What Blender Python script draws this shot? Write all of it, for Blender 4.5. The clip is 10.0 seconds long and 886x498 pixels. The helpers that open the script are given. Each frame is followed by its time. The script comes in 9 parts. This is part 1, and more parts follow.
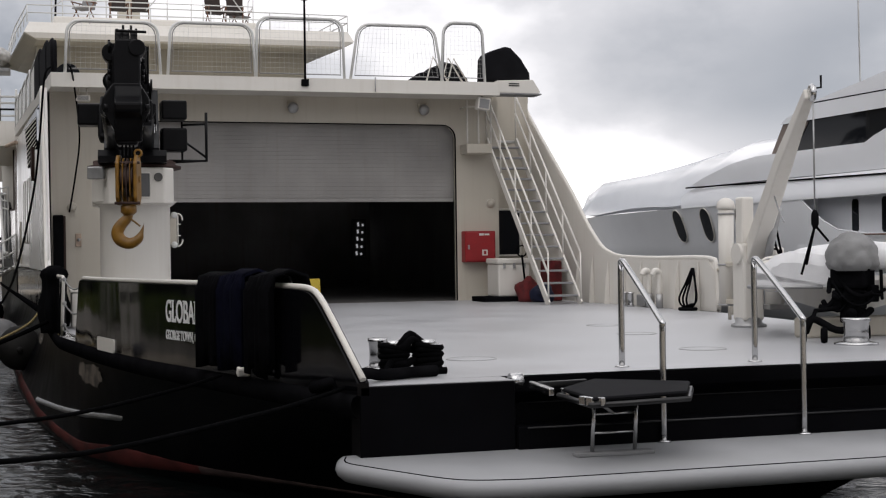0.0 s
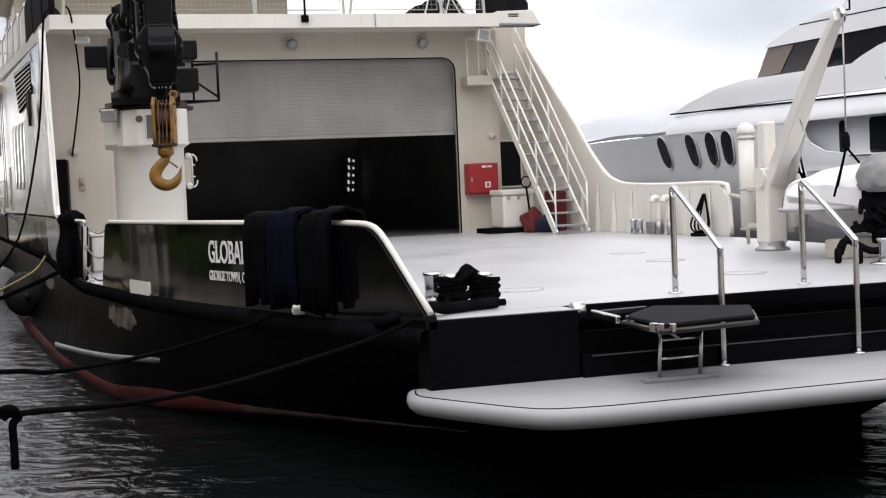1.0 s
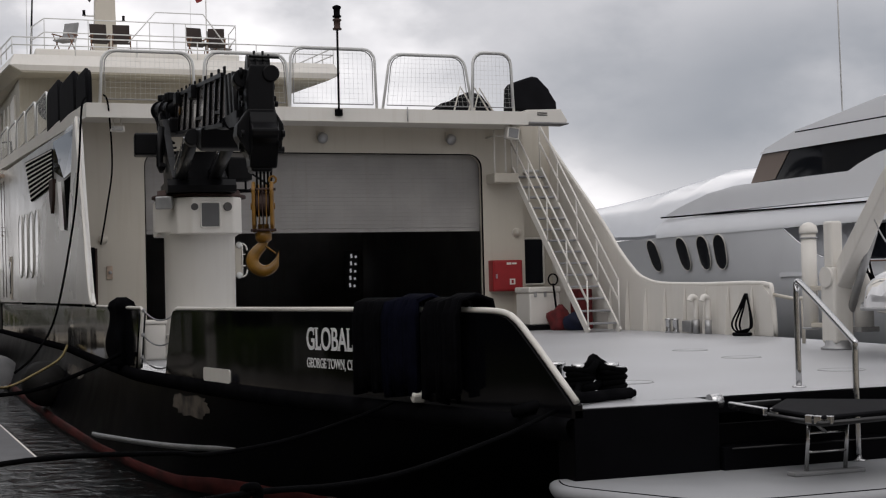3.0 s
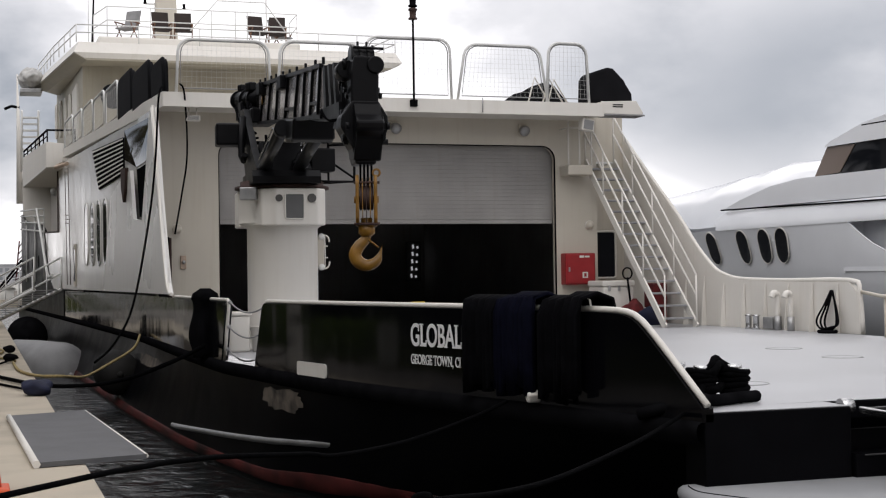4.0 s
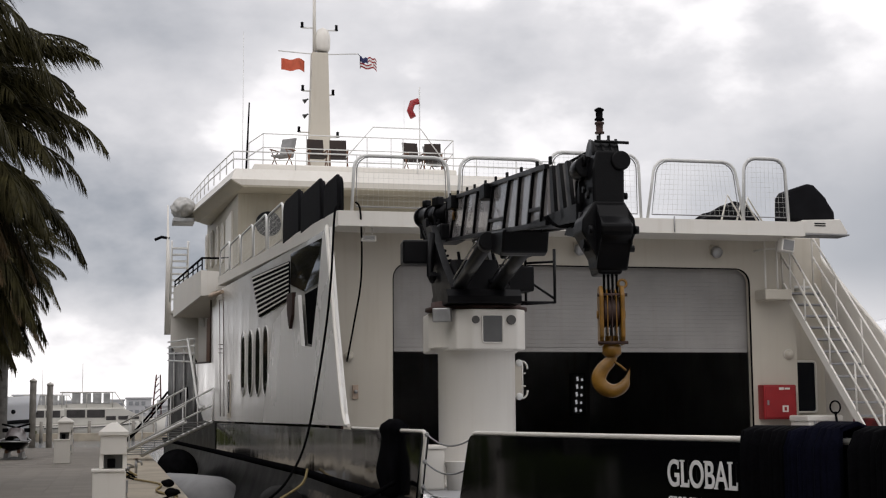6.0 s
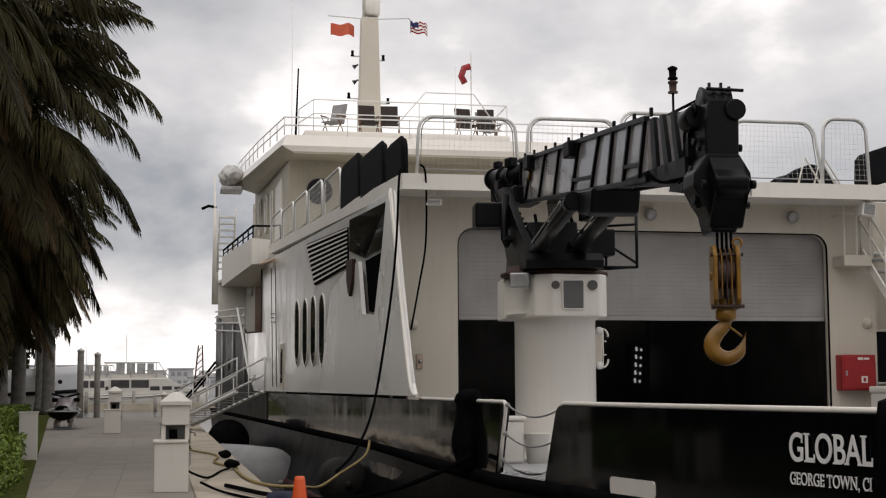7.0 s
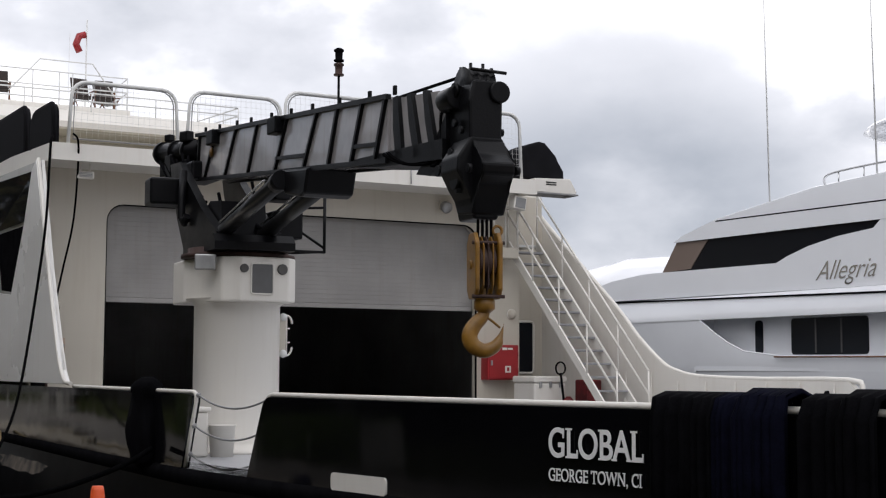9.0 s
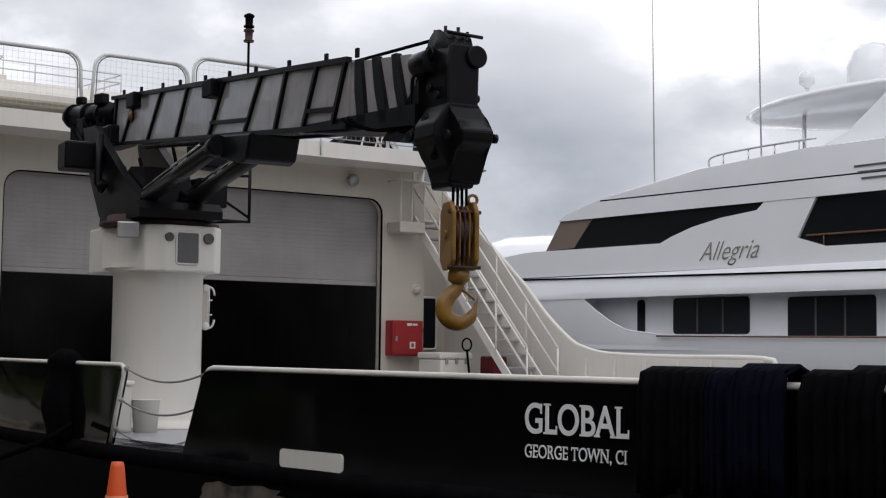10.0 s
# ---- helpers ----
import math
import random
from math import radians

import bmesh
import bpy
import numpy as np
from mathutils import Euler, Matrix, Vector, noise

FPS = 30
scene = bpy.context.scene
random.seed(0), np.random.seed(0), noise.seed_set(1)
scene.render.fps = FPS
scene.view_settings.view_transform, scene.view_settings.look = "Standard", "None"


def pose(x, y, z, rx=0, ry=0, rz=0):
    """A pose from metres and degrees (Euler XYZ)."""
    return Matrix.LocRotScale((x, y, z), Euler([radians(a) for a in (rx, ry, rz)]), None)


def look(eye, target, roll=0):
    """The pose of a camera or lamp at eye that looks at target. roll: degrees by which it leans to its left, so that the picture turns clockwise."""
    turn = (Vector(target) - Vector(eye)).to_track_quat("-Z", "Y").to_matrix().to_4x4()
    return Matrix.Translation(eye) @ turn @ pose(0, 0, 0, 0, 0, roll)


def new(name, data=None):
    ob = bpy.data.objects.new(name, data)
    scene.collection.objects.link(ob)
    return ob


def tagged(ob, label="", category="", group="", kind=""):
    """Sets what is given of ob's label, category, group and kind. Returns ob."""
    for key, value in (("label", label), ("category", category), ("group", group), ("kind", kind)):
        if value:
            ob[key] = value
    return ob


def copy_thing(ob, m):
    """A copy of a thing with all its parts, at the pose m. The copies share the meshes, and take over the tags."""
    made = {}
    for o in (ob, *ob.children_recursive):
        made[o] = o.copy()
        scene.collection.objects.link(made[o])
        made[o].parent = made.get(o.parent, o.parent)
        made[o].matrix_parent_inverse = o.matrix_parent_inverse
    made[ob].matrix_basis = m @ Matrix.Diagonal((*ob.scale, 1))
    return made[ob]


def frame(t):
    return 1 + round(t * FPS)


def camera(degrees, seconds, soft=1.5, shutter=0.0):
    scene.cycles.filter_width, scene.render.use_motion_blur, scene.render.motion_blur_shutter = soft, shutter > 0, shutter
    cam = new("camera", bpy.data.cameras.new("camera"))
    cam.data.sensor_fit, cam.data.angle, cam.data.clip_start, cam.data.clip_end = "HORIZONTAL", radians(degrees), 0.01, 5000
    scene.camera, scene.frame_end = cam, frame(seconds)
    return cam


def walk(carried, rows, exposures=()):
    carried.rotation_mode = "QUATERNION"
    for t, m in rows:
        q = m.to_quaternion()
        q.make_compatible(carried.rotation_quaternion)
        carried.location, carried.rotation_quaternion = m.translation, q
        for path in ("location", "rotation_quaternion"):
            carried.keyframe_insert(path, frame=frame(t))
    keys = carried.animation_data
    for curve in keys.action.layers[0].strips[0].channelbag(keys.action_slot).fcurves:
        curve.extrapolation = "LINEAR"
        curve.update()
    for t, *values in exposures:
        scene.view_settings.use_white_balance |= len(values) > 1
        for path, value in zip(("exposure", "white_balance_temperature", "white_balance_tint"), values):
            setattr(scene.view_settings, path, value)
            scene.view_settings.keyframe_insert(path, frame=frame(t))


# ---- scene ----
cam = camera(35.0, 10.0, soft=1.2)
PATH = [
    (0, (-9.109, -27.595, 0.978), (-8.53, -25.681, 0.984), -0.8),
    (0.5, (-9.455, -27.54, 0.98), (-8.861, -25.631, 0.928), -1.8),
    (1, (-9.794, -27.427, 0.998), (-9.177, -25.527, 0.908), -2.5),
    (1.5, (-10.124, -27.21, 1.013), (-9.48, -25.317, 0.977), -2.5),
    (2, (-10.443, -27.041, 1.016), (-9.777, -25.158, 1.109), -2.1),
    (2.5, (-10.689, -26.832, 0.977), (-10.018, -24.955, 1.143), -1.8),
    (3, (-11.118, -26.879, 0.933), (-10.435, -25.0, 0.985), -1.4),
    (3.2, (-11.275, -26.875, 0.954), (-10.594, -24.994, 0.934), -1.2),
    (4.5, (-11.708, -25.925, 1.015), (-11.13, -24.013, 1.119), -0.6),
    (5, (-11.784, -25.355, 1.004), (-11.249, -23.435, 1.171), -0.9),
    (5.5, (-11.952, -24.912, 0.985), (-11.459, -22.987, 1.207), -0.7),
    (5.7, (-12.016, -24.729, 0.97), (-11.541, -22.8, 1.204), -0.6),
    (6.8, (-12.325, -23.698, 0.915), (-11.92, -21.75, 1.118), -0.3),
    (7, (-12.381, -23.517, 0.931), (-11.983, -21.566, 1.123), -0.3),
    (7.5, (-12.559, -23.134, 0.944), (-12.162, -21.181, 1.11), 0.1),
    (8, (-12.763, -22.783, 0.981), (-12.282, -20.848, 1.133), 0.5),
    (8.5, (-12.94, -22.443, 0.976), (-12.272, -20.564, 1.135), 0.6),
    (9, (-13.353, -22.324, 0.983), (-12.398, -20.575, 1.153), 0.2),
    (9.5, (-13.659, -22.0, 0.964), (-12.539, -20.353, 1.146), 0.7),
    (10, (-13.884, -21.581, 0.943), (-12.758, -19.935, 1.083), 0.7),
]
EXPOSURE = [(0, -0.1), (0.5, -0.05), (1, 0.66), (1.5, 0.75), (2, 0.25), (2.5, -0.2), (3, -0.38), (4.5, 0.2), (5, 0.02), (5.5, -0.1), (7, -0.1), (7.5, 0.05), (8, 0.14), (8.5, 0.17), (9, 0.1), (9.5, 0.05), (10, -0.1)]
walk(cam, [(t, look(e, a, r)) for t, e, a, r in PATH], [(t, stops, 6750 if 6 < t < 8.2 else 6250 if t > 8.7 else 6450, 13) for t, stops in EXPOSURE])

# ---- light ----
world = bpy.data.worlds.new("world")
scene.world = world
world.use_nodes = True
wn, wl = world.node_tree.nodes, world.node_tree.links
wn.clear()
w_out = wn.new("ShaderNodeOutputWorld")
w_bg = wn.new("ShaderNodeBackground")
w_sky = wn.new("ShaderNodeTexSky")
w_sky.sky_type = "NISHITA"
w_sky.sun_disc = False
w_sky.sun_elevation = radians(50)
w_sky.sun_rotation = radians(211)
w_co = wn.new("ShaderNodeTexCoord")
w_map = wn.new("ShaderNodeMapping")
w_map.inputs["Scale"].default_value = (1.0, 1.0, 1.7)
w_map.inputs["Location"].default_value = (0.3, 0.15, 0.55)
w_n1 = wn.new("ShaderNodeTexNoise")
w_n1.inputs["Scale"].default_value = 2.6
w_n1.inputs["Detail"].default_value = 7.0
w_n1.inputs["Roughness"].default_value = 0.52
w_n1.inputs["Distortion"].default_value = 0.0
w_ramp = wn.new("ShaderNodeValToRGB")
w_ramp.color_ramp.elements[0].position = 0.31
w_ramp.color_ramp.elements[0].color = (0.33, 0.36, 0.40, 1)
w_ramp.color_ramp.elements[1].position = 0.60
w_ramp.color_ramp.elements[1].color = (1.5, 1.48, 1.46, 1)
w_mid = w_ramp.color_ramp.elements.new(0.49)
w_mid.color = (0.78, 0.785, 0.80, 1)
w_mul = wn.new("ShaderNodeMixRGB")
w_mul.blend_type = "MIX"
w_mul.inputs["Fac"].default_value = 0.97
w_gain = wn.new("ShaderNodeMixRGB")
w_gain.blend_type = "MULTIPLY"
w_gain.inputs["Fac"].default_value = 1.0
w_gain.inputs["Color2"].default_value = (0.1, 0.1, 0.1, 1)
wl.new(w_co.outputs["Generated"], w_map.inputs["Vector"])
wl.new(w_map.outputs["Vector"], w_n1.inputs["Vector"])
# a broken bank of heavier cloud low over the horizon
w_sep = wn.new("ShaderNodeSeparateXYZ")
wl.new(w_co.outputs["Generated"], w_sep.inputs["Vector"])
w_bank = wn.new("ShaderNodeValToRGB")
for pos, val in ((0.06, 0.0), (0.10, 1.0), (0.145, 1.0), (0.20, 0.0)):
    e_ = w_bank.color_ramp.elements.new(pos)
    e_.color = (val, val, val, 1)
w_bank.color_ramp.elements.remove(w_bank.color_ramp.elements[-1])
wl.new(w_sep.outputs["Z"], w_bank.inputs["Fac"])
w_n2 = wn.new("ShaderNodeTexNoise")
w_n2.inputs["Scale"].default_value = 1.6
w_n2.inputs["Detail"].default_value = 4.0
wl.new(w_map.outputs["Vector"], w_n2.inputs["Vector"])
w_pat = wn.new("ShaderNodeMapRange")
w_pat.inputs["From Min"].default_value, w_pat.inputs["From Max"].default_value = 0.35, 0.6
w_pat.inputs["To Min"].default_value, w_pat.inputs["To Max"].default_value = 0.045, 0.15
wl.new(w_n2.outputs["Fac"], w_pat.inputs["Value"])
w_bm = wn.new("ShaderNodeMath")
w_bm.operation = "MULTIPLY"
wl.new(w_bank.outputs["Color"], w_bm.inputs[0])
wl.new(w_pat.outputs["Result"], w_bm.inputs[1])
w_sub = wn.new("ShaderNodeMath")
w_sub.operation = "SUBTRACT"
wl.new(w_n1.outputs["Fac"], w_sub.inputs[0])
wl.new(w_bm.outputs["Value"], w_sub.inputs[1])
w_low = wn.new("ShaderNodeMapRange")
w_low.inputs["From Min"].default_value, w_low.inputs["From Max"].default_value = 0.01, 0.09
w_low.inputs["To Min"].default_value, w_low.inputs["To Max"].default_value = 0.09, 0.0
wl.new(w_sep.outputs["Z"], w_low.inputs["Value"])
w_add = wn.new("ShaderNodeMath")
w_add.operation = "ADD"
wl.new(w_sub.outputs["Value"], w_add.inputs[0])
wl.new(w_low.outputs["Result"], w_add.inputs[1])
# a dark mass of cloud and brighter breaks beside it
w_last = w_add
for d_, lo_, hi_, amt_ in (((0.585, 0.80, 0.11), 0.984, 0.998, -0.125), ((0.45, 0.875, 0.14), 0.986, 0.998, -0.055), ((0.56, 0.80, 0.24), 0.985, 0.999, 0.03), ((0.33, 0.92, 0.21), 0.985, 0.999, 0.025), ((0.77, 0.60, 0.19), 0.975, 0.997, 0.09), ((-0.02, 0.995, 0.10), 0.990, 0.9995, 0.085)):
    w_dot = wn.new("ShaderNodeVectorMath")
    w_dot.operation = "DOT_PRODUCT"
    w_dot.inputs[1].default_value = d_
    wl.new(w_co.outputs["Generated"], w_dot.inputs[0])
    w_edge = wn.new("ShaderNodeMath")
    w_edge.operation = "MULTIPLY_ADD"
    w_edge.inputs[1].default_value = 0.05
    wl.new(w_n1.outputs["Fac"], w_edge.inputs[0])
    wl.new(w_dot.outputs["Value"], w_edge.inputs[2])
    w_mass = wn.new("ShaderNodeMapRange")
    w_mass.interpolation_type = "SMOOTHSTEP"
    w_mass.inputs["From Min"].default_value, w_mass.inputs["From Max"].default_value = lo_ + 0.025, hi_ + 0.025
    w_mass.inputs["To Min"].default_value, w_mass.inputs["To Max"].default_value = 0.0, amt_
    wl.new(w_edge.outputs["Value"], w_mass.inputs["Value"])
    w_sum = wn.new("ShaderNodeMath")
    w_sum.operation = "ADD"
    wl.new(w_last.outputs["Value"], w_sum.inputs[0])
    wl.new(w_mass.outputs["Result"], w_sum.inputs[1])
    w_last = w_sum
wl.new(w_last.outputs["Value"], w_ramp.inputs["Fac"])
wl.new(w_sky.outputs["Color"], w_gain.inputs["Color1"])
wl.new(w_gain.outputs["Color"], w_mul.inputs["Color1"])
wl.new(w_ramp.outputs["Color"], w_mul.inputs["Color2"])
wl.new(w_mul.outputs["Color"], w_bg.inputs["Color"])
w_bg.inputs["Strength"].default_value = 1.08
wl.new(w_bg.outputs["Background"], w_out.inputs["Surface"])

sun_data = bpy.data.lights.new("sun", "SUN")
sun_data.energy = 0.6
sun_data.angle = radians(50)
sun_data.color = (1.0, 0.97, 0.92)
sun = new("sun", sun_data)
sun.matrix_world = look((-25, -42, 58), (0, 0, 0))
scene.view_settings.exposure = 0.0


# ---- materials ----
def material(name, base, rough=0.5, metal=0.0, vary=0.12, scale=3.0, fine=60.0, bump=0.05, streak=0.0, coat=0.0, tint=None, island=0.0, spec=0.5):
    """A painted or raw surface: two scales of mottling, fine relief, optional vertical streaks and a per-piece shift."""
    m = bpy.data.materials.new(name)
    m.use_nodes = True
    n, l = m.node_tree.nodes, m.node_tree.links
    b = n["Principled BSDF"]
    co = n.new("ShaderNodeTexCoord")
    big = n.new("ShaderNodeTexNoise")
    big.inputs["Scale"].default_value = scale
    big.inputs["Detail"].default_value = 6
    small = n.new("ShaderNodeTexNoise")
    small.inputs["Scale"].default_value = fine
    small.inputs["Detail"].default_value = 3
    l.new(co.outputs["Object"], big.inputs["Vector"])
    l.new(co.outputs["Object"], small.inputs["Vector"])
    ramp = n.new("ShaderNodeValToRGB")
    dark = tint or tuple(c * (1 - 2.2 * vary) for c in base)
    ramp.color_ramp.elements[0].position, ramp.color_ramp.elements[1].position = 0.3, 0.62
    ramp.color_ramp.elements[0].color = (*[max(c, 0.0) for c in dark], 1)
    ramp.color_ramp.elements[1].color = (*base, 1)
    l.new(big.outputs["Fac"], ramp.inputs["Fac"])
    col = ramp.outputs["Color"]
    mixs = n.new("ShaderNodeMixRGB")
    mixs.blend_type = "MULTIPLY"
    mixs.inputs["Fac"].default_value = min(1.0, vary * 2.0)
    l.new(col, mixs.inputs["Color1"])
    l.new(small.outputs["Color"], mixs.inputs["Color2"])
    hsv = n.new("ShaderNodeMixRGB")
    hsv.blend_type = "MIX"
    hsv.inputs["Fac"].default_value = 0.75
    l.new(mixs.outputs["Color"], hsv.inputs["Color1"])
    l.new(col, hsv.inputs["Color2"])
    col = hsv.outputs["Color"]
    if streak > 0:
        mp = n.new("ShaderNodeMapping")
        mp.inputs["Scale"].default_value = (6.0, 6.0, 0.35)
        l.new(co.outputs["Object"], mp.inputs["Vector"])
        st = n.new("ShaderNodeTexNoise")
        st.inputs["Scale"].default_value = 1.6
        st.inputs["Detail"].default_value = 5
        l.new(mp.outputs["Vector"], st.inputs["Vector"])
        sr = n.new("ShaderNodeMapRange")
        sr.inputs["From Min"].default_value, sr.inputs["From Max"].default_value = 0.52, 0.72
        sr.inputs["To Min"].default_value, sr.inputs["To Max"].default_value = 0.0, streak
        l.new(st.outputs["Fac"], sr.inputs["Value"])
        ms = n.new("ShaderNodeMixRGB")
        ms.inputs["Color2"].default_value = (base[0] * 0.55, base[1] * 0.47, base[2] * 0.36, 1)
        l.new(sr.outputs["Result"], ms.inputs["Fac"])
        l.new(col, ms.inputs["Color1"])
        col = ms.outputs["Color"]
    if island > 0:
        oi = n.new("ShaderNodeObjectInfo")
        mr = n.new("ShaderNodeMapRange")
        mr.inputs["To Min"].default_value, mr.inputs["To Max"].default_value = 1 - island, 1 + island
        l.new(oi.outputs["Random"], mr.inputs["Value"])
        mi = n.new("ShaderNodeMixRGB")
        mi.blend_type = "MULTIPLY"
        mi.inputs["Fac"].default_value = 1.0
        l.new(col, mi.inputs["Color1"])
        l.new(mr.outputs["Result"], mi.inputs["Color2"])
        col = mi.outputs["Color"]
    l.new(col, b.inputs["Base Color"])
    rr = n.new("ShaderNodeMapRange")
    rr.inputs["To Min"].default_value, rr.inputs["To Max"].default_value = max(0.02, rough - 0.1), min(1.0, rough + 0.12 * min(1.0, rough * 4))
    l.new(big.outputs["Fac"], rr.inputs["Value"])
    l.new(rr.outputs["Result"], b.inputs["Roughness"])
    b.inputs["Metallic"].default_value = metal
    b.inputs["Coat Weight"].default_value = coat
    b.inputs["Specular IOR Level"].default_value = spec
    if bump > 0:
        bp = n.new("ShaderNodeBump")
        bp.inputs["Strength"].default_value = bump
        bp.inputs["Distance"].default_value = 0.02
        l.new(small.outputs["Fac"], bp.inputs["Height"])
        l.new(bp.outputs["Normal"], b.inputs["Normal"])
    return m


WHITE = material("white_paint", (0.75, 0.72, 0.665), 0.4, vary=0.03, scale=0.7, streak=0.10, bump=0.02)
CREAM = material("cream_paint", (0.575, 0.53, 0.45), 0.45, vary=0.05, scale=0.6, streak=0.13, bump=0.03)
GLOSSW = material("gloss_white_paint", (0.72, 0.705, 0.675), 0.17, vary=0.05, scale=0.5, streak=0.2, bump=0.008)
YACHT = material("yacht_gelcoat", (0.84, 0.85, 0.875), 0.16, vary=0.02, scale=0.4, bump=0.0, coat=0.4)
BLACK = material("black_hull_paint", (0.003, 0.003, 0.004), 0.11, vary=0.1, scale=1.2, bump=0.006, spec=0.12)
SATINW = material("satin_white_paint", (0.79, 0.78, 0.755), 0.28, vary=0.04, scale=0.5, streak=0.12, bump=0.01)
TOPS = material("polished_black_topsides", (0.006, 0.006, 0.007), 0.10, vary=0.2, scale=1.1, bump=0.004, spec=0.4)
HULLB = material("worn_black_hull", (0.004, 0.004, 0.005), 0.32, vary=0.2, scale=1.5, bump=0.06, spec=0.03)
# house paint darkened: the roof overhang's shade is put into this tan
SHADEDW = material("shaded_house_paint", (0.43, 0.395, 0.315), 0.5, vary=0.08, scale=0.8, streak=0.2, bump=0.03)
RUBBER = material("black_rubber", (0.008, 0.008, 0.009), 0.8, vary=0.2, scale=5, bump=0.1, spec=0.0)
CRANEB = material("crane_black_paint", (0.005, 0.005, 0.006), 0.34, vary=0.2, scale=4, bump=0.08, spec=0.13)
CRANEG = material("crane_grey_panel", (0.36, 0.343, 0.345), 0.22, vary=0.12, scale=2.5, streak=0.25, bump=0.03, coat=0.5)
RED = material("red_paint", (0.32, 0.013, 0.017), 0.4, vary=0.1, scale=3, bump=0.03)
BOOT = material("red_antifouling", (0.10, 0.02, 0.018), 0.6, vary=0.42, scale=1.3, bump=0.1, spec=0.2)
CHINE = material("dull_chine_edge", (0.11, 0.075, 0.07), 0.6, vary=0.4, scale=2.0, bump=0.1, spec=0.2)
DECK = material("grey_deck_paint", (0.43, 0.435, 0.45), 0.38, vary=0.07, scale=0.8, fine=140, bump=0.05)
PLATF = material("grey_teak_deck", (0.34, 0.345, 0.355), 0.5, vary=0.08, scale=1.2, bump=0.05)
STEEL = material("stainless_steel", (0.62, 0.62, 0.62), 0.22, 1.0, vary=0.05, scale=6, bump=0.0)
GALV = material("galvanised_steel", (0.45, 0.45, 0.45), 0.45, 0.8, vary=0.12, scale=6, bump=0.05)
ALU = material("white_aluminium", (0.72, 0.72, 0.70), 0.35, vary=0.04, scale=4, bump=0.01)
DOORG = material("roller_door_grey", (0.34, 0.325, 0.31), 0.5, vary=0.12, scale=0.9, streak=0.15, bump=0.02)
DARK = material("dark_interior", (0.11, 0.105, 0.10), 0.7, vary=0.2, scale=1, bump=0.03)
GARW = material("garage_wall_paint", (0.34, 0.33, 0.32), 0.6, vary=0.25, scale=0.5, streak=0.4, bump=0.05)
YELLOW = material("yellow_hook_paint", (0.24, 0.115, 0.008), 0.42, vary=0.22, scale=7, streak=0.5, bump=0.08)
TOWEL = material("black_towel", (0.004, 0.004, 0.005), 0.95, vary=0.2, scale=8, bump=0.3, spec=0.03)
TOWELB = material("navy_towel", (0.0045, 0.005, 0.012), 0.95, vary=0.2, scale=8, bump=0.3, spec=0.03)
ROPE = material("dark_rope", (0.0035, 0.0035, 0.004), 0.9, vary=0.25, scale=20, bump=0.3, spec=0.02)
ROPEY = material("tan_rope", (0.42, 0.32, 0.14), 0.85, vary=0.2, scale=20, bump=0.3)
FENDER = material("grey_fender", (0.30, 0.30, 0.305), 0.55, vary=0.12, scale=2, bump=0.06)
CONC = material("tan_concrete", (0.50, 0.44, 0.35), 0.85, vary=0.12, scale=1.2, fine=90, bump=0.15)
PAVER = material("grey_paver", (0.275, 0.25, 0.22), 0.85, vary=0.09, scale=1.3, fine=150, bump=0.12, island=0.07)
ORANGE = material("orange_cone", (0.72, 0.10, 0.02), 0.5, vary=0.08, scale=4, bump=0.03)
WOOD = material("brown_wood", (0.20, 0.09, 0.045), 0.5, vary=0.15, scale=6, bump=0.08)
COVER = material("black_canvas", (0.011, 0.011, 0.013), 0.8, vary=0.2, scale=3, bump=0.15, spec=0.08)
PALEC = material("pale_canvas", (0.55, 0.54, 0.52), 0.85, vary=0.15, scale=4, bump=0.15)
CLOTHG = material("grey_canvas", (0.28, 0.28, 0.28), 0.85, vary=0.12, scale=4, bump=0.15)
GRASS = material("grass", (0.085, 0.098, 0.03), 0.9, vary=0.2, scale=6, bump=0.3, spec=0.0)
LEAFT = material("tree_leaf", (0.035, 0.038, 0.014), 0.8, vary=0.25, scale=1, bump=0.0, spec=0.1)
LEAF = material("palm_frond", (0.050, 0.044, 0.015), 0.7, vary=0.25, scale=4, bump=0.05, island=0.35, spec=0.15)
LEAFD = material("dry_palm_frond", (0.125, 0.078, 0.030), 0.8, vary=0.2, scale=4, bump=0.05)
HEDGE = material("hedge_leaf", (0.17, 0.25, 0.03), 0.6, vary=0.2, scale=5, bump=0.0, island=0.3)
BARK = material("palm_bark", (0.20, 0.19, 0.175), 0.9, vary=0.2, scale=4, bump=0.3)
PILE = material("grey_timber_pile", (0.30, 0.28, 0.25), 0.85, vary=0.15, scale=3, bump=0.2)
FLAGO = material("orange_flag", (0.60, 0.12, 0.06), 0.8, vary=0.1, scale=3, bump=0.05)
FLAGN = material("navy_flag", (0.03, 0.035, 0.12), 0.8, vary=0.1, scale=3, bump=0.05)
# window grey lightened to carry the haze over the harbour
FARW = material("hazed_window", (0.26, 0.27, 0.28), 0.5, vary=0.05, bump=0.0)
RUSTD = material("dark_rust", (0.045, 0.019, 0.013), 0.7, vary=0.2, scale=5, bump=0.1)
CYLB = material("crane_satin_black", (0.013, 0.013, 0.014), 0.33, vary=0.2, scale=4, bump=0.05, spec=0.5)
RECESS = material("shaded_grey_paint", (0.13, 0.13, 0.13), 0.6, vary=0.1, bump=0.03)
FAR = material("far_building", (0.52, 0.52, 0.53), 0.8, vary=0.05, scale=0.2, bump=0.0)
BLUEB = material("blue_cover", (0.009, 0.013, 0.045), 0.8, vary=0.2, scale=4, bump=0.15)
RUSTP = material("worn_rail_paint", (0.55, 0.42, 0.32), 0.5, vary=0.2, scale=5, bump=0.06)


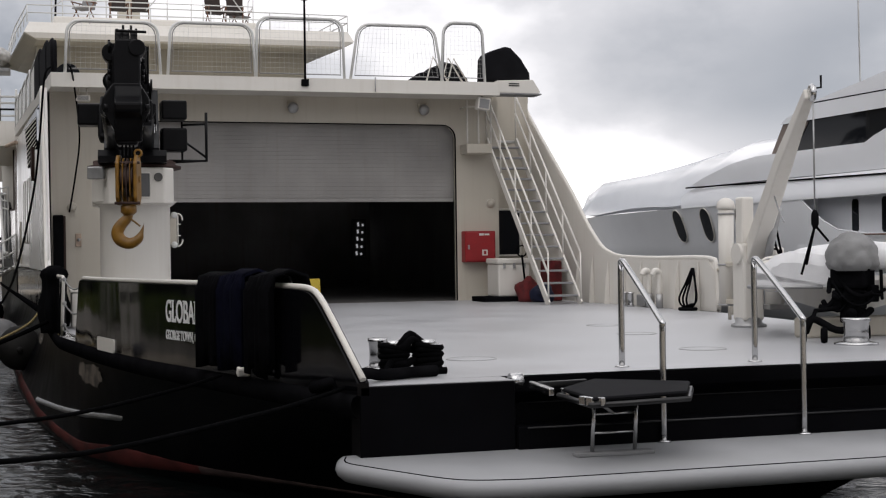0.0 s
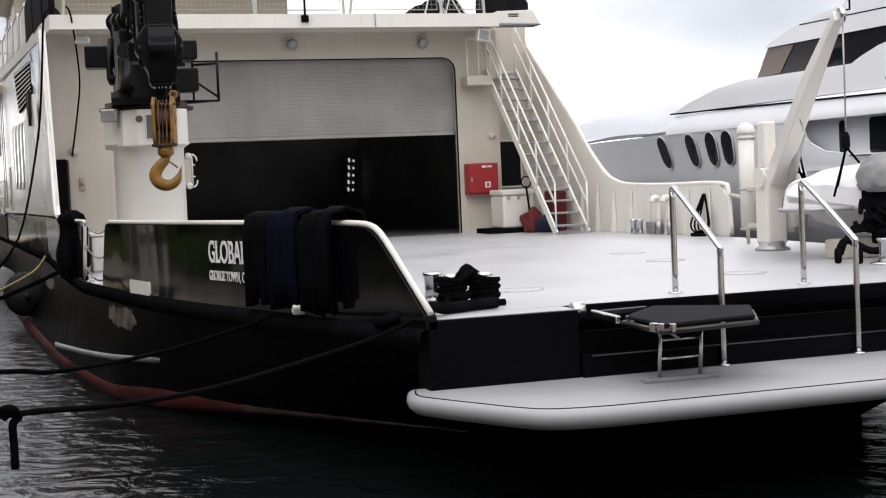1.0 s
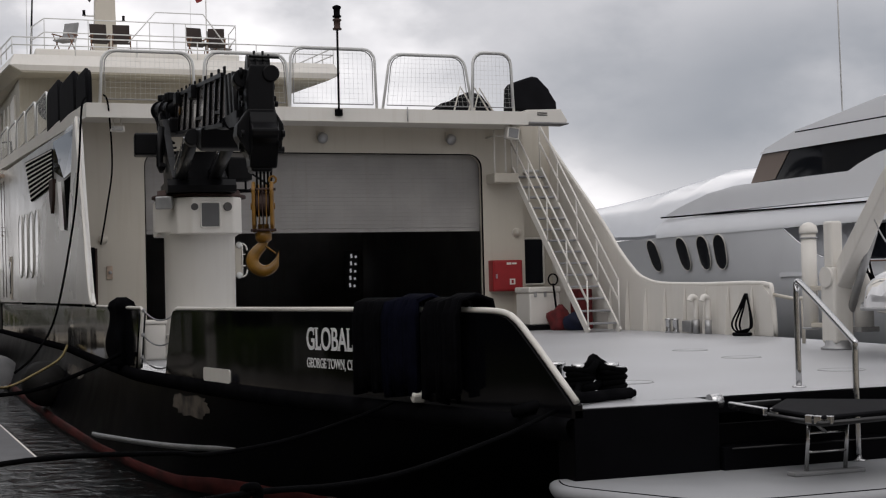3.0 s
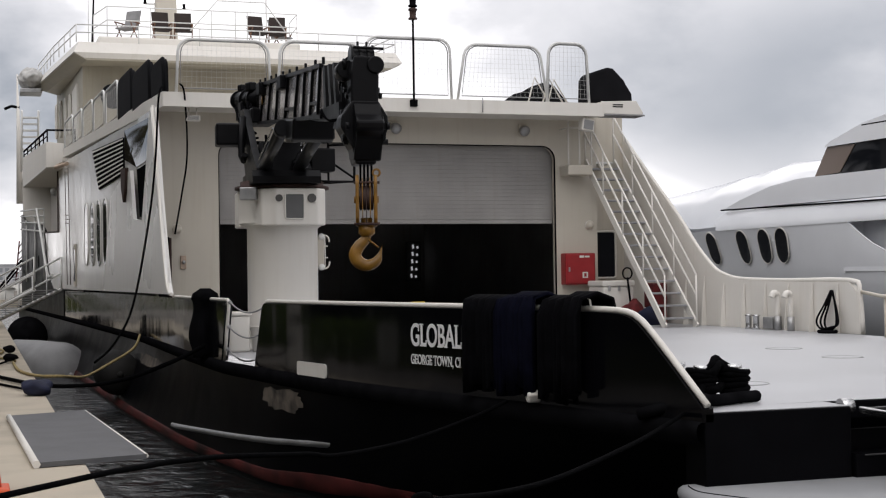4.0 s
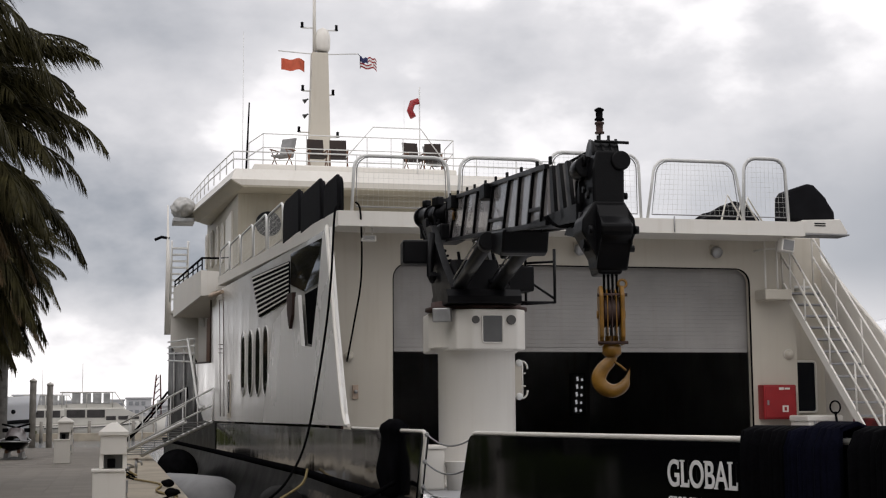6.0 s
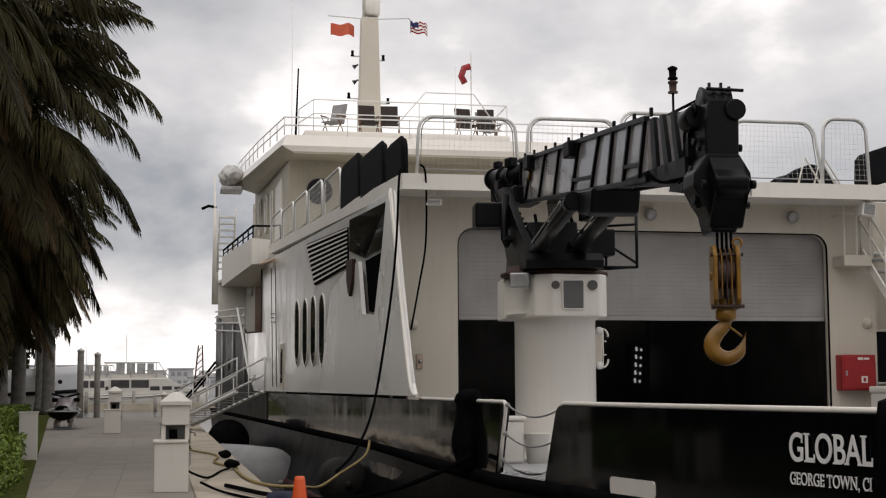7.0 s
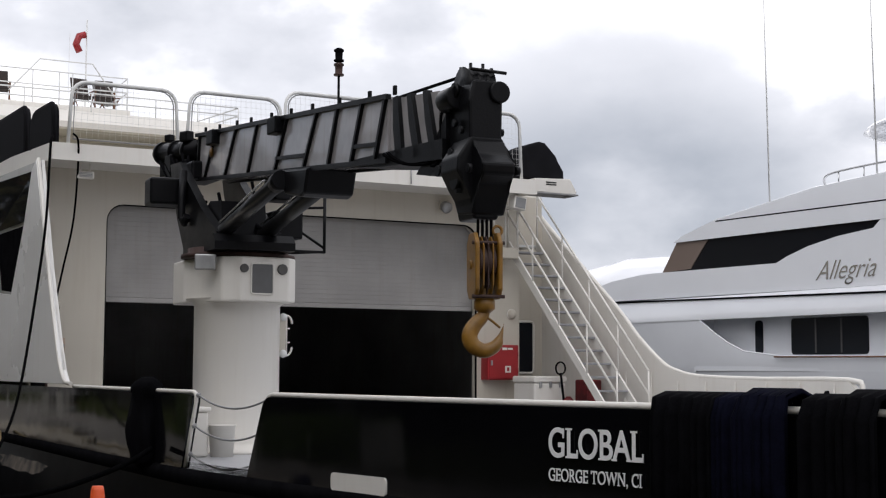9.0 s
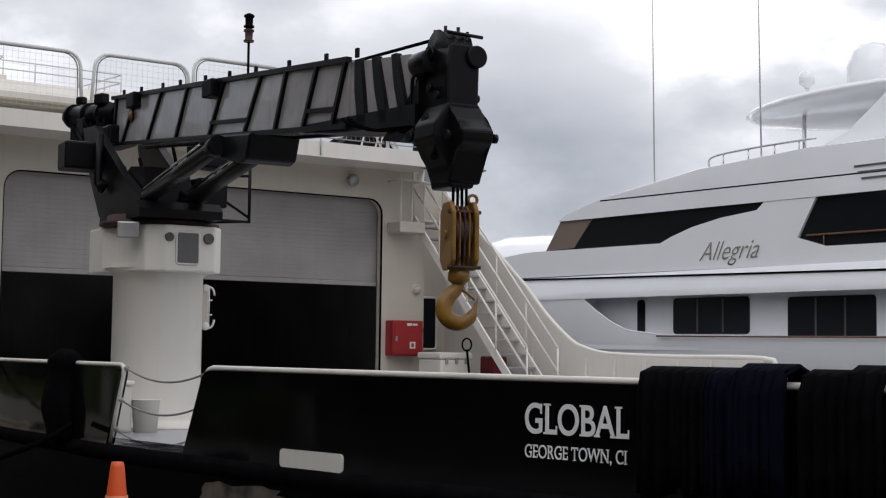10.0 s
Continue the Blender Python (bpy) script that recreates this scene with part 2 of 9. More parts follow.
def buckle(m, scale, depth):
    """Slight buckling of welded plate between its frames, which breaks up mirrored lines."""
    n, l = m.node_tree.nodes, m.node_tree.links
    b = n["Principled BSDF"]
    co = n.new("ShaderNodeTexCoord")
    mp = n.new("ShaderNodeMapping")
    mp.inputs["Scale"].default_value = (1.0, 1.0, 0.25)
    no = n.new("ShaderNodeTexNoise")
    no.inputs["Scale"].default_value = scale
    no.inputs["Detail"].default_value = 2
    bp = n.new("ShaderNodeBump")
    bp.inputs["Strength"].default_value = 1.0
    bp.inputs["Distance"].default_value = depth
    l.new(co.outputs["Object"], mp.inputs["Vector"])
    l.new(mp.outputs["Vector"], no.inputs["Vector"])
    l.new(no.outputs["Fac"], bp.inputs["Height"])
    for k in list(b.inputs["Normal"].links):
        l.new(k.from_socket, bp.inputs["Normal"])
    l.new(bp.outputs["Normal"], b.inputs["Normal"])


buckle(BLACK, 0.8, 0.03)
buckle(GLOSSW, 0.55, 0.022)
buckle(TOPS, 0.7, 0.016)


def glass_dark(name, tint, rough=0.03):
    m = bpy.data.materials.new(name)
    m.use_nodes = True
    b = m.node_tree.nodes["Principled BSDF"]
    b.inputs["Base Color"].default_value = (*tint, 1)
    b.inputs["Roughness"].default_value = rough
    b.inputs["IOR"].default_value = 1.5
    b.inputs["Specular IOR Level"].default_value = 0.12
    return m


GLASS = glass_dark("tinted_glass", (0.008, 0.009, 0.012))
SALOON = glass_dark("saloon_glass", (0.012, 0.014, 0.018), 0.05)
SALOON.node_tree.nodes["Principled BSDF"].inputs["Specular IOR Level"].default_value = 0.35
BRONZE = glass_dark("bronze_glass", (0.20, 0.155, 0.13), 0.06)


def water_material():
    m = bpy.data.materials.new("harbour_water")
    m.use_nodes = True
    n, l = m.node_tree.nodes, m.node_tree.links
    b = n["Principled BSDF"]
    b.inputs["Base Color"].default_value = (0.006, 0.008, 0.008, 1)
    b.inputs["Roughness"].default_value = 0.06
    b.inputs["IOR"].default_value = 1.42
    co = n.new("ShaderNodeTexCoord")
    n1 = n.new("ShaderNodeTexNoise")
    n1.inputs["Scale"].default_value = 2.2
    n1.inputs["Detail"].default_value = 5
    n1.inputs["Distortion"].default_value = 0.6
    l.new(co.outputs["Object"], n1.inputs["Vector"])
    bp = n.new("ShaderNodeBump")
    bp.inputs["Strength"].default_value = 0.9
    bp.inputs["Distance"].default_value = 0.115
    l.new(n1.outputs["Fac"], bp.inputs["Height"])
    l.new(bp.outputs["Normal"], b.inputs["Normal"])
    return m


WATER = water_material()


# ---- mesh helpers ----
def B():
    return bmesh.new()


def box(bm, x0, x1, y0, y1, z0, z1, bev=0.0):
    vs = [bm.verts.new((x, y, z)) for x in (x0, x1) for y in (y0, y1) for z in (z0, z1)]
    fs = [(0, 1, 3, 2), (4, 6, 7, 5), (0, 4, 5, 1), (2, 3, 7, 6), (0, 2, 6, 4), (1, 5, 7, 3)]
    faces = [bm.faces.new([vs[i] for i in f]) for f in fs]
    if bev > 0:
        es = list({e for f in faces for e in f.edges})
        bmesh.ops.bevel(bm, geom=es, offset=bev, segments=2, profile=0.5, affect="EDGES")
    return bm


def obox(bm, c, half, m3, bev=0.0):
    """An oriented box: centre, half sizes, 3x3 axes."""
    c = Vector(c)
    vs = [bm.verts.new(c + m3 @ Vector((sx * half[0], sy * half[1], sz * half[2]))) for sx in (-1, 1) for sy in (-1, 1) for sz in (-1, 1)]
    fs = [(0, 1, 3, 2), (4, 6, 7, 5), (0, 4, 5, 1), (2, 3, 7, 6), (0, 2, 6, 4), (1, 5, 7, 3)]
    faces = [bm.faces.new([vs[i] for i in f]) for f in fs]
    if bev > 0:
        es = list({e for f in faces for e in f.edges})
        bmesh.ops.bevel(bm, geom=es, offset=bev, segments=2, profile=0.5, affect="EDGES")
    return bm


def frame_of(d):
    d = Vector(d).normalized()
    up = Vector((0, 0, 1)) if abs(d.z) < 0.95 else Vector((1, 0, 0))
    s = d.cross(up).normalized()
    return s, s.cross(d).normalized(), d


def cyl(bm, a, b, r0, r1=None, seg=12, caps=True):
    r1 = r0 if r1 is None else r1
    a, b = Vector(a), Vector(b)
    s, u, d = frame_of(b - a)
    rings = []
    for p, r in ((a, r0), (b, r1)):
        rings.append([bm.verts.new(p + (s * math.cos(k * math.tau / seg) + u * math.sin(k * math.tau / seg)) * r) for k in range(seg)])
    for k in range(seg):
        f = bm.faces.new((rings[0][k], rings[0][(k + 1) % seg], rings[1][(k + 1) % seg], rings[1][k]))
        f.smooth = True
    if caps:
        bm.faces.new(rings[0][::-1])
        bm.faces.new(rings[1])
    return bm


def tube(bm, pts, r, seg=8, closed=False):
    pts = [Vector(p) for p in pts]
    n = len(pts)
    rings = []
    up0 = None
    for i, p in enumerate(pts):
        a = pts[(i - 1) % n] if (closed or i > 0) else pts[i]
        c = pts[(i + 1) % n] if (closed or i < n - 1) else pts[i]
        d = (c - a).normalized()
        if up0 is None:
            s, u, _ = frame_of(d)
        else:
            u = (up0 - d * up0.dot(d)).normalized()
            s = d.cross(u).normalized()
        up0 = u
        rings.append([bm.verts.new(p + (s * math.cos(k * math.tau / seg) + u * math.sin(k * math.tau / seg)) * r) for k in range(seg)])
    for i in range(n if closed else n - 1):
        ra, rb = rings[i], rings[(i + 1) % n]
        for k in range(seg):
            f = bm.faces.new((ra[k], ra[(k + 1) % seg], rb[(k + 1) % seg], rb[k]))
            f.smooth = True
    if not closed:
        bm.faces.new(rings[0][::-1])
        bm.faces.new(rings[-1])
    return bm


def prism(bm, pts, off):
    """A plate: a flat outline pushed along off."""
    off = Vector(off)
    a = [bm.verts.new(Vector(p)) for p in pts]
    b = [bm.verts.new(Vector(p) + off) for p in pts]
    n = len(a)
    bm.faces.new(a)
    bm.faces.new(b[::-1])
    for i in range(n):
        bm.faces.new((a[i], b[i], b[(i + 1) % n], a[(i + 1) % n]))
    return bm


def lathe(bm, prof, c=(0, 0, 0), seg=20, axis=None):
    """A turned form: (radius, height) pairs about an upright or given axis."""
    c = Vector(c)
    s, u, d = (Vector((1, 0, 0)), Vector((0, 1, 0)), Vector((0, 0, 1))) if axis is None else frame_of(axis)
    rings = []
    for r, h in prof:
        if r <= 1e-5:
            rings.append([bm.verts.new(c + d * h)])
        else:
            rings.append([bm.verts.new(c + d * h + (s * math.cos(k * math.tau / seg) + u * math.sin(k * math.tau / seg)) * r) for k in range(seg)])
    for ra, rb in zip(rings, rings[1:]):
        for k in range(seg):
            q = [ra[k % len(ra)], ra[(k + 1) % len(ra)], rb[(k + 1) % len(rb)], rb[k % len(rb)]]
            q = [v for i, v in enumerate(q) if v not in q[:i]]
            if len(q) > 2:
                f = bm.faces.new(q)
                f.smooth = True
    for ring in (rings[0], rings[-1]):
        if len(ring) > 2:
            bm.faces.new(ring)
    return bm


def grid(bm, rowsv, smooth=True, closed=False):
    """A skin over rows of points, all rows of one length."""
    vs = [[bm.verts.new(Vector(p)) for p in r] for r in rowsv]
    for a, b in zip(vs, vs[1:]):
        for i in range(len(a) - (0 if closed else 1)):
            j = (i + 1) % len(a)
            f = bm.faces.new((a[i], a[j], b[j], b[i]))
            f.smooth = smooth
    return vs


def rounded(w, h, r, seg=5):
    """A rounded rectangle's outline about the origin."""
    out = []
    for cx, cy, a0 in ((w / 2 - r, h / 2 - r, 0), (-w / 2 + r, h / 2 - r, 90), (-w / 2 + r, -h / 2 + r, 180), (w / 2 - r, -h / 2 + r, 270)):
        for k in range(seg + 1):
            a = radians(a0 + 90 * k / seg)
            out.append((cx + r * math.cos(a), cy + r * math.sin(a)))
    return out


def spline(pts, n=6):
    pts = [Vector(p) for p in pts]
    out = []
    for i in range(len(pts) - 1):
        p0, p1, p2, p3 = pts[max(i - 1, 0)], pts[i], pts[i + 1], pts[min(i + 2, len(pts) - 1)]
        for k in range(n):
            t = k / n
            out.append(0.5 * ((2 * p1) + (p2 - p0) * t + (2 * p0 - 5 * p1 + 4 * p2 - p3) * t * t + (3 * p1 - p0 - 3 * p2 + p3) * t ** 3))
    out.append(pts[-1])
    return out


def sag(a, b, drop, n=14):
    a, b = Vector(a), Vector(b)
    return [a.lerp(b, k / n) - Vector((0, 0, drop * 4 * (k / n) * (1 - k / n))) for k in range(n + 1)]


def mesh_object(name, bm, mat):
    bmesh.ops.recalc_face_normals(bm, faces=bm.faces[:])
    me = bpy.data.meshes.new(name)
    bm.to_mesh(me)
    bm.free()
    me.materials.append(mat)
    return new(name, me)


def part(name, bm, mat, parent, label=""):
    ob = mesh_object(name, bm, mat)
    ob.parent = parent
    ob.matrix_parent_inverse = parent.matrix_basis.inverted()
    if parent.parent:
        ob.matrix_parent_inverse = (parent.parent.matrix_basis @ parent.matrix_parent_inverse @ parent.matrix_basis).inverted()
    return tagged(ob, label)


def thing(name, at, label, category, group="", kind=""):
    ob = new(name)
    ob.matrix_basis = Matrix.Translation(at)
    return tagged(ob, label, category, group, kind)


def solo(name, bm, mat, label, category, group="", kind=""):
    return tagged(mesh_object(name, bm, mat), label, category, group, kind)


def with_serifs(me, letters, size):
    """Adds small slab serifs to plain capitals, letter by letter."""
    bm = B()
    bm.from_mesh(me)
    seen, boxes = set(), []
    for v in bm.verts:
        if v in seen:
            continue
        stack, comp = [v], []
        seen.add(v)
        while stack:
            w = stack.pop()
            comp.append(w.co.copy())
            for e in w.link_edges:
                o = e.other_vert(w)
                if o not in seen:
                    seen.add(o)
                    stack.append(o)
        boxes.append((min(c.x for c in comp), max(c.x for c in comp), min(c.y for c in comp), max(c.y for c in comp)))
    boxes.sort()
    merged = []
    for b_ in boxes:
        m_ = merged[-1] if merged else None
        if m_ and min(m_[1], b_[1]) - max(m_[0], b_[0]) > 0.3 * min(m_[1] - m_[0], b_[1] - b_[0]):
            merged[-1] = (min(m_[0], b_[0]), max(m_[1], b_[1]), min(m_[2], b_[2]), max(m_[3], b_[3]))
        else:
            merged.append(b_)
    boxes = merged
    t, w, o = 0.045 * size, 0.13 * size, 0.06 * size
    bar = lambda x0, x1, y0, y1: box(bm, x0, x1, y0, y1, -0.003, 0.004)
    for ch, (x0, x1, y0, y1) in zip(letters, boxes):
        if ch in "LBERNDPI":
            bar(x0 - o, x0 + w + (o if ch in "LINR" else 0), y0, y0 + t)
            bar(x0 - o, x0 + w + (o if ch in "LI" else 0), y1 - t, y1)
        if ch == "A":
            bar(x0 - o * 0.6, x0 + w + o * 0.6, y0, y0 + t)
            bar(x1 - w - o * 0.6, x1 + o * 0.6, y0, y0 + t)
        if ch in "LE":
            bar(x1 - t, x1, y0, y0 + 0.2 * size)
        if ch in "ET":
            bar(x1 - t, x1, y1 - 0.17 * size, y1)
        if ch == "T":
            bar(x0, x0 + t, y1 - 0.17 * size, y1)
            bar((x0 + x1 - w) / 2 - o, (x0 + x1 + w) / 2 + o, y0, y0 + t)
        if ch in "GC":
            bar(x1 - t * 1.6, x1 - t * 0.4, y1 - 0.25 * size, y1 - 0.02 * size)
        if ch in "NW":
            bar(x1 - w - o, x1 + o, y1 - t, y1)
            bar(x0 - o, x0 + w + o, y1 - t, y1)
    bm.to_mesh(me)
    bm.free()
    return me


def text_part(name, words, size, mat, parent, m, shear=0.0, bold=0.0, label="", serif=False):
    cu = bpy.data.curves.new(name, "FONT")
    cu.body, cu.size, cu.shear, cu.offset, cu.extrude = words, size, shear, bold, 0.003
    tmp = bpy.data.objects.new(name, cu)
    scene.collection.objects.link(tmp)
    me = bpy.data.meshes.new_from_object(tmp.evaluated_get(bpy.context.evaluated_depsgraph_get()))
    bpy.data.objects.remove(tmp)
    if serif:
        me = with_serifs(me, words.replace(" ", ""), size)
    xs = [v.co.x for v in me.vertices]
    me.transform(Matrix.Translation((-min(xs), 0, 0)))
    wide = max(xs) - min(xs)
    me.materials.clear()
    me.materials.append(mat)
    ob = new(name, me)
    me.transform(m)
    ob.parent = parent
    ob.matrix_parent_inverse = parent.matrix_basis.inverted()
    return tagged(ob, label), wide


# ---- plan ----
XC = -3.62            # the vessel's centre line
STERN = -17.46
SEA = -1.45
QUAY = -0.5


def side_x(y):
    """Port side at deck height."""
    if y > 42:
        return -9.9 + (y - 42) ** 2 * 0.055
    if y > 2:
        return -8.6 - 0.0325 * (y - 2)
    pts = ((2, -8.6), (-5, -8.64), (-8.0, -8.6), (-9.6, -8.41), (-11.1, -8.22), (-13.0, -7.87), (-14.6, -7.47), (-16.6, -6.94), (-17.46, -6.72))
    for (ya, xa), (yb, xb) in zip(pts, pts[1:]):
        if y >= yb:
            t = (y - yb) / (ya - yb)
            return xb + (xa - xb) * t
    return pts[-1][1]


def smooth_side(y):
    return (side_x(y - 0.5) + 2 * side_x(y) + side_x(y + 0.5)) / 4 if y > STERN + 0.6 else side_x(y)


def foot(y):
    """Port side at the waterline for the station whose deck edge lies at y: the counter tucks in under the stern."""
    yb = y + (0.0 if y > -9 else 2.3 * ((-9 - y) / 8.46) ** 1.3)
    pts = ((60, -9.9), (20, -9.7), (0, -9.25), (-5.6, -8.92), (-10.0, -8.4), (-11.4, -7.75), (-12.5, -7.05), (-14.4, -5.9), (-15.2, -5.3))
    for (ya, xa), (yc, xc) in zip(pts, pts[1:]):
        if yb >= yc:
            return xc + (xa - xc) * (yb - yc) / (ya - yc), yb
    return pts[-1][1], yb


def mirror(x):
    return 2 * XC - x


def walk_edge(y):
    """Where the paved walk meets the grass: the strip runs slightly askew to the quay."""
    return -14.3 - 0.066 * y


# ---- water and quay ----
bm = B()
box(bm, -900, 900, -60, 1500, SEA - 0.5, SEA)
tagged(mesh_object("water", bm, WATER), "dark rippled harbour water", "water", kind="structure")

bm = B()
box(bm, -11.85, -10.8, -21.9, 43.5, QUAY - 1.6, QUAY - 0.002, 0.02)
box(bm, -60, 30, -60, -22.0, QUAY - 1.6, QUAY - 0.01, 0.02)
tagged(mesh_object("quay", bm, CONC), "tan concrete quay edge beside the vessel", "quay", kind="structure")
bm = B()
box(bm, -18.9, -11.86, -21.9, 43.5, QUAY - 0.6, QUAY - 0.009)
pavement = tagged(mesh_object("pavement", bm, PAVER), "grey paved quayside walk", "pavement", kind="structure")
bm = B()
prism(bm, [(-60, -21.9, QUAY - 1.0), (-60, 120, QUAY - 1.0), (-19.5, 120, QUAY - 1.0), (-19.5, 79, QUAY - 1.0), (walk_edge(-21.9), -21.9, QUAY - 1.0)], (0, 0, 1.03))
tagged(mesh_object("ground", bm, GRASS), "grass strip beside the paved walk", "ground", kind="structure")

# ---- the vessel ----
ship = thing("support_vessel", (XC, 0, SEA), "large black-hulled white support vessel moored at the quay", "ship")

YS = [STERN + 0.5 * k for k in range(0, 120)]
YS = [y for y in YS if y < 46]


def hull_rows(sgn):
    rowsv = []
    for y in YS:
        xt = smooth_side(y)
        xb, yb = foot(y)
        r = []
        for t in (0, 0.15, 0.4, 0.65, 0.85, 1.0):
            z = -0.09 + (SEA - 0.25 + 0.09) * t
            x = xt + (xb - xt) * t ** 1.25
            r.append((x if sgn < 0 else mirror(x), y + (yb - y) * t, z))
        rowsv.append(r)
    return rowsv


bm = B()
for sgn in (-1, 1):
    grid(bm, hull_rows(sgn))
st = hull_rows(-1)[0]
grid(bm, [st, [(mirror(p[0]), p[1], p[2]) for p in st]])
part("hull", bm, HULLB, ship, "worn matt black hull plating")

# red boot stripe along the waterline, a dull chine edge under the counter
for nm_, mt_b, lab_b, keep in (("boot_stripe", BOOT, "red antifouling stripe along the waterline", lambda y: y > -13.6), ("chine_edge", CHINE, "dull chine edge under the counter", lambda y: y < -13.0)):
    for sgn in (-1, 1):
        bm = B()
        rv = []
        for r in hull_rows(sgn):
            if not keep(r[0][1]):
                continue
            a, b = Vector(r[3]), Vector(r[5])
            o = 0.02 * sgn
            k = min(1.0, max(0.0, (-11.5 - r[0][1]) / 5.5))
            up_ = 0.24 * k
            sw_ = 0.16 * math.exp(-((r[0][1] + 11.6) / 1.3) ** 2)
            wd = 1.0 - 0.80 * k
            rv.append([(a.lerp(b, t).x + o * e, a.lerp(b, t).y, a.lerp(b, t).z) for t, e in ((0.24 - up_ - sw_, 0), (0.24 - up_ - sw_ + 0.03 * wd, 1), (0.24 - up_ + 0.19 * wd, 1), (0.24 - up_ + 0.24 * wd, 0))])
        grid(bm, rv)
        part(nm_, bm, mt_b, ship, lab_b)


def hull_point(y, z, out=0.0):
    """A point of the port hull side for the station y at height z."""
    t = (-0.09 - z) / 1.61
    xt = smooth_side(y)
    xb, yb = foot(y)
    return Vector((xt + (xb - xt) * t ** 1.25 - out, y + (yb - y) * t, z))


# pale worn spray rail low on the hull, and a rubbed patch of bare metal
bm = B()
rv = []
for k in range(15):
    y = -4.6 - 0.51 * k
    z = -1.21 + (y + 4.6) * (0.40 / -7.15)
    o = 0.05 if 0 < k < 14 else 0.0
    rv.append([hull_point(y, z + 0.03, -0.01), hull_point(y, z + 0.015, o), hull_point(y, z - 0.02, o * 1.1), hull_point(y, z - 0.05, -0.01)])
grid(bm, rv)
part("spray_rail", bm, GALV, ship, "pale worn metal spray rail low on the hull")
rp_ = random.Random(5)
BARE = material("bare_metal_patch", (0.15, 0.125, 0.10), 0.7, vary=0.3, scale=4.2, bump=0.1, tint=(0.005, 0.005, 0.005))
for yc, zc, ry, rz in ((-10.45, -0.40, 0.68, 0.13), (-0.7, -0.46, 1.6, 0.10)):
    bm = B()
    rim = []
    for k in range(28):
        a = k * math.tau / 28
        j_ = rp_.uniform(0.78, 1.12)
        c_, s_ = math.cos(a), math.sin(a)
        rim.append(hull_point(yc + ry * j_ * math.copysign(abs(c_) ** 0.7, c_), zc + rz * j_ * math.copysign(abs(s_) ** 0.7, s_), 0.012))
    vc = bm.verts.new(hull_point(yc, zc, 0.014))
    vr = [bm.verts.new(p) for p in rim]
    for k in range(28):
        bm.faces.new((vc, vr[k], vr[(k + 1) % 28])).smooth = True
    part("bare_patch", bm, BARE, ship, "rubbed pale patch on the black hull")

# rubbing strake
bm = B()
for sgn in (-1, 1):
    rv = []
    for y in YS:
        x = smooth_side(y)
        ring = []
        for dx, z in ((0.0, -0.065), (-0.035, -0.085), (-0.05, -0.13), (-0.04, -0.19), (0.0, -0.24)):
            ring.append((x + dx if sgn < 0 else mirror(x + dx), y, z))
        rv.append(ring)
    grid(bm, rv)
part("rubbing_strake", bm, RUBBER, ship, "black rubber rubbing strake round the hull")


def bulwark(ya, yb, z1, name, sgn=-1, slope_end=False, mat=BLACK, thick=0.09, z0=-0.07, lead=0.0, trail=0.0):
    """A curved bulwark panel from ya to yb: lead and trail lean its ends, whose top corners are rounded."""
    r = 0.09
    n = max(2, int(abs(yb - ya) / 0.35))
    sg_ = 1 if yb > ya else -1
    ys = [ya, ya + sg_ * 0.012, ya + sg_ * 0.04, ya + sg_ * 0.09] + [ya + (yb - ya) * k / n for k in range(1, n)]
    ys = [y for y in ys if not slope_end or y > STERN + 1.3]
    ys += [STERN + d_ for d_ in (1.25, 1.1, 1.0, 0.92, 0.84, 0.76, 0.68, 0.6, 0.45, 0.3, 0.15, 0.0)] if slope_end else [yb - sg_ * 0.09, yb - sg_ * 0.04, yb - sg_ * 0.012, yb]
    ro, ri = [], []
    f = lambda v: v if sgn < 0 else mirror(v)
    for y in ys:
        da, db = abs(y - ya), abs(y - yb)
        zt = z1
        if da < r:
            zt = z1 - r + math.sqrt(max(0.0, r * r - (r - da) ** 2))
        if slope_end:
            dd_ = STERN + 0.74 - y
            zt = min(zt, z1 - 0.92 * (dd_ + math.sqrt(dd_ * dd_ + 0.012)) / 2)
        elif db < r:
            zt = z1 - r + math.sqrt(max(0.0, r * r - (r - db) ** 2))
        o, i_ = [], []
        for u in (0.0, 0.5, 1.0):
            z = z0 + (zt - z0) * u
            low = (z1 - z) / (z1 - z0)
            yy_ = y + lead * low * max(0.0, 1 - da / 0.9) + trail * low * max(0.0, 1 - db / 0.9)
            x = smooth_side(yy_)
            o.append((f(x), yy_, z))
            i_.append((f(x + thick), yy_, z))
        ro.append(o)
        ri.append(i_)
    bm = B()
    grid(bm, ro)
    grid(bm, ri)
    grid(bm, [[p[2] for p in ro], [p[2] for p in ri]], smooth=False)
    grid(bm, [[p[0] for p in ro], [p[0] for p in ri]], smooth=False)
    grid(bm, [ro[0], ri[0]], smooth=False)
    grid(bm, [ro[-1], ri[-1]], smooth=False)
    pan = part(name, bm, mat, ship, "glossy black bulwark panel")
    top = [((x[2][0] + w[2][0]) / 2, x[2][1], x[2][2] + 0.022) for x, w in zip(ro, ri)]
    front = [((x[0] + w[0]) / 2, x[1] + 0.012 * (1 if yb < ya else -1), x[2]) for x, w in zip(ro[0], ri[0])]
    back = [((x[0] + w[0]) / 2, x[1], x[2]) for x, w in zip(ro[-1], ri[-1])]
    return pan, top, front, back


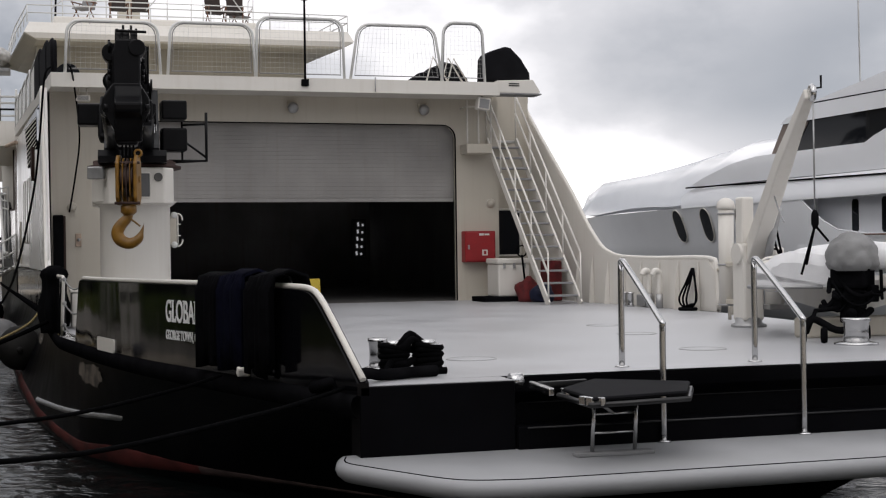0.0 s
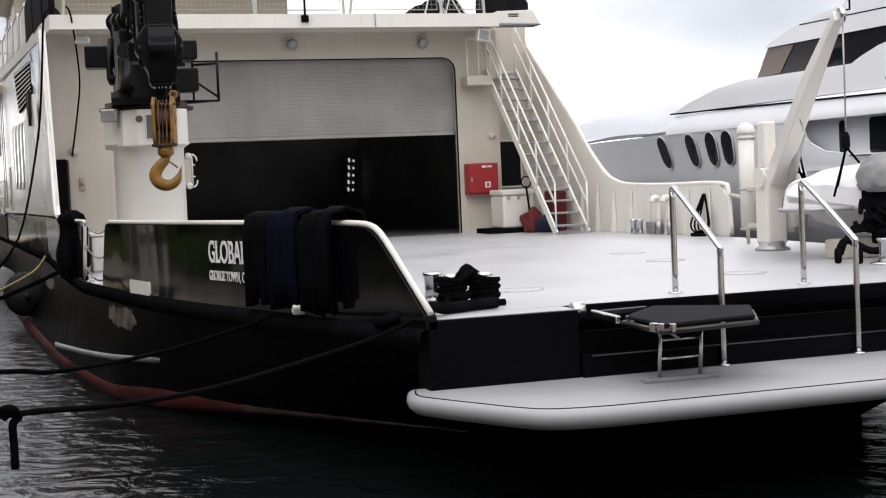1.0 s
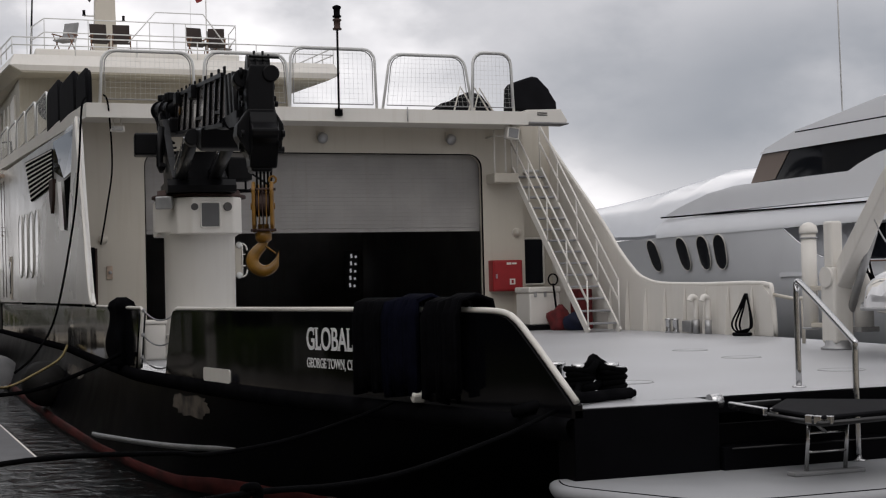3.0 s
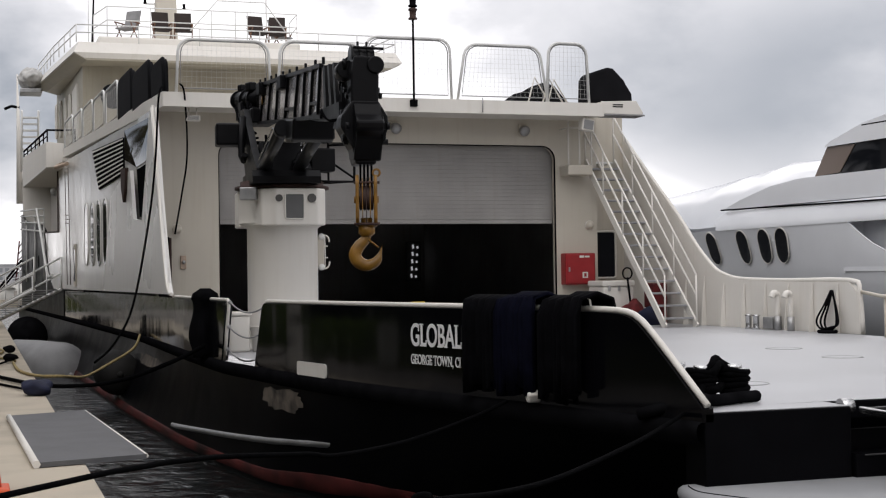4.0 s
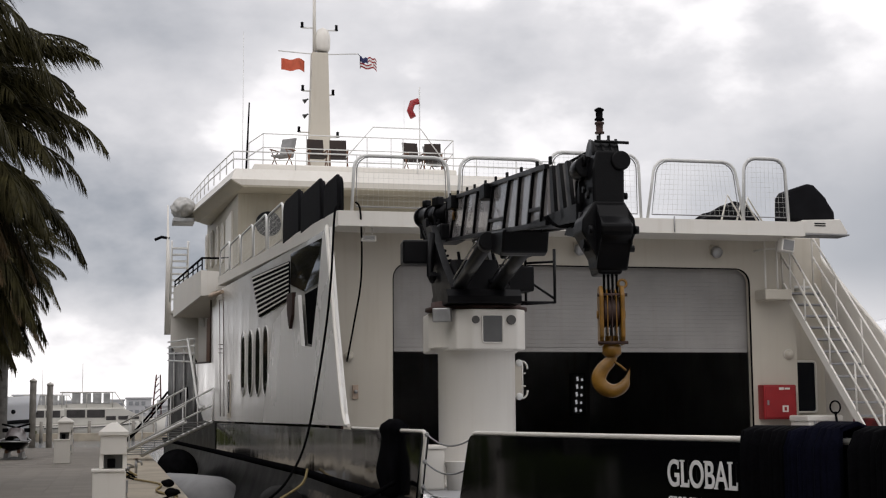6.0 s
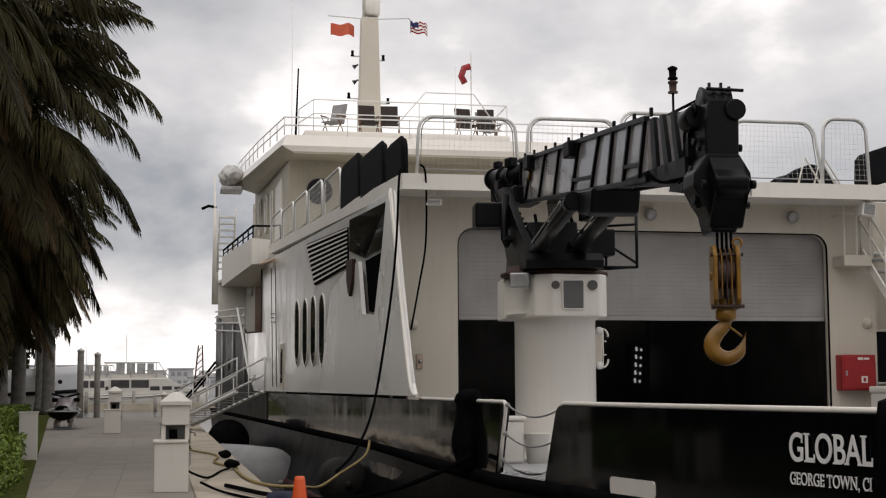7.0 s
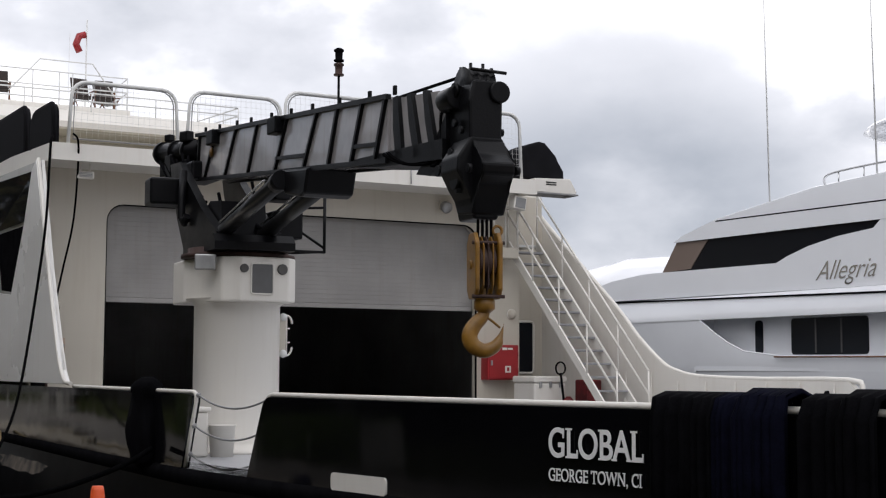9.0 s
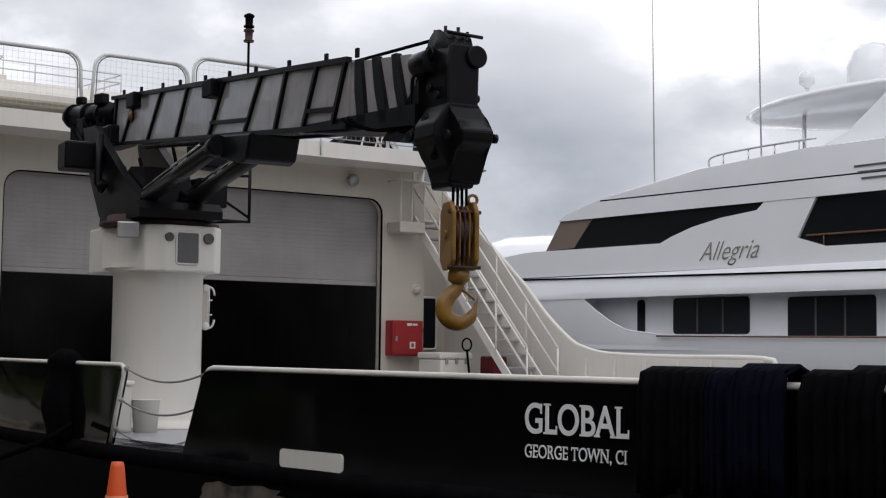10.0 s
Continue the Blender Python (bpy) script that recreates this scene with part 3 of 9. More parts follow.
panel_aft, top_aft, fr_aft, _ = bulwark(-9.70, STERN, 0.71, "bulwark_panel", slope_end=True, lead=0.33)
part("cap_rail", tube(B(), top_aft[1:], 0.026, 8), WHITE, panel_aft, "white painted cap rail")
part("edge_trim", tube(B(), [fr_aft[0], fr_aft[1], fr_aft[2], top_aft[1]], 0.016, 6), CLOTHG, panel_aft, "dull grey edge trim")
panel_mid, top_mid, _, bk_mid = bulwark(18.4, -8.15, 0.71, "bulwark_panel", trail=0.3, mat=TOPS)
part("cap_rail", tube(B(), [p for p in top_mid if p[1] < -2.9] + bk_mid[::-1][1:], 0.024, 8), WHITE, panel_mid, "worn white cap rail")
bulwark(-15.9, STERN, 0.70, "bulwark_panel", sgn=1, slope_end=True)

# decks
bm = B()
rv = []
for y in [STERN + 0.36] + [-16.8 + 0.6 * k for k in range(0, 30)]:
    x = smooth_side(y) + 0.05
    rv.append([(x, y, 0.0), (XC, y, 0.004), (mirror(x), y, 0.0)])
grid(bm, rv, smooth=False)
for sgn in (-1, 1):
    xa, xb = (-6.70, -5.48) if sgn < 0 else (mirror(-5.48), mirror(-6.70))
    box(bm, xa, xb, STERN + 0.02, STERN + 0.37, -0.1, 0.0)
part("deck", bm, DECK, ship, "smooth pale grey painted working deck")

# transom with steps down to the swim platform
bm = B()
box(bm, -6.70, -5.48, STERN, STERN + 0.3, -0.56, -0.005, 0.01)
box(bm, mirror(-5.48), mirror(-6.70), STERN, STERN + 0.3, -0.56, -0.005, 0.01)
box(bm, -5.5, mirror(-5.5), STERN + 0.34, STERN + 0.5, -0.6, -0.006)
part("transom", bm, HULLB, ship, "black transom")
for k in range(2):
    bm = B()
    y1 = STERN + 0.34 - 0.19 * k
    box(bm, -5.47, mirror(-5.47), y1 - 0.19, y1, -0.55, -0.177 * (k + 1), 0.008)
    st_step = part("step", bm, HULLB, ship)
    bm = B()
    cyl(bm, (-5.4, y1 - 0.195, -0.177 * (k + 1) - 0.012), (mirror(-5.4), y1 - 0.195, -0.177 * (k + 1) - 0.008), 0.008, seg=6)
    part("nosing", bm, CYLB, st_step, "metal nosing strip")
bm = B()
plan_p = [(-6.77, -17.3), (-6.85, -17.63), (-6.735, -17.93), (-6.58, -18.24), (-6.41, -18.56), (-6.26, -18.72), (-6.0, -18.80), (-5.575, -18.83), (XC, -18.84)]
plan_p = spline([Vector((x, y, 0)) for x, y in plan_p], 4)
outline = [(p.x, p.y) for p in plan_p] + [(mirror(p.x), p.y) for p in plan_p[-2::-1]]
# a bull-nosed rim rolls down from the seam and tucks under
lev = []
for off, z in ((-0.5, -0.69), (-0.06, -0.685), (0.015, -0.665), (0.055, -0.63), (0.07, -0.59), (0.06, -0.555), (0.03, -0.535), (0.0, -0.53)):
    row = []
    for k, (x, y) in enumerate(outline):
        (xa, ya), (xb, yb) = outline[max(0, k - 1)], outline[min(len(outline) - 1, k + 1)]
        L_ = math.hypot(xb - xa, yb - ya)
        row.append((x + off * (yb - ya) / L_, y - off * (xb - xa) / L_, z))
    lev.append(row)
grid(bm, lev)
bm.faces.new([bm.verts.new(Vector(p)) for p in lev[-1]])
swim = part("swim_platform", bm, PLATF, ship, "pale grey swim platform with a rounded edge")
bm = B()
tube(bm, [(x, y, -0.53) for x, y in outline[1:-1]], 0.006, 5)
part("seam", bm, RUBBER, swim, "dark seam near the edge")

# aft wall with the garage opening
OL, OR_, OT = -7.33, -0.45, 3.62
bm = B()
arch = [(-8.5, 4.15), (-8.5, 0), (OL, 0), (OL, OT - 0.28)]
for k in range(1, 6):
    a = radians(180 - 18 * k)
    arch.append((OL + 0.28 + 0.28 * math.cos(a), OT - 0.28 + 0.28 * math.sin(a)))
for k in range(0, 6):
    a = radians(90 - 18 * k)
    arch.append((OR_ - 0.28 + 0.28 * math.cos(a), OT - 0.28 + 0.28 * math.sin(a)))
arch += [(OR_, 0), (0.46, 0), (0.46, 4.15)]
prism(bm, [(x, 0, z) for x, z in arch], (0, 0.18, 0))
box(bm, 0.40, 1.36, 0.62, 0.74, 0.0, 4.3)
box(bm, 0.40, 0.46, 0.1, 0.7, 0.0, 4.3)
part("aft_wall", bm, CREAM, ship, "cream painted aft wall of the superstructure")
bm = B()
tube(bm, [(x, 0.03, z) for x, z in arch[2:-2]], 0.024, 6)
part("opening_seal", bm, RUBBER, ship, "black rubber seal round the garage opening")
# roller door, half lowered: one slat above the other
DZ = 2.07
door = part("roller_door", box(B(), OL - 0.1, OR_ + 0.1, 0.22, 0.25, DZ + 0.02, OT + 0.05), DOORG, ship, "half-raised grey roller shutter door")
nsl = 20
for k in range(nsl):
    z = DZ + 0.06 + k * (OT - DZ) / nsl
    bm = B()
    h = (OT - DZ) / nsl
    box(bm, OL, OR_, 0.200, 0.222, z - h * 0.06, z + h * 0.935)
    bmesh.ops.bevel(bm, geom=bm.edges[:], offset=0.003, segments=1, profile=0.5, affect="EDGES")
    part("slat", bm, DOORG, door)
bm = B()
box(bm, OL + 0.02, OR_ - 0.02, 0.16, 0.24, DZ - 0.03, DZ + 0.05, 0.01)
part("bottom_bar", bm, DOORG, door)
# dark garage behind it
for args in ((-8.4, -8.3, 0.2, 14.2, 0, 4), (1.2, 1.3, 0.8, 14.2, 0, 4), (-8.4, 1.3, 14.2, 14.3, 0, 4), (-8.4, 0.4, 0.3, 14.2, 3.95, 4.05)):
    part("garage_wall", box(B(), *args), GARW, ship, "dark unlit garage interior")
bm = B()
box(bm, -8.4, 1.3, 0.02, 14.2, -0.05, 0.006)
part("garage_floor", bm, DARK, ship, "dark garage floor")

# roof deck with overhang: it rises slightly towards the bow


def roof_z(y):
    return 4.36 + max(0.0, y + 1.2) * 0.036


bm = B()
pl = [(-8.5, -1.2), (0.1, -1.2), (0.1, 0.75), (1.42, 0.75), (1.42, 18), (-9.16, 18)]
tp = [bm.verts.new((x, y, roof_z(y))) for x, y in pl]
bt = [bm.verts.new((x, y, roof_z(y) - 0.26)) for x, y in pl]
bm.faces.new(tp)
bm.faces.new(bt[::-1])
for i in range(len(pl)):
    j = (i + 1) % len(pl)
    bm.faces.new((tp[i], bt[i], bt[j], tp[j]))
part("roof_deck", bm, WHITE, ship, "white overhanging upper deck edge")

PF = 20.2  # after end of the side deck opening
# port side plating above the bulwark, with the swept aft edge
bm = B()
oz = [(-1.02, 4.1), (-1.30, 3.5), (-1.85, 2.4), (-2.45, 1.4), (-2.75, 0.95), (-3.0, 0.76), (2.0, 0.76), (2.0, 4.22)]
prism(bm, [(side_x(y), y, z) for y, z in oz], (0.05, 0, 0))
prism(bm, [(side_x(y), y, z) for y, z in ((2.0, 0.76), (25.7, 0.76), (25.7, 2.74), (PF, 2.58), (PF, 4.72), (2.0, 4.22))], (0.12, 0, 0))
splate = part("side_plating", bm, GLOSSW, ship, "glossy white side plating reflecting the quay")
bm = B()
prism(bm, [(-8.66 - 0.018 * (y + 3.0), y, z) for y, z in ((7.5, 0.765), (6.65, 1.85), (5.7, 2.88), (3.6, 3.16), (2.12, 3.20), (1.64, 2.21), (0.38, 2.12), (-0.36, 3.18), (-0.78, 3.98), (-1.02, 4.09), (-1.30, 3.5), (-1.85, 2.4), (-2.45, 1.4), (-2.75, 0.95), (-3.0, 0.765))], (0.07, 0, 0))
part("swept_plate", bm, SATINW, splate, "smooth white swept plate standing proud of the side")
bm = B()
tube(bm, spline([(-8.655, y, z) for y, z in ((-1.0, 4.12), (-1.30, 3.5), (-1.85, 2.4), (-2.45, 1.35), (-2.72, 0.98), (-2.98, 0.80), (-3.3, 0.77))], 4), 0.03, 8)
part("edge_trim", bm, WHITE, splate, "white tubular trim on the swept aft edge")
FE = 39.0  # where the shoulder of the bow turns out of sight
bm = B()
prism(bm, [(side_x(y) - 0.02, y, z) for y, z in ((FE, 4.0), (36.5, 3.62), (27.5, 3.1), (26.0, 2.85), (24.6, 1.6), (23.7, 1.1), (22.4, 0.74), (18.4, 0.72), (18.4, -0.1), (FE, -0.1))], (0.1, 0, 0))
box(bm, side_x(FE) + 0.05, XC, FE - 0.1, FE, -0.1, 3.95)
bow_plate = part("bow_plating", bm, HULLB, ship, "glossy black forward hull plating")
for y in (35.3, 31.9, 28.6):
    bm = B()
    prism(bm, [(side_x(y + a) - 0.024, y + a, 1.76 + b) for a, b in rounded(0.42, 0.46, 0.2, 4)], (-0.012, 0, 0))
    part("scupper", bm, RUBBER, bow_plate, "dark oval scupper")
# the side deck behind the opening
bm = B()
box(bm, -8.55, -8.45, PF - 0.1, FE, 0.5, 5.2)
box(bm, -9.05, -8.45, PF - 0.1, PF, 2.4, 4.6)
box(bm, -9.75, -8.45, FE - 0.25, FE - 0.1, 0.5, 5.4)
recess = part("side_deck_recess", bm, WHITE, ship, "white painted walls of the recessed side deck")
part("recess_door", box(B(), -8.58, -8.54, 29.0, 32.4, 2.6, 4.75, 0.01), WOOD, recess, "varnished brown door")
part("recess_lamp", lathe(B(), [(0.2, 0), (0.2, 0.08), (0.12, 0.2), (0, 0.24)], (-8.56, 34.2, 4.75), 14, (-1, 0, 0)), ALU, recess, "white domed wall lamp")
part("recess_sill", tube(B(), [(side_x(y) - 0.01, y, z) for y, z in ((25.7, 2.75), (PF, 2.59), (PF, 4.6))], 0.03, 6), RUSTD, recess, "dark sill round the opening")
# wing deck standing out over the side
WO = 0.5
wz0 = lambda y: 4.52 + (y - 18.5) * 0.0097
wz1 = lambda y: 5.31 + (y - 18.5) * 0.039
bm = B()
prism(bm, [(side_x(y) - WO, y, z) for y, z in ((18.5, wz0(18.5)), (29.8, wz0(29.8)), (29.8, wz1(29.8)), (18.5, wz1(18.5)))], (0.08, 0, 0))
prism(bm, [(side_x(18.5) - WO, 18.45, wz0(18.5)), (side_x(18.5) - WO, 18.45, wz1(18.5)), (side_x(18.5) + 0.05, 18.45, wz1(18.5) - 0.04), (side_x(18.5) + 0.05, 18.45, 4.60)], (0, 0.08, 0))
prism(bm, [(side_x(29.8) - WO, 29.75, wz0(29.8)), (side_x(29.8) - WO, 29.75, wz1(29.8)), (-8.5, 29.75, wz1(29.8)), (-8.5, 29.75, wz0(29.8))], (0, 0.08, 0))
wingb = part("wing_bulwark", bm, WHITE, ship, "white bulwark of the wing deck standing out over the side")
bm = B()
prism(bm, [(side_x(18.5) - WO + 0.02, 18.5, wz0(18.5)), (side_x(29.8) - WO + 0.02, 29.8, wz0(29.8)), (-8.5, 29.8, wz0(29.8)), (-8.5, 18.5, wz0(18.5))], (0, 0, 0.07))
part("wing_floor", bm, CREAM, wingb, "pale underside of the wing deck")
part("rusty_bracket", tube(B(), [(side_x(18.3) - 0.06, 18.3, 4.62), (side_x(17.6) - 0.30, 17.6, 4.45), (side_x(16.6) - 0.05, 16.6, 4.5)], 0.06, 6), RUSTP, wingb, "rust-stained bracket under the wing")
bm = B()
prism(bm, [(-9.15, 18.2, 4.7), (1.6, 18.2, 4.7), (1.6, FE, 5.4), (-9.76, FE, 5.4)], (0, 0, 0.12))
part("forward_deck", bm, WHITE, ship)

# bridge house
bm = B()
house = [(-8.45, 19.5), (0.3, 19.5), (0.3, 34), (-1.5, 37), (-6.2, 37), (-8.5, 34)]
prism(bm, [(x, y, 4.7) for x, y in house], (0, 0, 3.5))
for v in bm.verts:
    if v.co.z > 8:
        v.co.z = 7.9 + (v.co.y - 17.4) * 0.05
bridge = part("bridge_house", bm, SHADEDW, ship, "tan bridge house, darkened in colour for the roof overhang's shade")
bm = B()
ro = [(-8.85, 17.4), (1.55, 17.4), (1.6, 33), (0.2, 37), (-7.5, 37), (-9.5, 31)]


def br_z(y):
    return 7.8 + (y - 17.4) * 0.05


tp = [bm.verts.new((XC + (x - XC) * 0.97, 19.2 + (y - 19.2) * 0.86 if y < 19 else y, br_z(y) + 0.52)) for x, y in ro]
md = [bm.verts.new((x, y, br_z(y) + 0.16)) for x, y in ro]
bt = [bm.verts.new((XC + (x - XC) * 0.93, 19.2 + (y - 19.2) * 0.96, br_z(y) - 0.02)) for x, y in ro]
bm.faces.new(tp)
bm.faces.new(bt[::-1])
for i in range(len(ro)):
    j = (i + 1) % len(ro)
    bm.faces.new((tp[i], md[i], md[j], tp[j]))
    bm.faces.new((md[i], bt[i], bt[j], md[j]))
broof = part("bridge_roof", bm, WHITE, ship, "white bridge roof with a deep fascia")
bm = B()
md = [bm.verts.new((XC + (x - XC) * 0.995, y + 0.03, br_z(y) + 0.12)) for x, y in ro]
bt = [bm.verts.new((XC + (x - XC) * 0.925, 19.2 + (y - 19.2) * 0.955, br_z(y) - 0.06)) for x, y in ro]
bm.faces.new(bt[::-1])
for i in range(len(ro)):
    j = (i + 1) % len(ro)
    bm.faces.new((md[i], bt[i], bt[j], md[j]))
part("soffit", bm, SHADEDW, broof, "tan soffit with the overhang's shade put into its colour")

# starboard bulwark, sweeping up to the upper deck
bm = B()
sw = [(-7.75, 0), (-7.68, 0.65), (-7.45, 0.82), (-5.6, 0.82), (-4.1, 0.85), (-3.5, 0.94), (-3.1, 1.08), (-2.44, 1.52), (-1.75, 2.1), (0.0, 3.38), (1.2, 4.3), (1.2, 0)]
prism(bm, [(1.36, y, z) for y, z in sw], (0.08, 0, 0))
swb = part("starboard_bulwark", bm, WHITE, ship, "cream-white bulwark sweeping up to the upper deck")
bm = B()
tube(bm, spline([(1.40, y, z + 0.02) for y, z in sw[:-1]], 3), 0.04, 8)
part("cap_rail", bm, WHITE, swb, "white cap rail")
for k in range(8):
    bm = B()
    y = -7.2 + 0.72 * k
    zt = 0.80 if y < -3.6 else 0.95
    prism(bm, [(1.36, y, 0), (1.25, y, 0), (1.29, y, zt * 0.6), (1.34, y, zt)], (0, 0.03, 0))
    part("stay", bm, WHITE, swb)


# ---- details of the vessel ----
# louvre panel in the port side
def on_side(y, z, out=0.0):
    return Vector((side_x(y) - out, y, z))


bm = B()
prism(bm, [on_side(y, z, 0.004) for y, z in ((9.95, 4.29), (4.05, 4.05), (3.95, 3.28), (8.6, 3.22))], (-0.03, 0, 0))
louvre = part("louvre", bm, RUBBER, ship, "dark louvred ventilation opening")
for k in range(9):
    t = (k + 0.5) / 9
    z0, z1 = 4.29 + (3.22 - 4.29) * t, 4.05 + (3.28 - 4.05) * t
    y0 = 9.95 + (8.6 - 9.95) * t
    bm = B()
    a, b = on_side(y0, z0 + 0.03, 0.036), on_side(4.02, z1 + 0.02, 0.036)
    prism(bm, [a, b, b + Vector((0.0, 0, -0.027)), a + Vector((0.0, 0, -0.042))], (-0.006, 0, 0))
    part("slat", bm, WHITE, louvre)
bm = B()
prism(bm, [on_side(y, z, 0.012) for y, z in ((3.8, 4.17), (-0.72, 3.97), (-0.25, 3.24), (2.05, 3.26), (3.8, 3.55))], (-0.02, 0, 0))
part("side_window", bm, GLASS, splate, "dark tinted side window reflecting palms")
# matt black plate: the wedge opening's inner darkness is put into its colour
bm = B()
prism(bm, [on_side(y, z, 0.006) for y, z in ((2.05, 3.21), (-0.3, 3.18), (0.42, 2.16), (1.58, 2.25))], (-0.02, 0, 0))
part("side_window", bm, RUBBER, splate, "dark wedge-shaped side opening")
bm = B()
prism(bm, [on_side(y, z, 0.13) for y, z in ((3.2, 3.3), (2.45, 3.28), (2.57, 2.85), (2.85, 2.60), (3.13, 2.9))], (-0.07, 0, 0))
part("anchor_pocket", bm, RUSTD, splate, "brown drop-shaped fairlead")
for yc, zt, zb, w in ((11.75, 3.05, 1.42, 0.44), (10.3, 3.0, 1.39, 0.44), (8.9, 2.98, 1.38, 0.44), (7.55, 2.95, 1.37, 0.44), (5.95, 2.92, 1.9, 0.42)):
    bm = B()
    o = rounded(w * 2, zt - zb, w * 0.98, 6)
    prism(bm, [on_side(yc + a, (zt + zb) / 2 + b, 0.012) for a, b in o], (-0.006, 0, 0))
    ow = part("oval_window", bm, GLASS, ship, "tall oval tinted window")
    bm = B()
    tube(bm, [on_side(yc + a, (zt + zb) / 2 + b, 0.012) for a, b in o], 0.02, 6, closed=True)
    part("window_frame", bm, GLOSSW, ow)
bm = B()
prism(bm, [on_side(y, z, 0.006) for y, z in ((15.2, 2.05), (14.5, 2.05), (14.5, 0.85), (15.2, 0.85))], (-0.02, 0, 0))
sd = part("side_door", bm, CREAM, ship, "narrow cream side door")
bm = B()
prism(bm, [on_side(y, z, 0.03) for y, z in ((15.05, 1.9), (14.65, 1.9), (14.65, 1.0), (15.05, 1.0))], (-0.006, 0, 0))
part("door_window", bm, GLASS, sd)
# name and port of registry on the aft bulwark
ta = Vector((side_x(-13.64), -13.64, 0))
tb = Vector((side_x(-14.55), -14.55, 0))
along = (tb - ta).normalized()
nrm = along.cross(Vector((0, 0, 1)))
tm = Matrix(((along.x, 0, nrm.x, 0), (along.y, 0, nrm.y, 0), (0, 1, 0, 0), (0, 0, 0, 1)))
LETTER = material("white_lettering", (0.80, 0.80, 0.79), 0.5, vary=0.03, bump=0.0)
pos = ta + Vector((0, 0, 0.352)) + nrm * 0.022
text_part("name_lettering", "GLOBAL", 0.335, LETTER, panel_aft, Matrix.Translation(pos) @ tm @ Matrix.Diagonal((0.705, 0.90, 1, 1)), bold=0.004, serif=True, label="white raised ship name lettering")
pos = ta + Vector((0, 0, 0.178)) + nrm * 0.022
text_part("port_lettering", "GEORGE TOWN, CI", 0.135, LETTER, panel_aft, Matrix.Translation(pos) @ tm @ Matrix.Diagonal((0.725, 1, 1, 1)), bold=0.0, serif=True, label="white raised port lettering")
bm = B()
prism(bm, [(smooth_side(-11.345 + a) - 0.016, -11.345 + a, 0.0 + b) for a, b in rounded(0.81, 0.155, 0.04, 4)], (0.03, 0, 0))
part("white_plate", bm, WHITE, panel_aft, "small white painted freeing-port cover")
# fixtures on the aft wall
for x, nm in ((-3.86, "spotlight"), (-1.16, "spotlight")):
    sp = thing(nm, (x, 0, 3.95), "small round work spotlight on the wall", "light", "wall spotlights")
    part("base", box(B(), x - 0.09, x + 0.09, -0.05, 0.02, 3.87, 4.05, 0.015), CREAM, sp)
    part("head", lathe(B(), [(0.02, 0.0), (0.10, 0.01), (0.11, 0.1), (0.09, 0.14), (0.0, 0.14)], (x, -0.05, 3.93), 14, (0, -1, -0.4)), GALV, sp)
lamp = thing("bulkhead_lamp", (-7.93, -0.92, 4.1), "slotted white bulkhead lamp under the overhang", "light")
part("housing", box(B(), -8.06, -7.80, -0.98, -0.86, 3.87, 3.98, 0.015), WHITE, lamp)
part("lens", box(B(), -8.03, -7.83, -0.995, -0.97, 3.89, 3.96, 0.006), CLOTHG, lamp)
for k in range(3):
    part("guard_bar", box(B(), -8.035, -7.825, -1.002, -0.99, 3.897 + 0.022 * k, 3.903 + 0.022 * k), WHITE, lamp)
for x in (-8.0, -7.86):
    part("hanger", cyl(B(), (x, -0.92, 3.97), (x, -0.92, 4.115), 0.014, seg=6), WHITE, lamp)
wt = thing("wall_latch", (-8.0, -0.03, 1.32), "small brown latch plate on the wall", "latch")
part("plate", box(B(), -8.06, -7.95, -0.04, 0.01, 1.2, 1.45, 0.01), RUSTP, wt)
part("knob", lathe(B(), [(0.03, 0), (0.035, 0.03), (0.0, 0.05)], (-8.0, -0.04, 1.33), 10, (0, -1, 0)), GALV, wt)
for x, z in ((-8.12, 1.95), (0.28, 2.0)):
    rl = thing("deck_lamp", (x, 0, z), "small round cream deck lamp on the wall", "light", "round deck lamps")
    part("body", lathe(B(), [(0.08, 0.0), (0.09, 0.04), (0.06, 0.1), (0.0, 0.12)], (x, 0.0, z), 14, (0, -1, 0)), CREAM, rl)
    part("rim", lathe(B(), [(0.095, 0.0), (0.095, 0.03), (0.08, 0.03)], (x, -0.003, z), 14, (0, -1, 0)), WHITE, rl)
# dark door leaf edge left of the opening
bm = B()
box(bm, -8.47, -8.28, -0.2, -0.02, 0.0, 1.8, 0.02)
dd = solo("side_door_leaf", bm, RUBBER, "narrow dark open door leaf beside the wall", "door")
part("edge_strip", box(B(), -8.279, -8.24, -0.19, -0.03, 0.0, 1.78, 0.008), RUSTD, dd, "rust-brown edge strip")

# ---- fire box ----
FX = -0.06
fb = thing("fire_hose_box", (FX + 0.03, -0.2, 0.78), "red fire hose cabinet mounted on the wall", "cabinet")
part("body", box(B(), FX - 0.30, FX + 0.36, -0.24, 0.02, 0.785, 1.425, 0.02), RED, fb)
dr = part("door", box(B(), FX - 0.27, FX + 0.33, -0.255, -0.235, 0.815, 1.395, 0.008), RED, fb)
part("sign", box(B(), FX + 0.06, FX + 0.18, -0.262, -0.254, 0.92, 1.04, 0.002), WHITE, dr, "small white sign")
part("sign_mark", box(B(), FX + 0.095, FX + 0.145, -0.266, -0.261, 0.945, 1.015, 0.002), RED, dr, "small red mark on the sign")
part("label_bar", box(B(), FX + 0.0, FX + 0.10, -0.262, -0.254, 1.33, 1.375, 0.002), WHITE, dr, "small unreadable white label")
part("label_bar", box(B(), FX + 0.115, FX + 0.22, -0.262, -0.254, 1.335, 1.37, 0.002), WHITE, dr, "small unreadable white label")
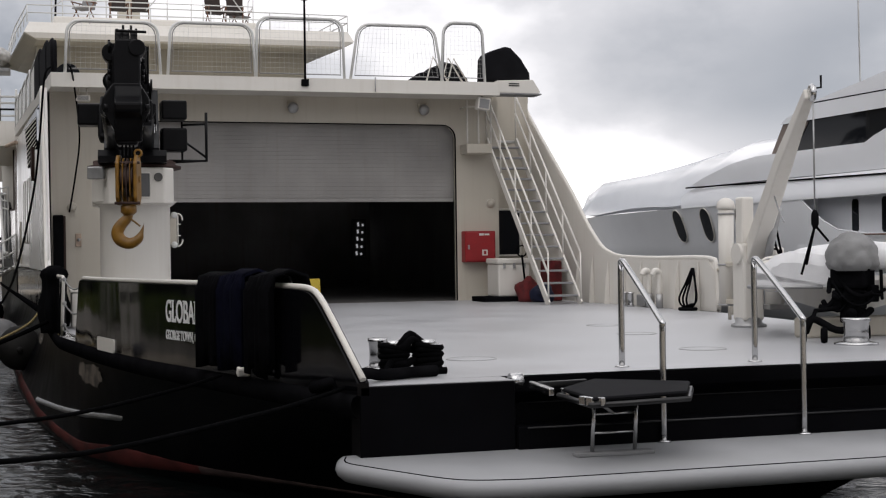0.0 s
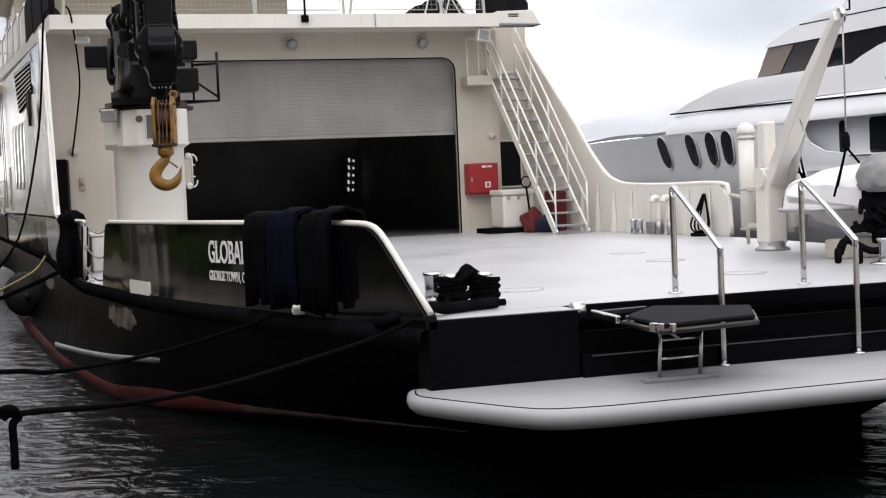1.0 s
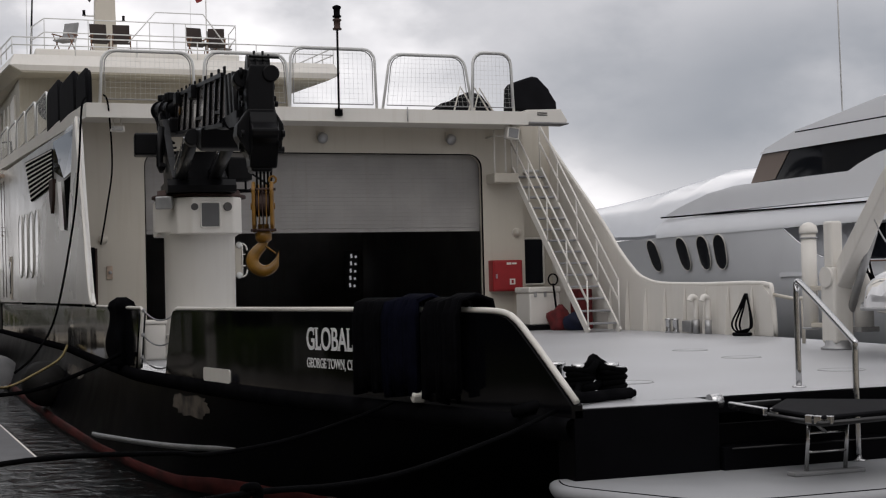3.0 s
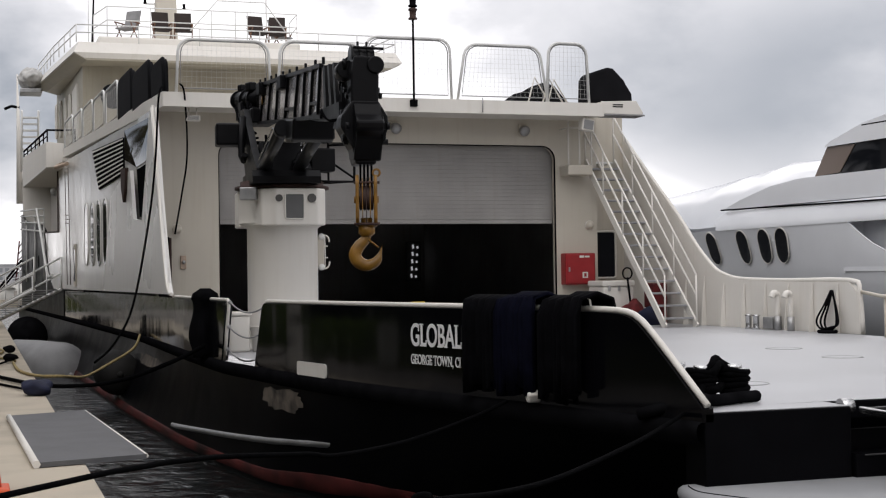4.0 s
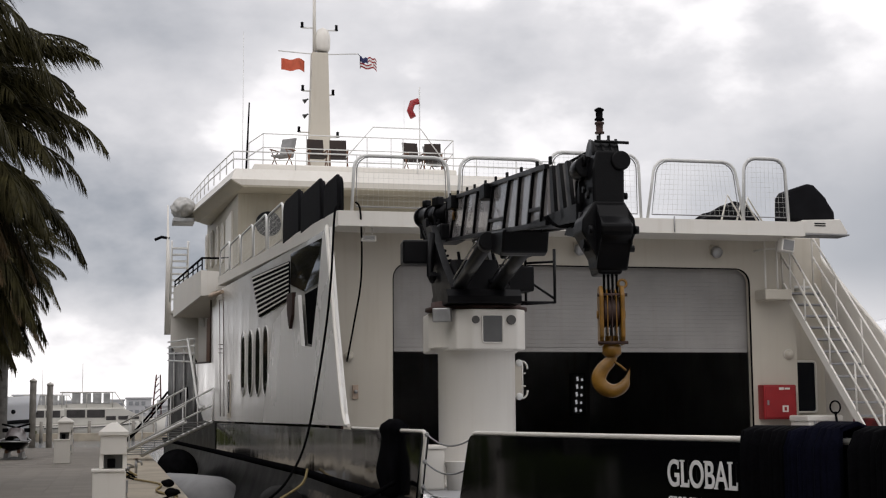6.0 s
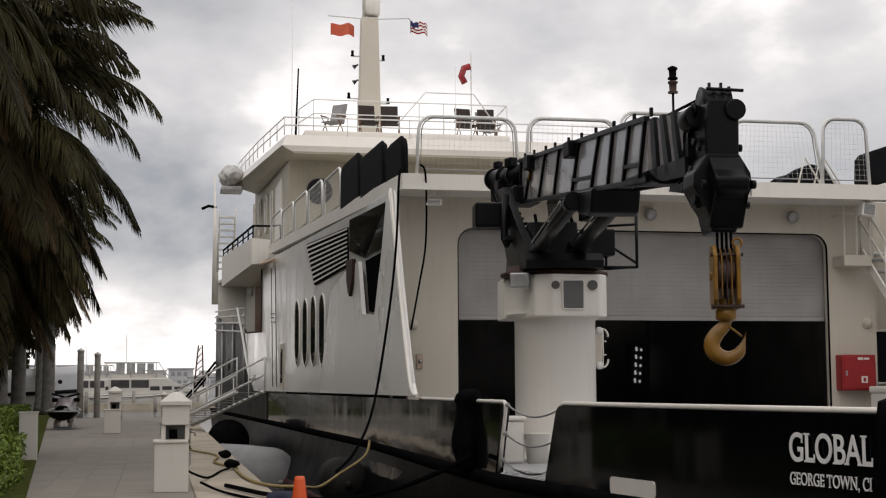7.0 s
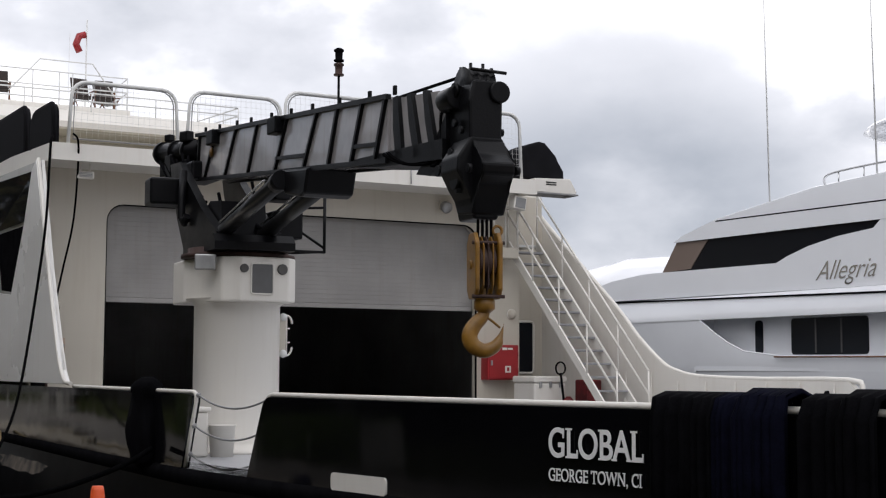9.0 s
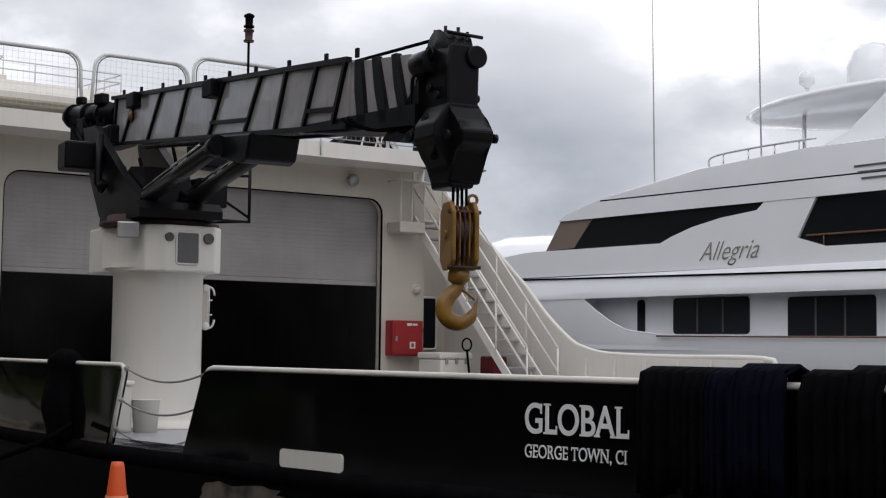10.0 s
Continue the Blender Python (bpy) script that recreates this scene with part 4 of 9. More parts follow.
part("latch", box(B(), FX - 0.245, FX - 0.21, -0.275, -0.25, 1.05, 1.14, 0.006), GALV, dr)
for z in (0.95, 1.26):
    part("hinge", cyl(B(), (FX + 0.335, -0.25, z - 0.04), (FX + 0.335, -0.25, z + 0.04), 0.012, seg=8), RED, dr)

# ---- stairs to the upper deck ----
stair = thing("deck_stair", (0.62, -1.6, 0), "steep white open-tread metal stair to the upper deck", "stairs")
S0, S1 = Vector((0.2, -3.43, 0.0)), Vector((0.2, 0.0, 3.3))
sd_ = (S1 - S0)
for x in (0.2, 0.84):
    bm = B()
    w = Vector((0, sd_.z, -sd_.y)).normalized() * 0.075
    a, b = Vector((x, S0.y, S0.z)), Vector((x, S1.y, S1.z))
    prism(bm, [a - w, a + w, b + w, b - w], (0.035, 0, 0))
    part("stringer", bm, WHITE, stair)
    for hgt in (0.57, 0.96):
        o = Vector((0.015, 0, hgt))
        end = a.lerp(b, 1.0)
        part("handrail", tube(B(), [a + o, end + o], 0.021, 8), WHITE, stair, "white tubular handrail")
    for t in (0.0, 0.25, 0.5, 0.75, 1.0):
        p = a.lerp(b, t) + Vector((0.015, 0, 0))
        part("baluster", cyl(B(), p, p + Vector((0, 0, 0.96)), 0.016, seg=8), WHITE, stair)
for k in range(14):
    t = (k + 0.7) / 14.4
    p = S0.lerp(S1, t)
    bm = B()
    box(bm, 0.235, 0.84, p.y - 0.09, p.y + 0.13, p.z - 0.018, p.z + 0.018, 0.006)
    part("tread", bm, FENDER, stair)
part("landing", box(B(), 0.2, 0.87, 0.02, 0.60, 3.26, 3.31, 0.008), ALU, stair)
# small landing cage beside it
lc = thing("landing_cage", (-0.05, -0.3, 3.0), "small white railed landing beside the stair head", "platform")
part("floor", box(B(), -0.36, 0.18, -0.45, 0.0, 3.0, 3.2, 0.02), CREAM, lc)
for x, y in ((-0.34, -0.43), (0.16, -0.43), (-0.1, -0.43)):
    part("post", cyl(B(), (x, y, 3.2), (x, y, 4.08), 0.018, seg=8), WHITE, lc)
part("rail", tube(B(), [(-0.34, 0, 3.95), (-0.34, -0.43, 3.95), (0.16, -0.43, 3.95), (0.16, 0, 3.95)], 0.018), WHITE, lc)
# floodlight box and covered gear at the upper corner
fl = thing("floodlight", (0.5, -1.0, 4.2), "white boxed floodlight at the upper deck corner", "light")
LX_ = -0.20
m3 = Matrix.Rotation(radians(8), 3, "Y")
bm = B()
prism(bm, [(x, -1.18, z) for x, z in ((0.06, 4.16), (0.94, 4.15), (0.97, 4.19), (0.82, 4.43), (0.06, 4.40))], (0, 0.4, 0))
bmesh.ops.bevel(bm, geom=bm.edges[:], offset=0.012, segments=2, profile=0.5, affect="EDGES")
flh = part("housing", bm, WHITE, fl)
part("lower_lip", box(B(), 0.10, 0.99, -1.20, -0.76, 4.125, 4.155, 0.008), CLOTHG, fl, "grey lower lip")
for z in (4.29, 4.33):
    part("slot", box(B(), 0.30, 0.52, -1.186, -1.176, z, z + 0.022), RUBBER, flh, "dark ventilation slot")
part("lamp_body", obox(B(), (LX_, -1.02, 3.94), (0.13, 0.1, 0.12), m3, 0.02), WHITE, fl)
part("lamp_glass", obox(B(), (LX_, -1.125, 3.94), (0.10, 0.008, 0.09), m3, 0.004), CLOTHG, fl)
part("lamp_stem", cyl(B(), (LX_, -1.0, 4.03), (LX_, -1.0, 4.12), 0.03, seg=8), WHITE, fl)
bm = B()
o = [(-0.14, 4.42), (-0.12, 4.90), (-0.04, 5.0), (0.32, 5.12), (0.44, 5.10), (0.66, 4.86), (0.84, 4.60), (0.85, 4.42)]
prism(bm, [(x, -0.95, z) for x, z in o], (0, 0.5, 0))
bmesh.ops.bevel(bm, geom=bm.edges[:], offset=0.05, segments=2, profile=0.6, affect="EDGES")
solo("covered_winch", bm, COVER, "gear under a black canvas cover on the upper deck", "covered gear")
bm = B()
o = [(-1.5, 4.4), (-1.45, 4.5), (-0.95, 4.72), (-0.62, 4.95), (-0.35, 4.9), (-0.1, 4.6), (-0.08, 4.4)]
prism(bm, [(x, 0.2, z) for x, z in o], (0, 0.7, 0))
bmesh.ops.bevel(bm, geom=bm.edges[:], offset=0.07, segments=2, profile=0.6, affect="EDGES")
solo("covered_tender_gear", bm, COVER, "low gear under a black canvas cover behind the guards", "covered gear")
for k, (x0, x1) in enumerate(((-1.2, -0.7), (-0.85, -0.35), (-0.7, -0.2))):
    bm = B()
    tube(bm, [(x0, -0.4 + 0.1 * k, 4.38), (x0 + 0.16, -0.4 + 0.1 * k, 4.95), (x1, -0.4 + 0.1 * k, 4.40)], 0.02, 6)
    solo("boat_chock", bm, WHITE, "white tubular boat chock on the upper deck", "chock", "boat chocks")


# ---- mesh guard frames along the upper deck edge ----
NET = material("white_netting", (0.62, 0.62, 0.60), 0.7, vary=0.05, bump=0.0)


def guard(name, a, b, z0, z1, lean, net_step, label, grp, mat=ALU, solid=None):
    """A rounded tubular frame between two feet a and b, filled with netting."""
    a, b = Vector(a), Vector(b)
    t = thing(name, (a + b) / 2 + Vector((0, 0, 0)), label, "railing", grp)
    d = (b - a)
    L = d.length
    d.normalize()

    def P(u, z):
        s = (z - z0) / (z1 - z0)
        uu = lean * s + (L - 2 * lean * s) * u
        return Vector((a.x, a.y, 0)) + d * uu + Vector((0, 0, z))
    r = 0.22
    pts = [P(0, z0), P(0, z1 - r)]
    for k in range(1, 5):
        an = radians(180 - 90 * k / 4)
        pts.append(P((r + r * math.cos(an)) / (L - 2 * lean), z1 - r + r * math.sin(an)))
    for k in range(0, 4):
        an = radians(90 - 90 * k / 4)
        pts.append(P(1 - (r - r * math.cos(an)) / (L - 2 * lean), z1 - r + r * math.sin(an)))
    pts += [P(1, z1 - r), P(1, z0)]
    part("tube_frame", tube(B(), pts, 0.028, 8), mat, t)
    inner = [p + (P(0.5, (z0 + z1) / 2) - p) * 0.06 for p in pts]
    part("inner_tube", tube(B(), [P(0.04, z0 + 0.08)] + inner[1:-1] + [P(0.96, z0 + 0.08)], 0.011, 6, closed=True), COVER if solid else CLOTHG, t)
    if solid:
        bm = B()
        off = Vector((d.y, -d.x, 0)) * 0.03
        mid_ = P(0.5, (z0 + z1) / 2)
        prism(bm, [mid_ + (p - mid_) * 0.98 - off * 1.6 for p in pts], Vector((0.12, 0.0, 0.0)))
        bmesh.ops.bevel(bm, geom=bm.edges[:], offset=0.03, segments=2, profile=0.6, affect="EDGES")
        part("cover", bm, solid, t, "black canvas cover")
    else:
        bm = B()
        n = int(L / net_step)
        for k in range(1, n):
            u = k / n
            cyl(bm, P(u, z0 + 0.08), P(u, z1 - 0.05), 0.0021, seg=3, caps=False)
        m = int((z1 - z0) / net_step)
        for k in range(1, m):
            z = z0 + (z1 - z0) * k / m
            cyl(bm, P(0.05, z), P(0.95, z), 0.0021, seg=3, caps=False)
        tagged(part("netting", bm, NET, t, "thin white netting"), kind="stuff")
    return t


G1 = "guard frames on the aft edge of the upper deck"
for x0, x1, z1, ln in ((-8.25, -6.53, 5.33, 0.05), (-6.40, -4.76, 5.36, 0.06), (-4.75, -3.04, 5.51, 0.03), (-2.92, -1.06, 5.44, 0.17), (-1.08, -0.18, 5.53, 0.05)):
    guard("guard_frame", (x0, -1.12, 4.36), (x1, -1.12, 4.36), 4.36, z1, ln, 0.09, "white tubular guard frame with netting on the deck edge", G1)
G2 = "guard frames along the port upper deck"
for ya, yb, h0, h1, sol in ((-1.9, 0.2, 4.36, 5.0, COVER), (0.5, 2.7, 4.42, 5.2, COVER), (2.9, 5.0, 4.5, 5.38, COVER), (5.2, 7.5, 4.58, 5.45, None), (7.7, 10.0, 4.68, 5.55, None), (10.1, 12.5, 4.76, 5.62, None), (12.6, 15.0, 4.86, 5.68, None), (15.1, 17.6, 4.94, 5.8, None)):
    ya = max(ya, -1.15)
    lab = "guard frame with a black canvas cover on the deck edge" if sol else "white tubular guard frame with netting on the deck edge"
    guard("guard_frame", (-8.45 - 0.036 * (ya + 1.2), ya, h0), (-8.45 - 0.036 * (yb + 1.2), yb, h0), h0, h1, 0.03, 0.12, lab, G2, mat=COVER if sol else ALU, solid=sol)

# beacon on its pole
bc = thing("beacon_pole", (-3.83, -1.25, 4.3), "dark stacked navigation light on a thin pole", "beacon")
part("pole", cyl(B(), (-3.83, -1.24, 4.2), (-3.83, -1.24, 5.85), 0.022, seg=8), RUBBER, bc)
part("bracket", box(B(), -3.9, -3.76, -1.26, -1.15, 4.2, 4.33, 0.01), RUBBER, bc)
for k in range(2):
    z = 5.84 + 0.24 * k
    part("lantern", lathe(B(), [(0.085, 0), (0.085, 0.03), (0.06, 0.04), (0.065, 0.16), (0.085, 0.17), (0.085, 0.2), (0.03, 0.23), (0, 0.23)], (-3.83, -1.24, z), 14), RUBBER if k else RUSTD, bc)
part("foot_peg", cyl(B(), (-2.45, -1.22, 4.12), (-2.45, -1.22, 4.4), 0.012, seg=6), GALV, thing("deck_peg", (-2.45, -1.22, 4.1), "short grey metal peg on the deck edge", "peg"))

# ---- bridge roof: rails, chairs, mast ----
rr = thing("bridge_rail", (XC, 18, 8.3), "white tubular railing round the bridge roof", "railing")
zr = lambda y: br_z(y) + 0.52
ring = [(-9.35, 31, 0), (-9.1, 24, 0), (-8.75, 17.7, 0), (-5, 17.6, 0), (-1.2, 17.6, 0), (1.4, 17.7, 0), (1.5, 30, 0)]
for h in (0.28, 0.52):
    part("rail", tube(B(), [(x, y, zr(y) + h) for x, y, _ in ring], 0.022, 6), ALU, rr)
for i in range(len(ring) - 1):
    a, b = Vector(ring[i]), Vector(ring[i + 1])
    n = max(2, int((b - a).length / 1.3))
    for k in range(n):
        p = a.lerp(b, k / n)
        part("post", cyl(B(), (p.x, p.y, zr(p.y) - 0.02), (p.x, p.y, zr(p.y) + 0.52), 0.018, seg=6), ALU, rr)
up = thing("upper_rail", (-4, 20, 9.0), "white tubular railing of the sun deck", "railing")
UZ = 8.95
bm = B()
box(bm, -7.9, -1.2, 20.2, 27, 8.35, UZ, 0.05)
part("sun_deck", bm, WHITE, ship, "raised white sun deck on the bridge roof")
ur = [(-7.9, 22, 0), (-7.6, 20.3, 0), (-6.2, 20.3, 0), (-4.2, 20.3, 0), (-3.4, 20.3, 0.45), (-3.0, 20.3, 0.0), (-1.3, 20.3, 0), (-1.2, 22, 0)]
for h in (0.55, 1.0):
    part("rail", tube(B(), [(x, y, UZ + h + (0.0 if e == 0 else e)) for x, y, e in ur if e == 0], 0.02, 6), ALU, up)
part("arch", tube(B(), [(-4.9, 20.3, UZ + 0.3), (-4.0, 20.3, UZ + 1.35), (-2.4, 20.3, UZ + 1.35), (-1.7, 20.3, UZ + 0.4)], 0.022, 6), ALU, up)
for x, y, e in ur:
    part("post", cyl(B(), (x, y, UZ - 0.02), (x, y, UZ + 1.0), 0.018, seg=6), ALU, up)


def deck_chair(x, y, yaw, seat=WOOD, lab="brown sling deck chair on the sun deck"):
    c = thing("deck_chair", (0, 0, 0), lab, "chair", "sun deck chairs")
    part("seat", box(B(), -0.28, 0.28, -0.25, 0.27, 0.38, 0.43, 0.015), seat, c)
    part("backrest", obox(B(), (0, -0.33, 0.72), (0.28, 0.02, 0.36), Matrix.Rotation(radians(16), 3, "X"), 0.012), seat, c)
    for sx in (-0.29, 0.29):
        part("armrest", box(B(), sx - 0.03, sx + 0.03, -0.33, 0.28, 0.60, 0.635, 0.01), WOOD, c)
        part("leg", cyl(B(), (sx, -0.25, 0.0), (sx, 0.24, 0.62), 0.02, seg=6), WOOD, c)
        part("leg", cyl(B(), (sx, 0.26, 0.0), (sx, -0.2, 0.62), 0.02, seg=6), WOOD, c)
    c.matrix_basis = pose(x, y, UZ, 0, 0, yaw)
    for ch in c.children:
        ch.matrix_parent_inverse = Matrix.Identity(4)
    return c


DSL = material("dark_sling", (0.035, 0.022, 0.018), 0.8, vary=0.2, bump=0.1)
c0 = deck_chair(-5.75, 20.9, 180 + 5, DSL)
for x, y, w in ((-5.05, 20.9, 175), (-2.5, 20.9, 190), (-1.85, 20.9, 170)):
    copy_thing(c0, pose(x, y, UZ, 0, 0, w))
c1 = deck_chair(-6.9, 21.0, 140, CLOTHG, "grey sling deck chair on the sun deck")
copy_thing(c1, pose(-1.55, 21.6, UZ, 0, 0, 215))

mast = thing("mast", (-5.12, 25, 9.0), "cream tapered signal mast with a white radome", "mast")
bm = B()
prof = [(0.42, 8.6), (0.36, 11.0), (0.29, 13.9)]
for (wa, za), (wb, zb) in zip(prof, prof[1:]):
    lo = [(-5.12 + sx * wa, 25 + sy * wa * 0.8, za) for sx, sy in ((-1, -1), (1, -1), (1, 1), (-1, 1))]
    hi = [(-5.12 + sx * wb, 25 + sy * wb * 0.8, zb) for sx, sy in ((-1, -1), (1, -1), (1, 1), (-1, 1))]
    grid(bm, [lo, hi], smooth=False, closed=True)
part("column", bm, CREAM, mast)
part("radome", lathe(B(), [(0.2, 0), (0.27, 0.1), (0.28, 0.55), (0.2, 0.8), (0.0, 0.92)], (-5.0, 25, 13.98), 18), WHITE, mast)
part("topmast", cyl(B(), (-5.3, 25, 13.9), (-5.32, 25, 17.5), 0.07, 0.05, seg=10), WHITE, mast)
part("yard", tube(B(), [(-6.6, 25, 13.95), (-5.1, 25, 13.88), (-3.7, 25, 13.98)], 0.022, 6), ALU, mast)
for x, z in ((-5.75, 14.95), (-4.5, 14.9), (-5.72, 12.62), (-4.62, 12.5), (-5.85, 11.1), (-4.45, 10.95)):
    sx = 1 if x > -5.1 else -1
    lb = part("light_bracket", tube(B(), [(-5.12 + sx * 0.25, 25, z - 0.1), (x, 25, z - 0.1)], 0.03, 6), ALU, mast)
    part("nav_light", lathe(B(), [(0.065, 0), (0.065, 0.04), (0.05, 0.05), (0.05, 0.17), (0.065, 0.19), (0, 0.22)], (x, 25, z - 0.1), 10), RUBBER, lb, "small dark navigation light")
for z in (12.1, 11.55):
    part("loudhailer", lathe(B(), [(0.09, 0), (0.03, 0.14), (0.03, 0.2), (0, 0.2)], (-5.7, 24.9, z), 12, (0.8, 0, 0.5)), CYLB, mast)


def flag(name, a, w, h, mats, lab, tilt=0.0):
    f = thing(name, a, lab, "flag")
    for band, (z0, z1, x0, x1, mt) in enumerate(mats):
        bm = B()
        n = 8
        rowsv = []
        for z in (z0, z1):
            rowsv.append([(a[0] + w * (x0 + (x1 - x0) * k / n), a[1] + 0.12 * math.sin((x0 + (x1 - x0) * k / n) * 7) - band * 0.004, a[2] - h * z - tilt * (x0 + (x1 - x0) * k / n) + 0.03 * math.sin(k * 1.3)) for k in range(n + 1)])
        grid(bm, rowsv)
        part("cloth", bm, mt, f)
    return f


flag("courtesy_flag", (-6.5, 25, 13.68), 0.85, 0.42, [(0, 1, 0, 1, FLAGO)], "faded orange ensign flying from the yard", 0.02)
sf = flag("striped_flag", (-3.62, 25, 13.9), 0.62, 0.42, [(0, 0.5, 0, 0.45, FLAGN)] + [(k / 7, (k + 1) / 7, 0.45 if k < 3.5 else 0, 1, RED if k % 2 == 0 else LETTER) for k in range(7)], "striped flag with a dark corner flying from the yard", 0.1)
part("halyard", tube(B(), [(-3.7, 25, 13.98), (-3.63, 25, 13.9), (-3.62, 25, 13.44)], 0.012, 5), ROPE, sf)
ws = thing("windsock", (-1.42, 25, 9), "red windsock hanging from a thin pole", "windsock")
part("pole", cyl(B(), (-1.42, 25, 8.9), (-1.42, 25, 12.85), 0.025, seg=6), ALU, ws)
part("sock", tube(B(), [(-1.46, 25, 12.32), (-1.68, 25, 12.25), (-1.78, 25, 11.95), (-1.66, 24.98, 11.7)], 0.12, 10), RED, ws)
for x, y, z0, z1, r in ((-7.85, 25, 8.6, 14.6, 0.012), (-7.75, 25, 8.6, 12.0, 0.04), (-2.0, 25, 8.6, 12.3, 0.008)):
    solo("whip_antenna", cyl(B(), (x, y, z0), (x + (0.12 if r > 0.02 else 0.0), y, z1), r * 1.3, r * 0.7, seg=6), RUBBER if r > 0.02 else ALU, "thin whip antenna on the bridge roof", "antenna", "antennas")

# bridge side: round and upright windows
for x in (-7.5,):
    bm = B()
    o = rounded(0.8, 0.8, 0.39, 6)
    prism(bm, [(x + a, 19.48, 6.9 + b) for a, b in o], (0, -0.02, 0))
    part("round_window", bm, GLASS, bridge, "round dark window")
for y, w in ((34.0 - 0.3, 0.9), (30.6, 0.9), (27.7, 0.8), (25.2, 0.8)):
    bm = B()
    o = rounded(w, 1.35, 0.3, 4)
    xw = -8.45 - 0.05 * (y - 19.5) / 14.5
    prism(bm, [(xw - 0.01, y + a, 6.95 + 0.075 * (y - 25) + b) for a, b in o], (-0.02, 0, 0))
    sw_ = part("side_window", bm, GLASS, bridge, "upright rounded dark window")
    part("window_frame", tube(B(), [(xw - 0.03, y + a, 6.95 + 0.075 * (y - 25) + b) for a, b in o], 0.05, 5, closed=True), WHITE, sw_)
part("door_panel", box(B(), -8.53, -8.44, 21.3, 23.6, 5.3, 7.55, 0.02), WHITE, bridge, "white sliding wing door")
# life raft canister at the bridge wing
lr = thing("life_raft", (-9.75, 29, 8.3), "life raft wrapped in pale canvas on the bridge wing", "life raft")
bm = B()
bmesh.ops.create_icosphere(bm, subdivisions=4, radius=1.0)
for v in bm.verts:
    k_ = 1 + 0.14 * noise.noise(v.co * 3.0) + 0.06 * noise.noise(v.co * 8.0)
    v.co = Vector((-9.7 + v.co.x * 0.46 * k_, 29.3 + v.co.y * 0.95 * k_, 8.72 + v.co.z * 0.42 * k_))
for f in bm.faces:
    f.smooth = True
part("canister", bm, PALEC, lr, "crumpled pale canvas wrapping")
part("cradle", box(B(), -10.1, -9.3, 28.7, 29.9, 8.15, 8.32, 0.03), GALV, lr)
# forward stair flights on the wings
ws2 = thing("wing_stair", (-9.4, 38, 6), "white open-tread stair on the forward wing", "stairs")
for k in range(9):
    part("tread", box(B(), -9.75, -9.15, 38.4 - 0.12 * k, 38.75 - 0.12 * k, 6.0 + 0.27 * k, 6.06 + 0.27 * k), ALU, ws2)
for x in (-9.8, -9.1):
    part("stringer", tube(B(), [(x, 38.6, 5.9), (x, 37.5, 8.5)], 0.05, 6), ALU, ws2)
wr = thing("wing_rail", (-9.4, 24, 5.6), "dark-capped tubular rail on the wing bulwark", "railing")
wro = lambda y, z: Vector((side_x(y) - WO + 0.04, y, z))
part("rail", tube(B(), [wro(29.7, wz1(29.7) + 0.25), wro(18.5, wz1(18.5) + 0.37), (-9.1, 18.5, wz1(18.5) + 0.37), (-8.8, 18.2, wz1(18.5) + 0.37), (-8.78, 18.15, 4.75)], 0.035, 6), RUBBER, wr)
part("rail", tube(B(), [wro(29.7, wz1(29.7) + 0.1), wro(18.5, wz1(18.5) + 0.18)], 0.02, 6), RUBBER, wr)
for y in (18.5, 20, 21.7, 23.6, 25.6, 27.6, 29.6):
    part("post", cyl(B(), wro(y, wz1(y) - 0.06), wro(y, wz1(y) + 0.35 - 0.01 * (y - 18.5)), 0.025, seg=6), RUBBER, wr)

# staff with a short crosspiece at the shoulder of the bow
bs = thing("bow_staff", (-9.86, FE, 4.5), "white tapered staff with a dark crosspiece at the bow", "staff")
part("pole", cyl(B(), (-9.86, FE + 0.1, 4.5), (-9.94, FE + 0.1, 10.3), 0.17, 0.03, seg=10), WHITE, bs)
part("crosspiece", tube(B(), [(-10.5, FE + 0.1, 8.72), (-10.2, FE + 0.1, 8.86), (-9.85, FE + 0.1, 8.8)], 0.07, 6), RUBBER, bs)

# cables hanging from the upper deck corner
bm = B()
tube(bm, spline([(-8.5, -1.2, 4.45), (-8.62, -1.6, 4.2), (-8.72, -1.9, 3.11), (-8.85, -2.0, 2.07), (-9.2, -2.67, 0.61), (-9.6, -3.57, 0.0), (-9.95, -4.2, -0.25)], 5), 0.02, 7)
solo("power_cable", bm, ROPE, "black shore cable hanging from the upper deck", "cable", "hanging cables")
bm = B()
tube(bm, spline([(-8.72, 0.9, -0.04), (-8.95, -0.1, -0.25), (-9.45, -0.9, -0.47), (-9.95, -2.3, -0.58), (-10.3, -3.5, -0.50), (-10.45, -3.9, -0.46), (-10.75, -3.5, -0.47), (-11.0, -2.0, -0.47), (-11.05, 0.6, -0.47)], 6), 0.024, 7)
solo("yellow_cable", bm, ROPEY, "yellow line led from the hull side onto the quay", "cable", "hanging cables")
bm = B()
tube(bm, spline([(-8.2, -1.23, 4.5), (-8.12, -1.25, 4.3), (-7.98, -0.5, 3.31), (-8.05, -0.2, 2.56), (-8.17, -0.12, 1.85)], 5), 0.017, 7)
solo("hanging_cable", bm, ROPE, "black cable hanging down the aft wall", "cable", "hanging cables")

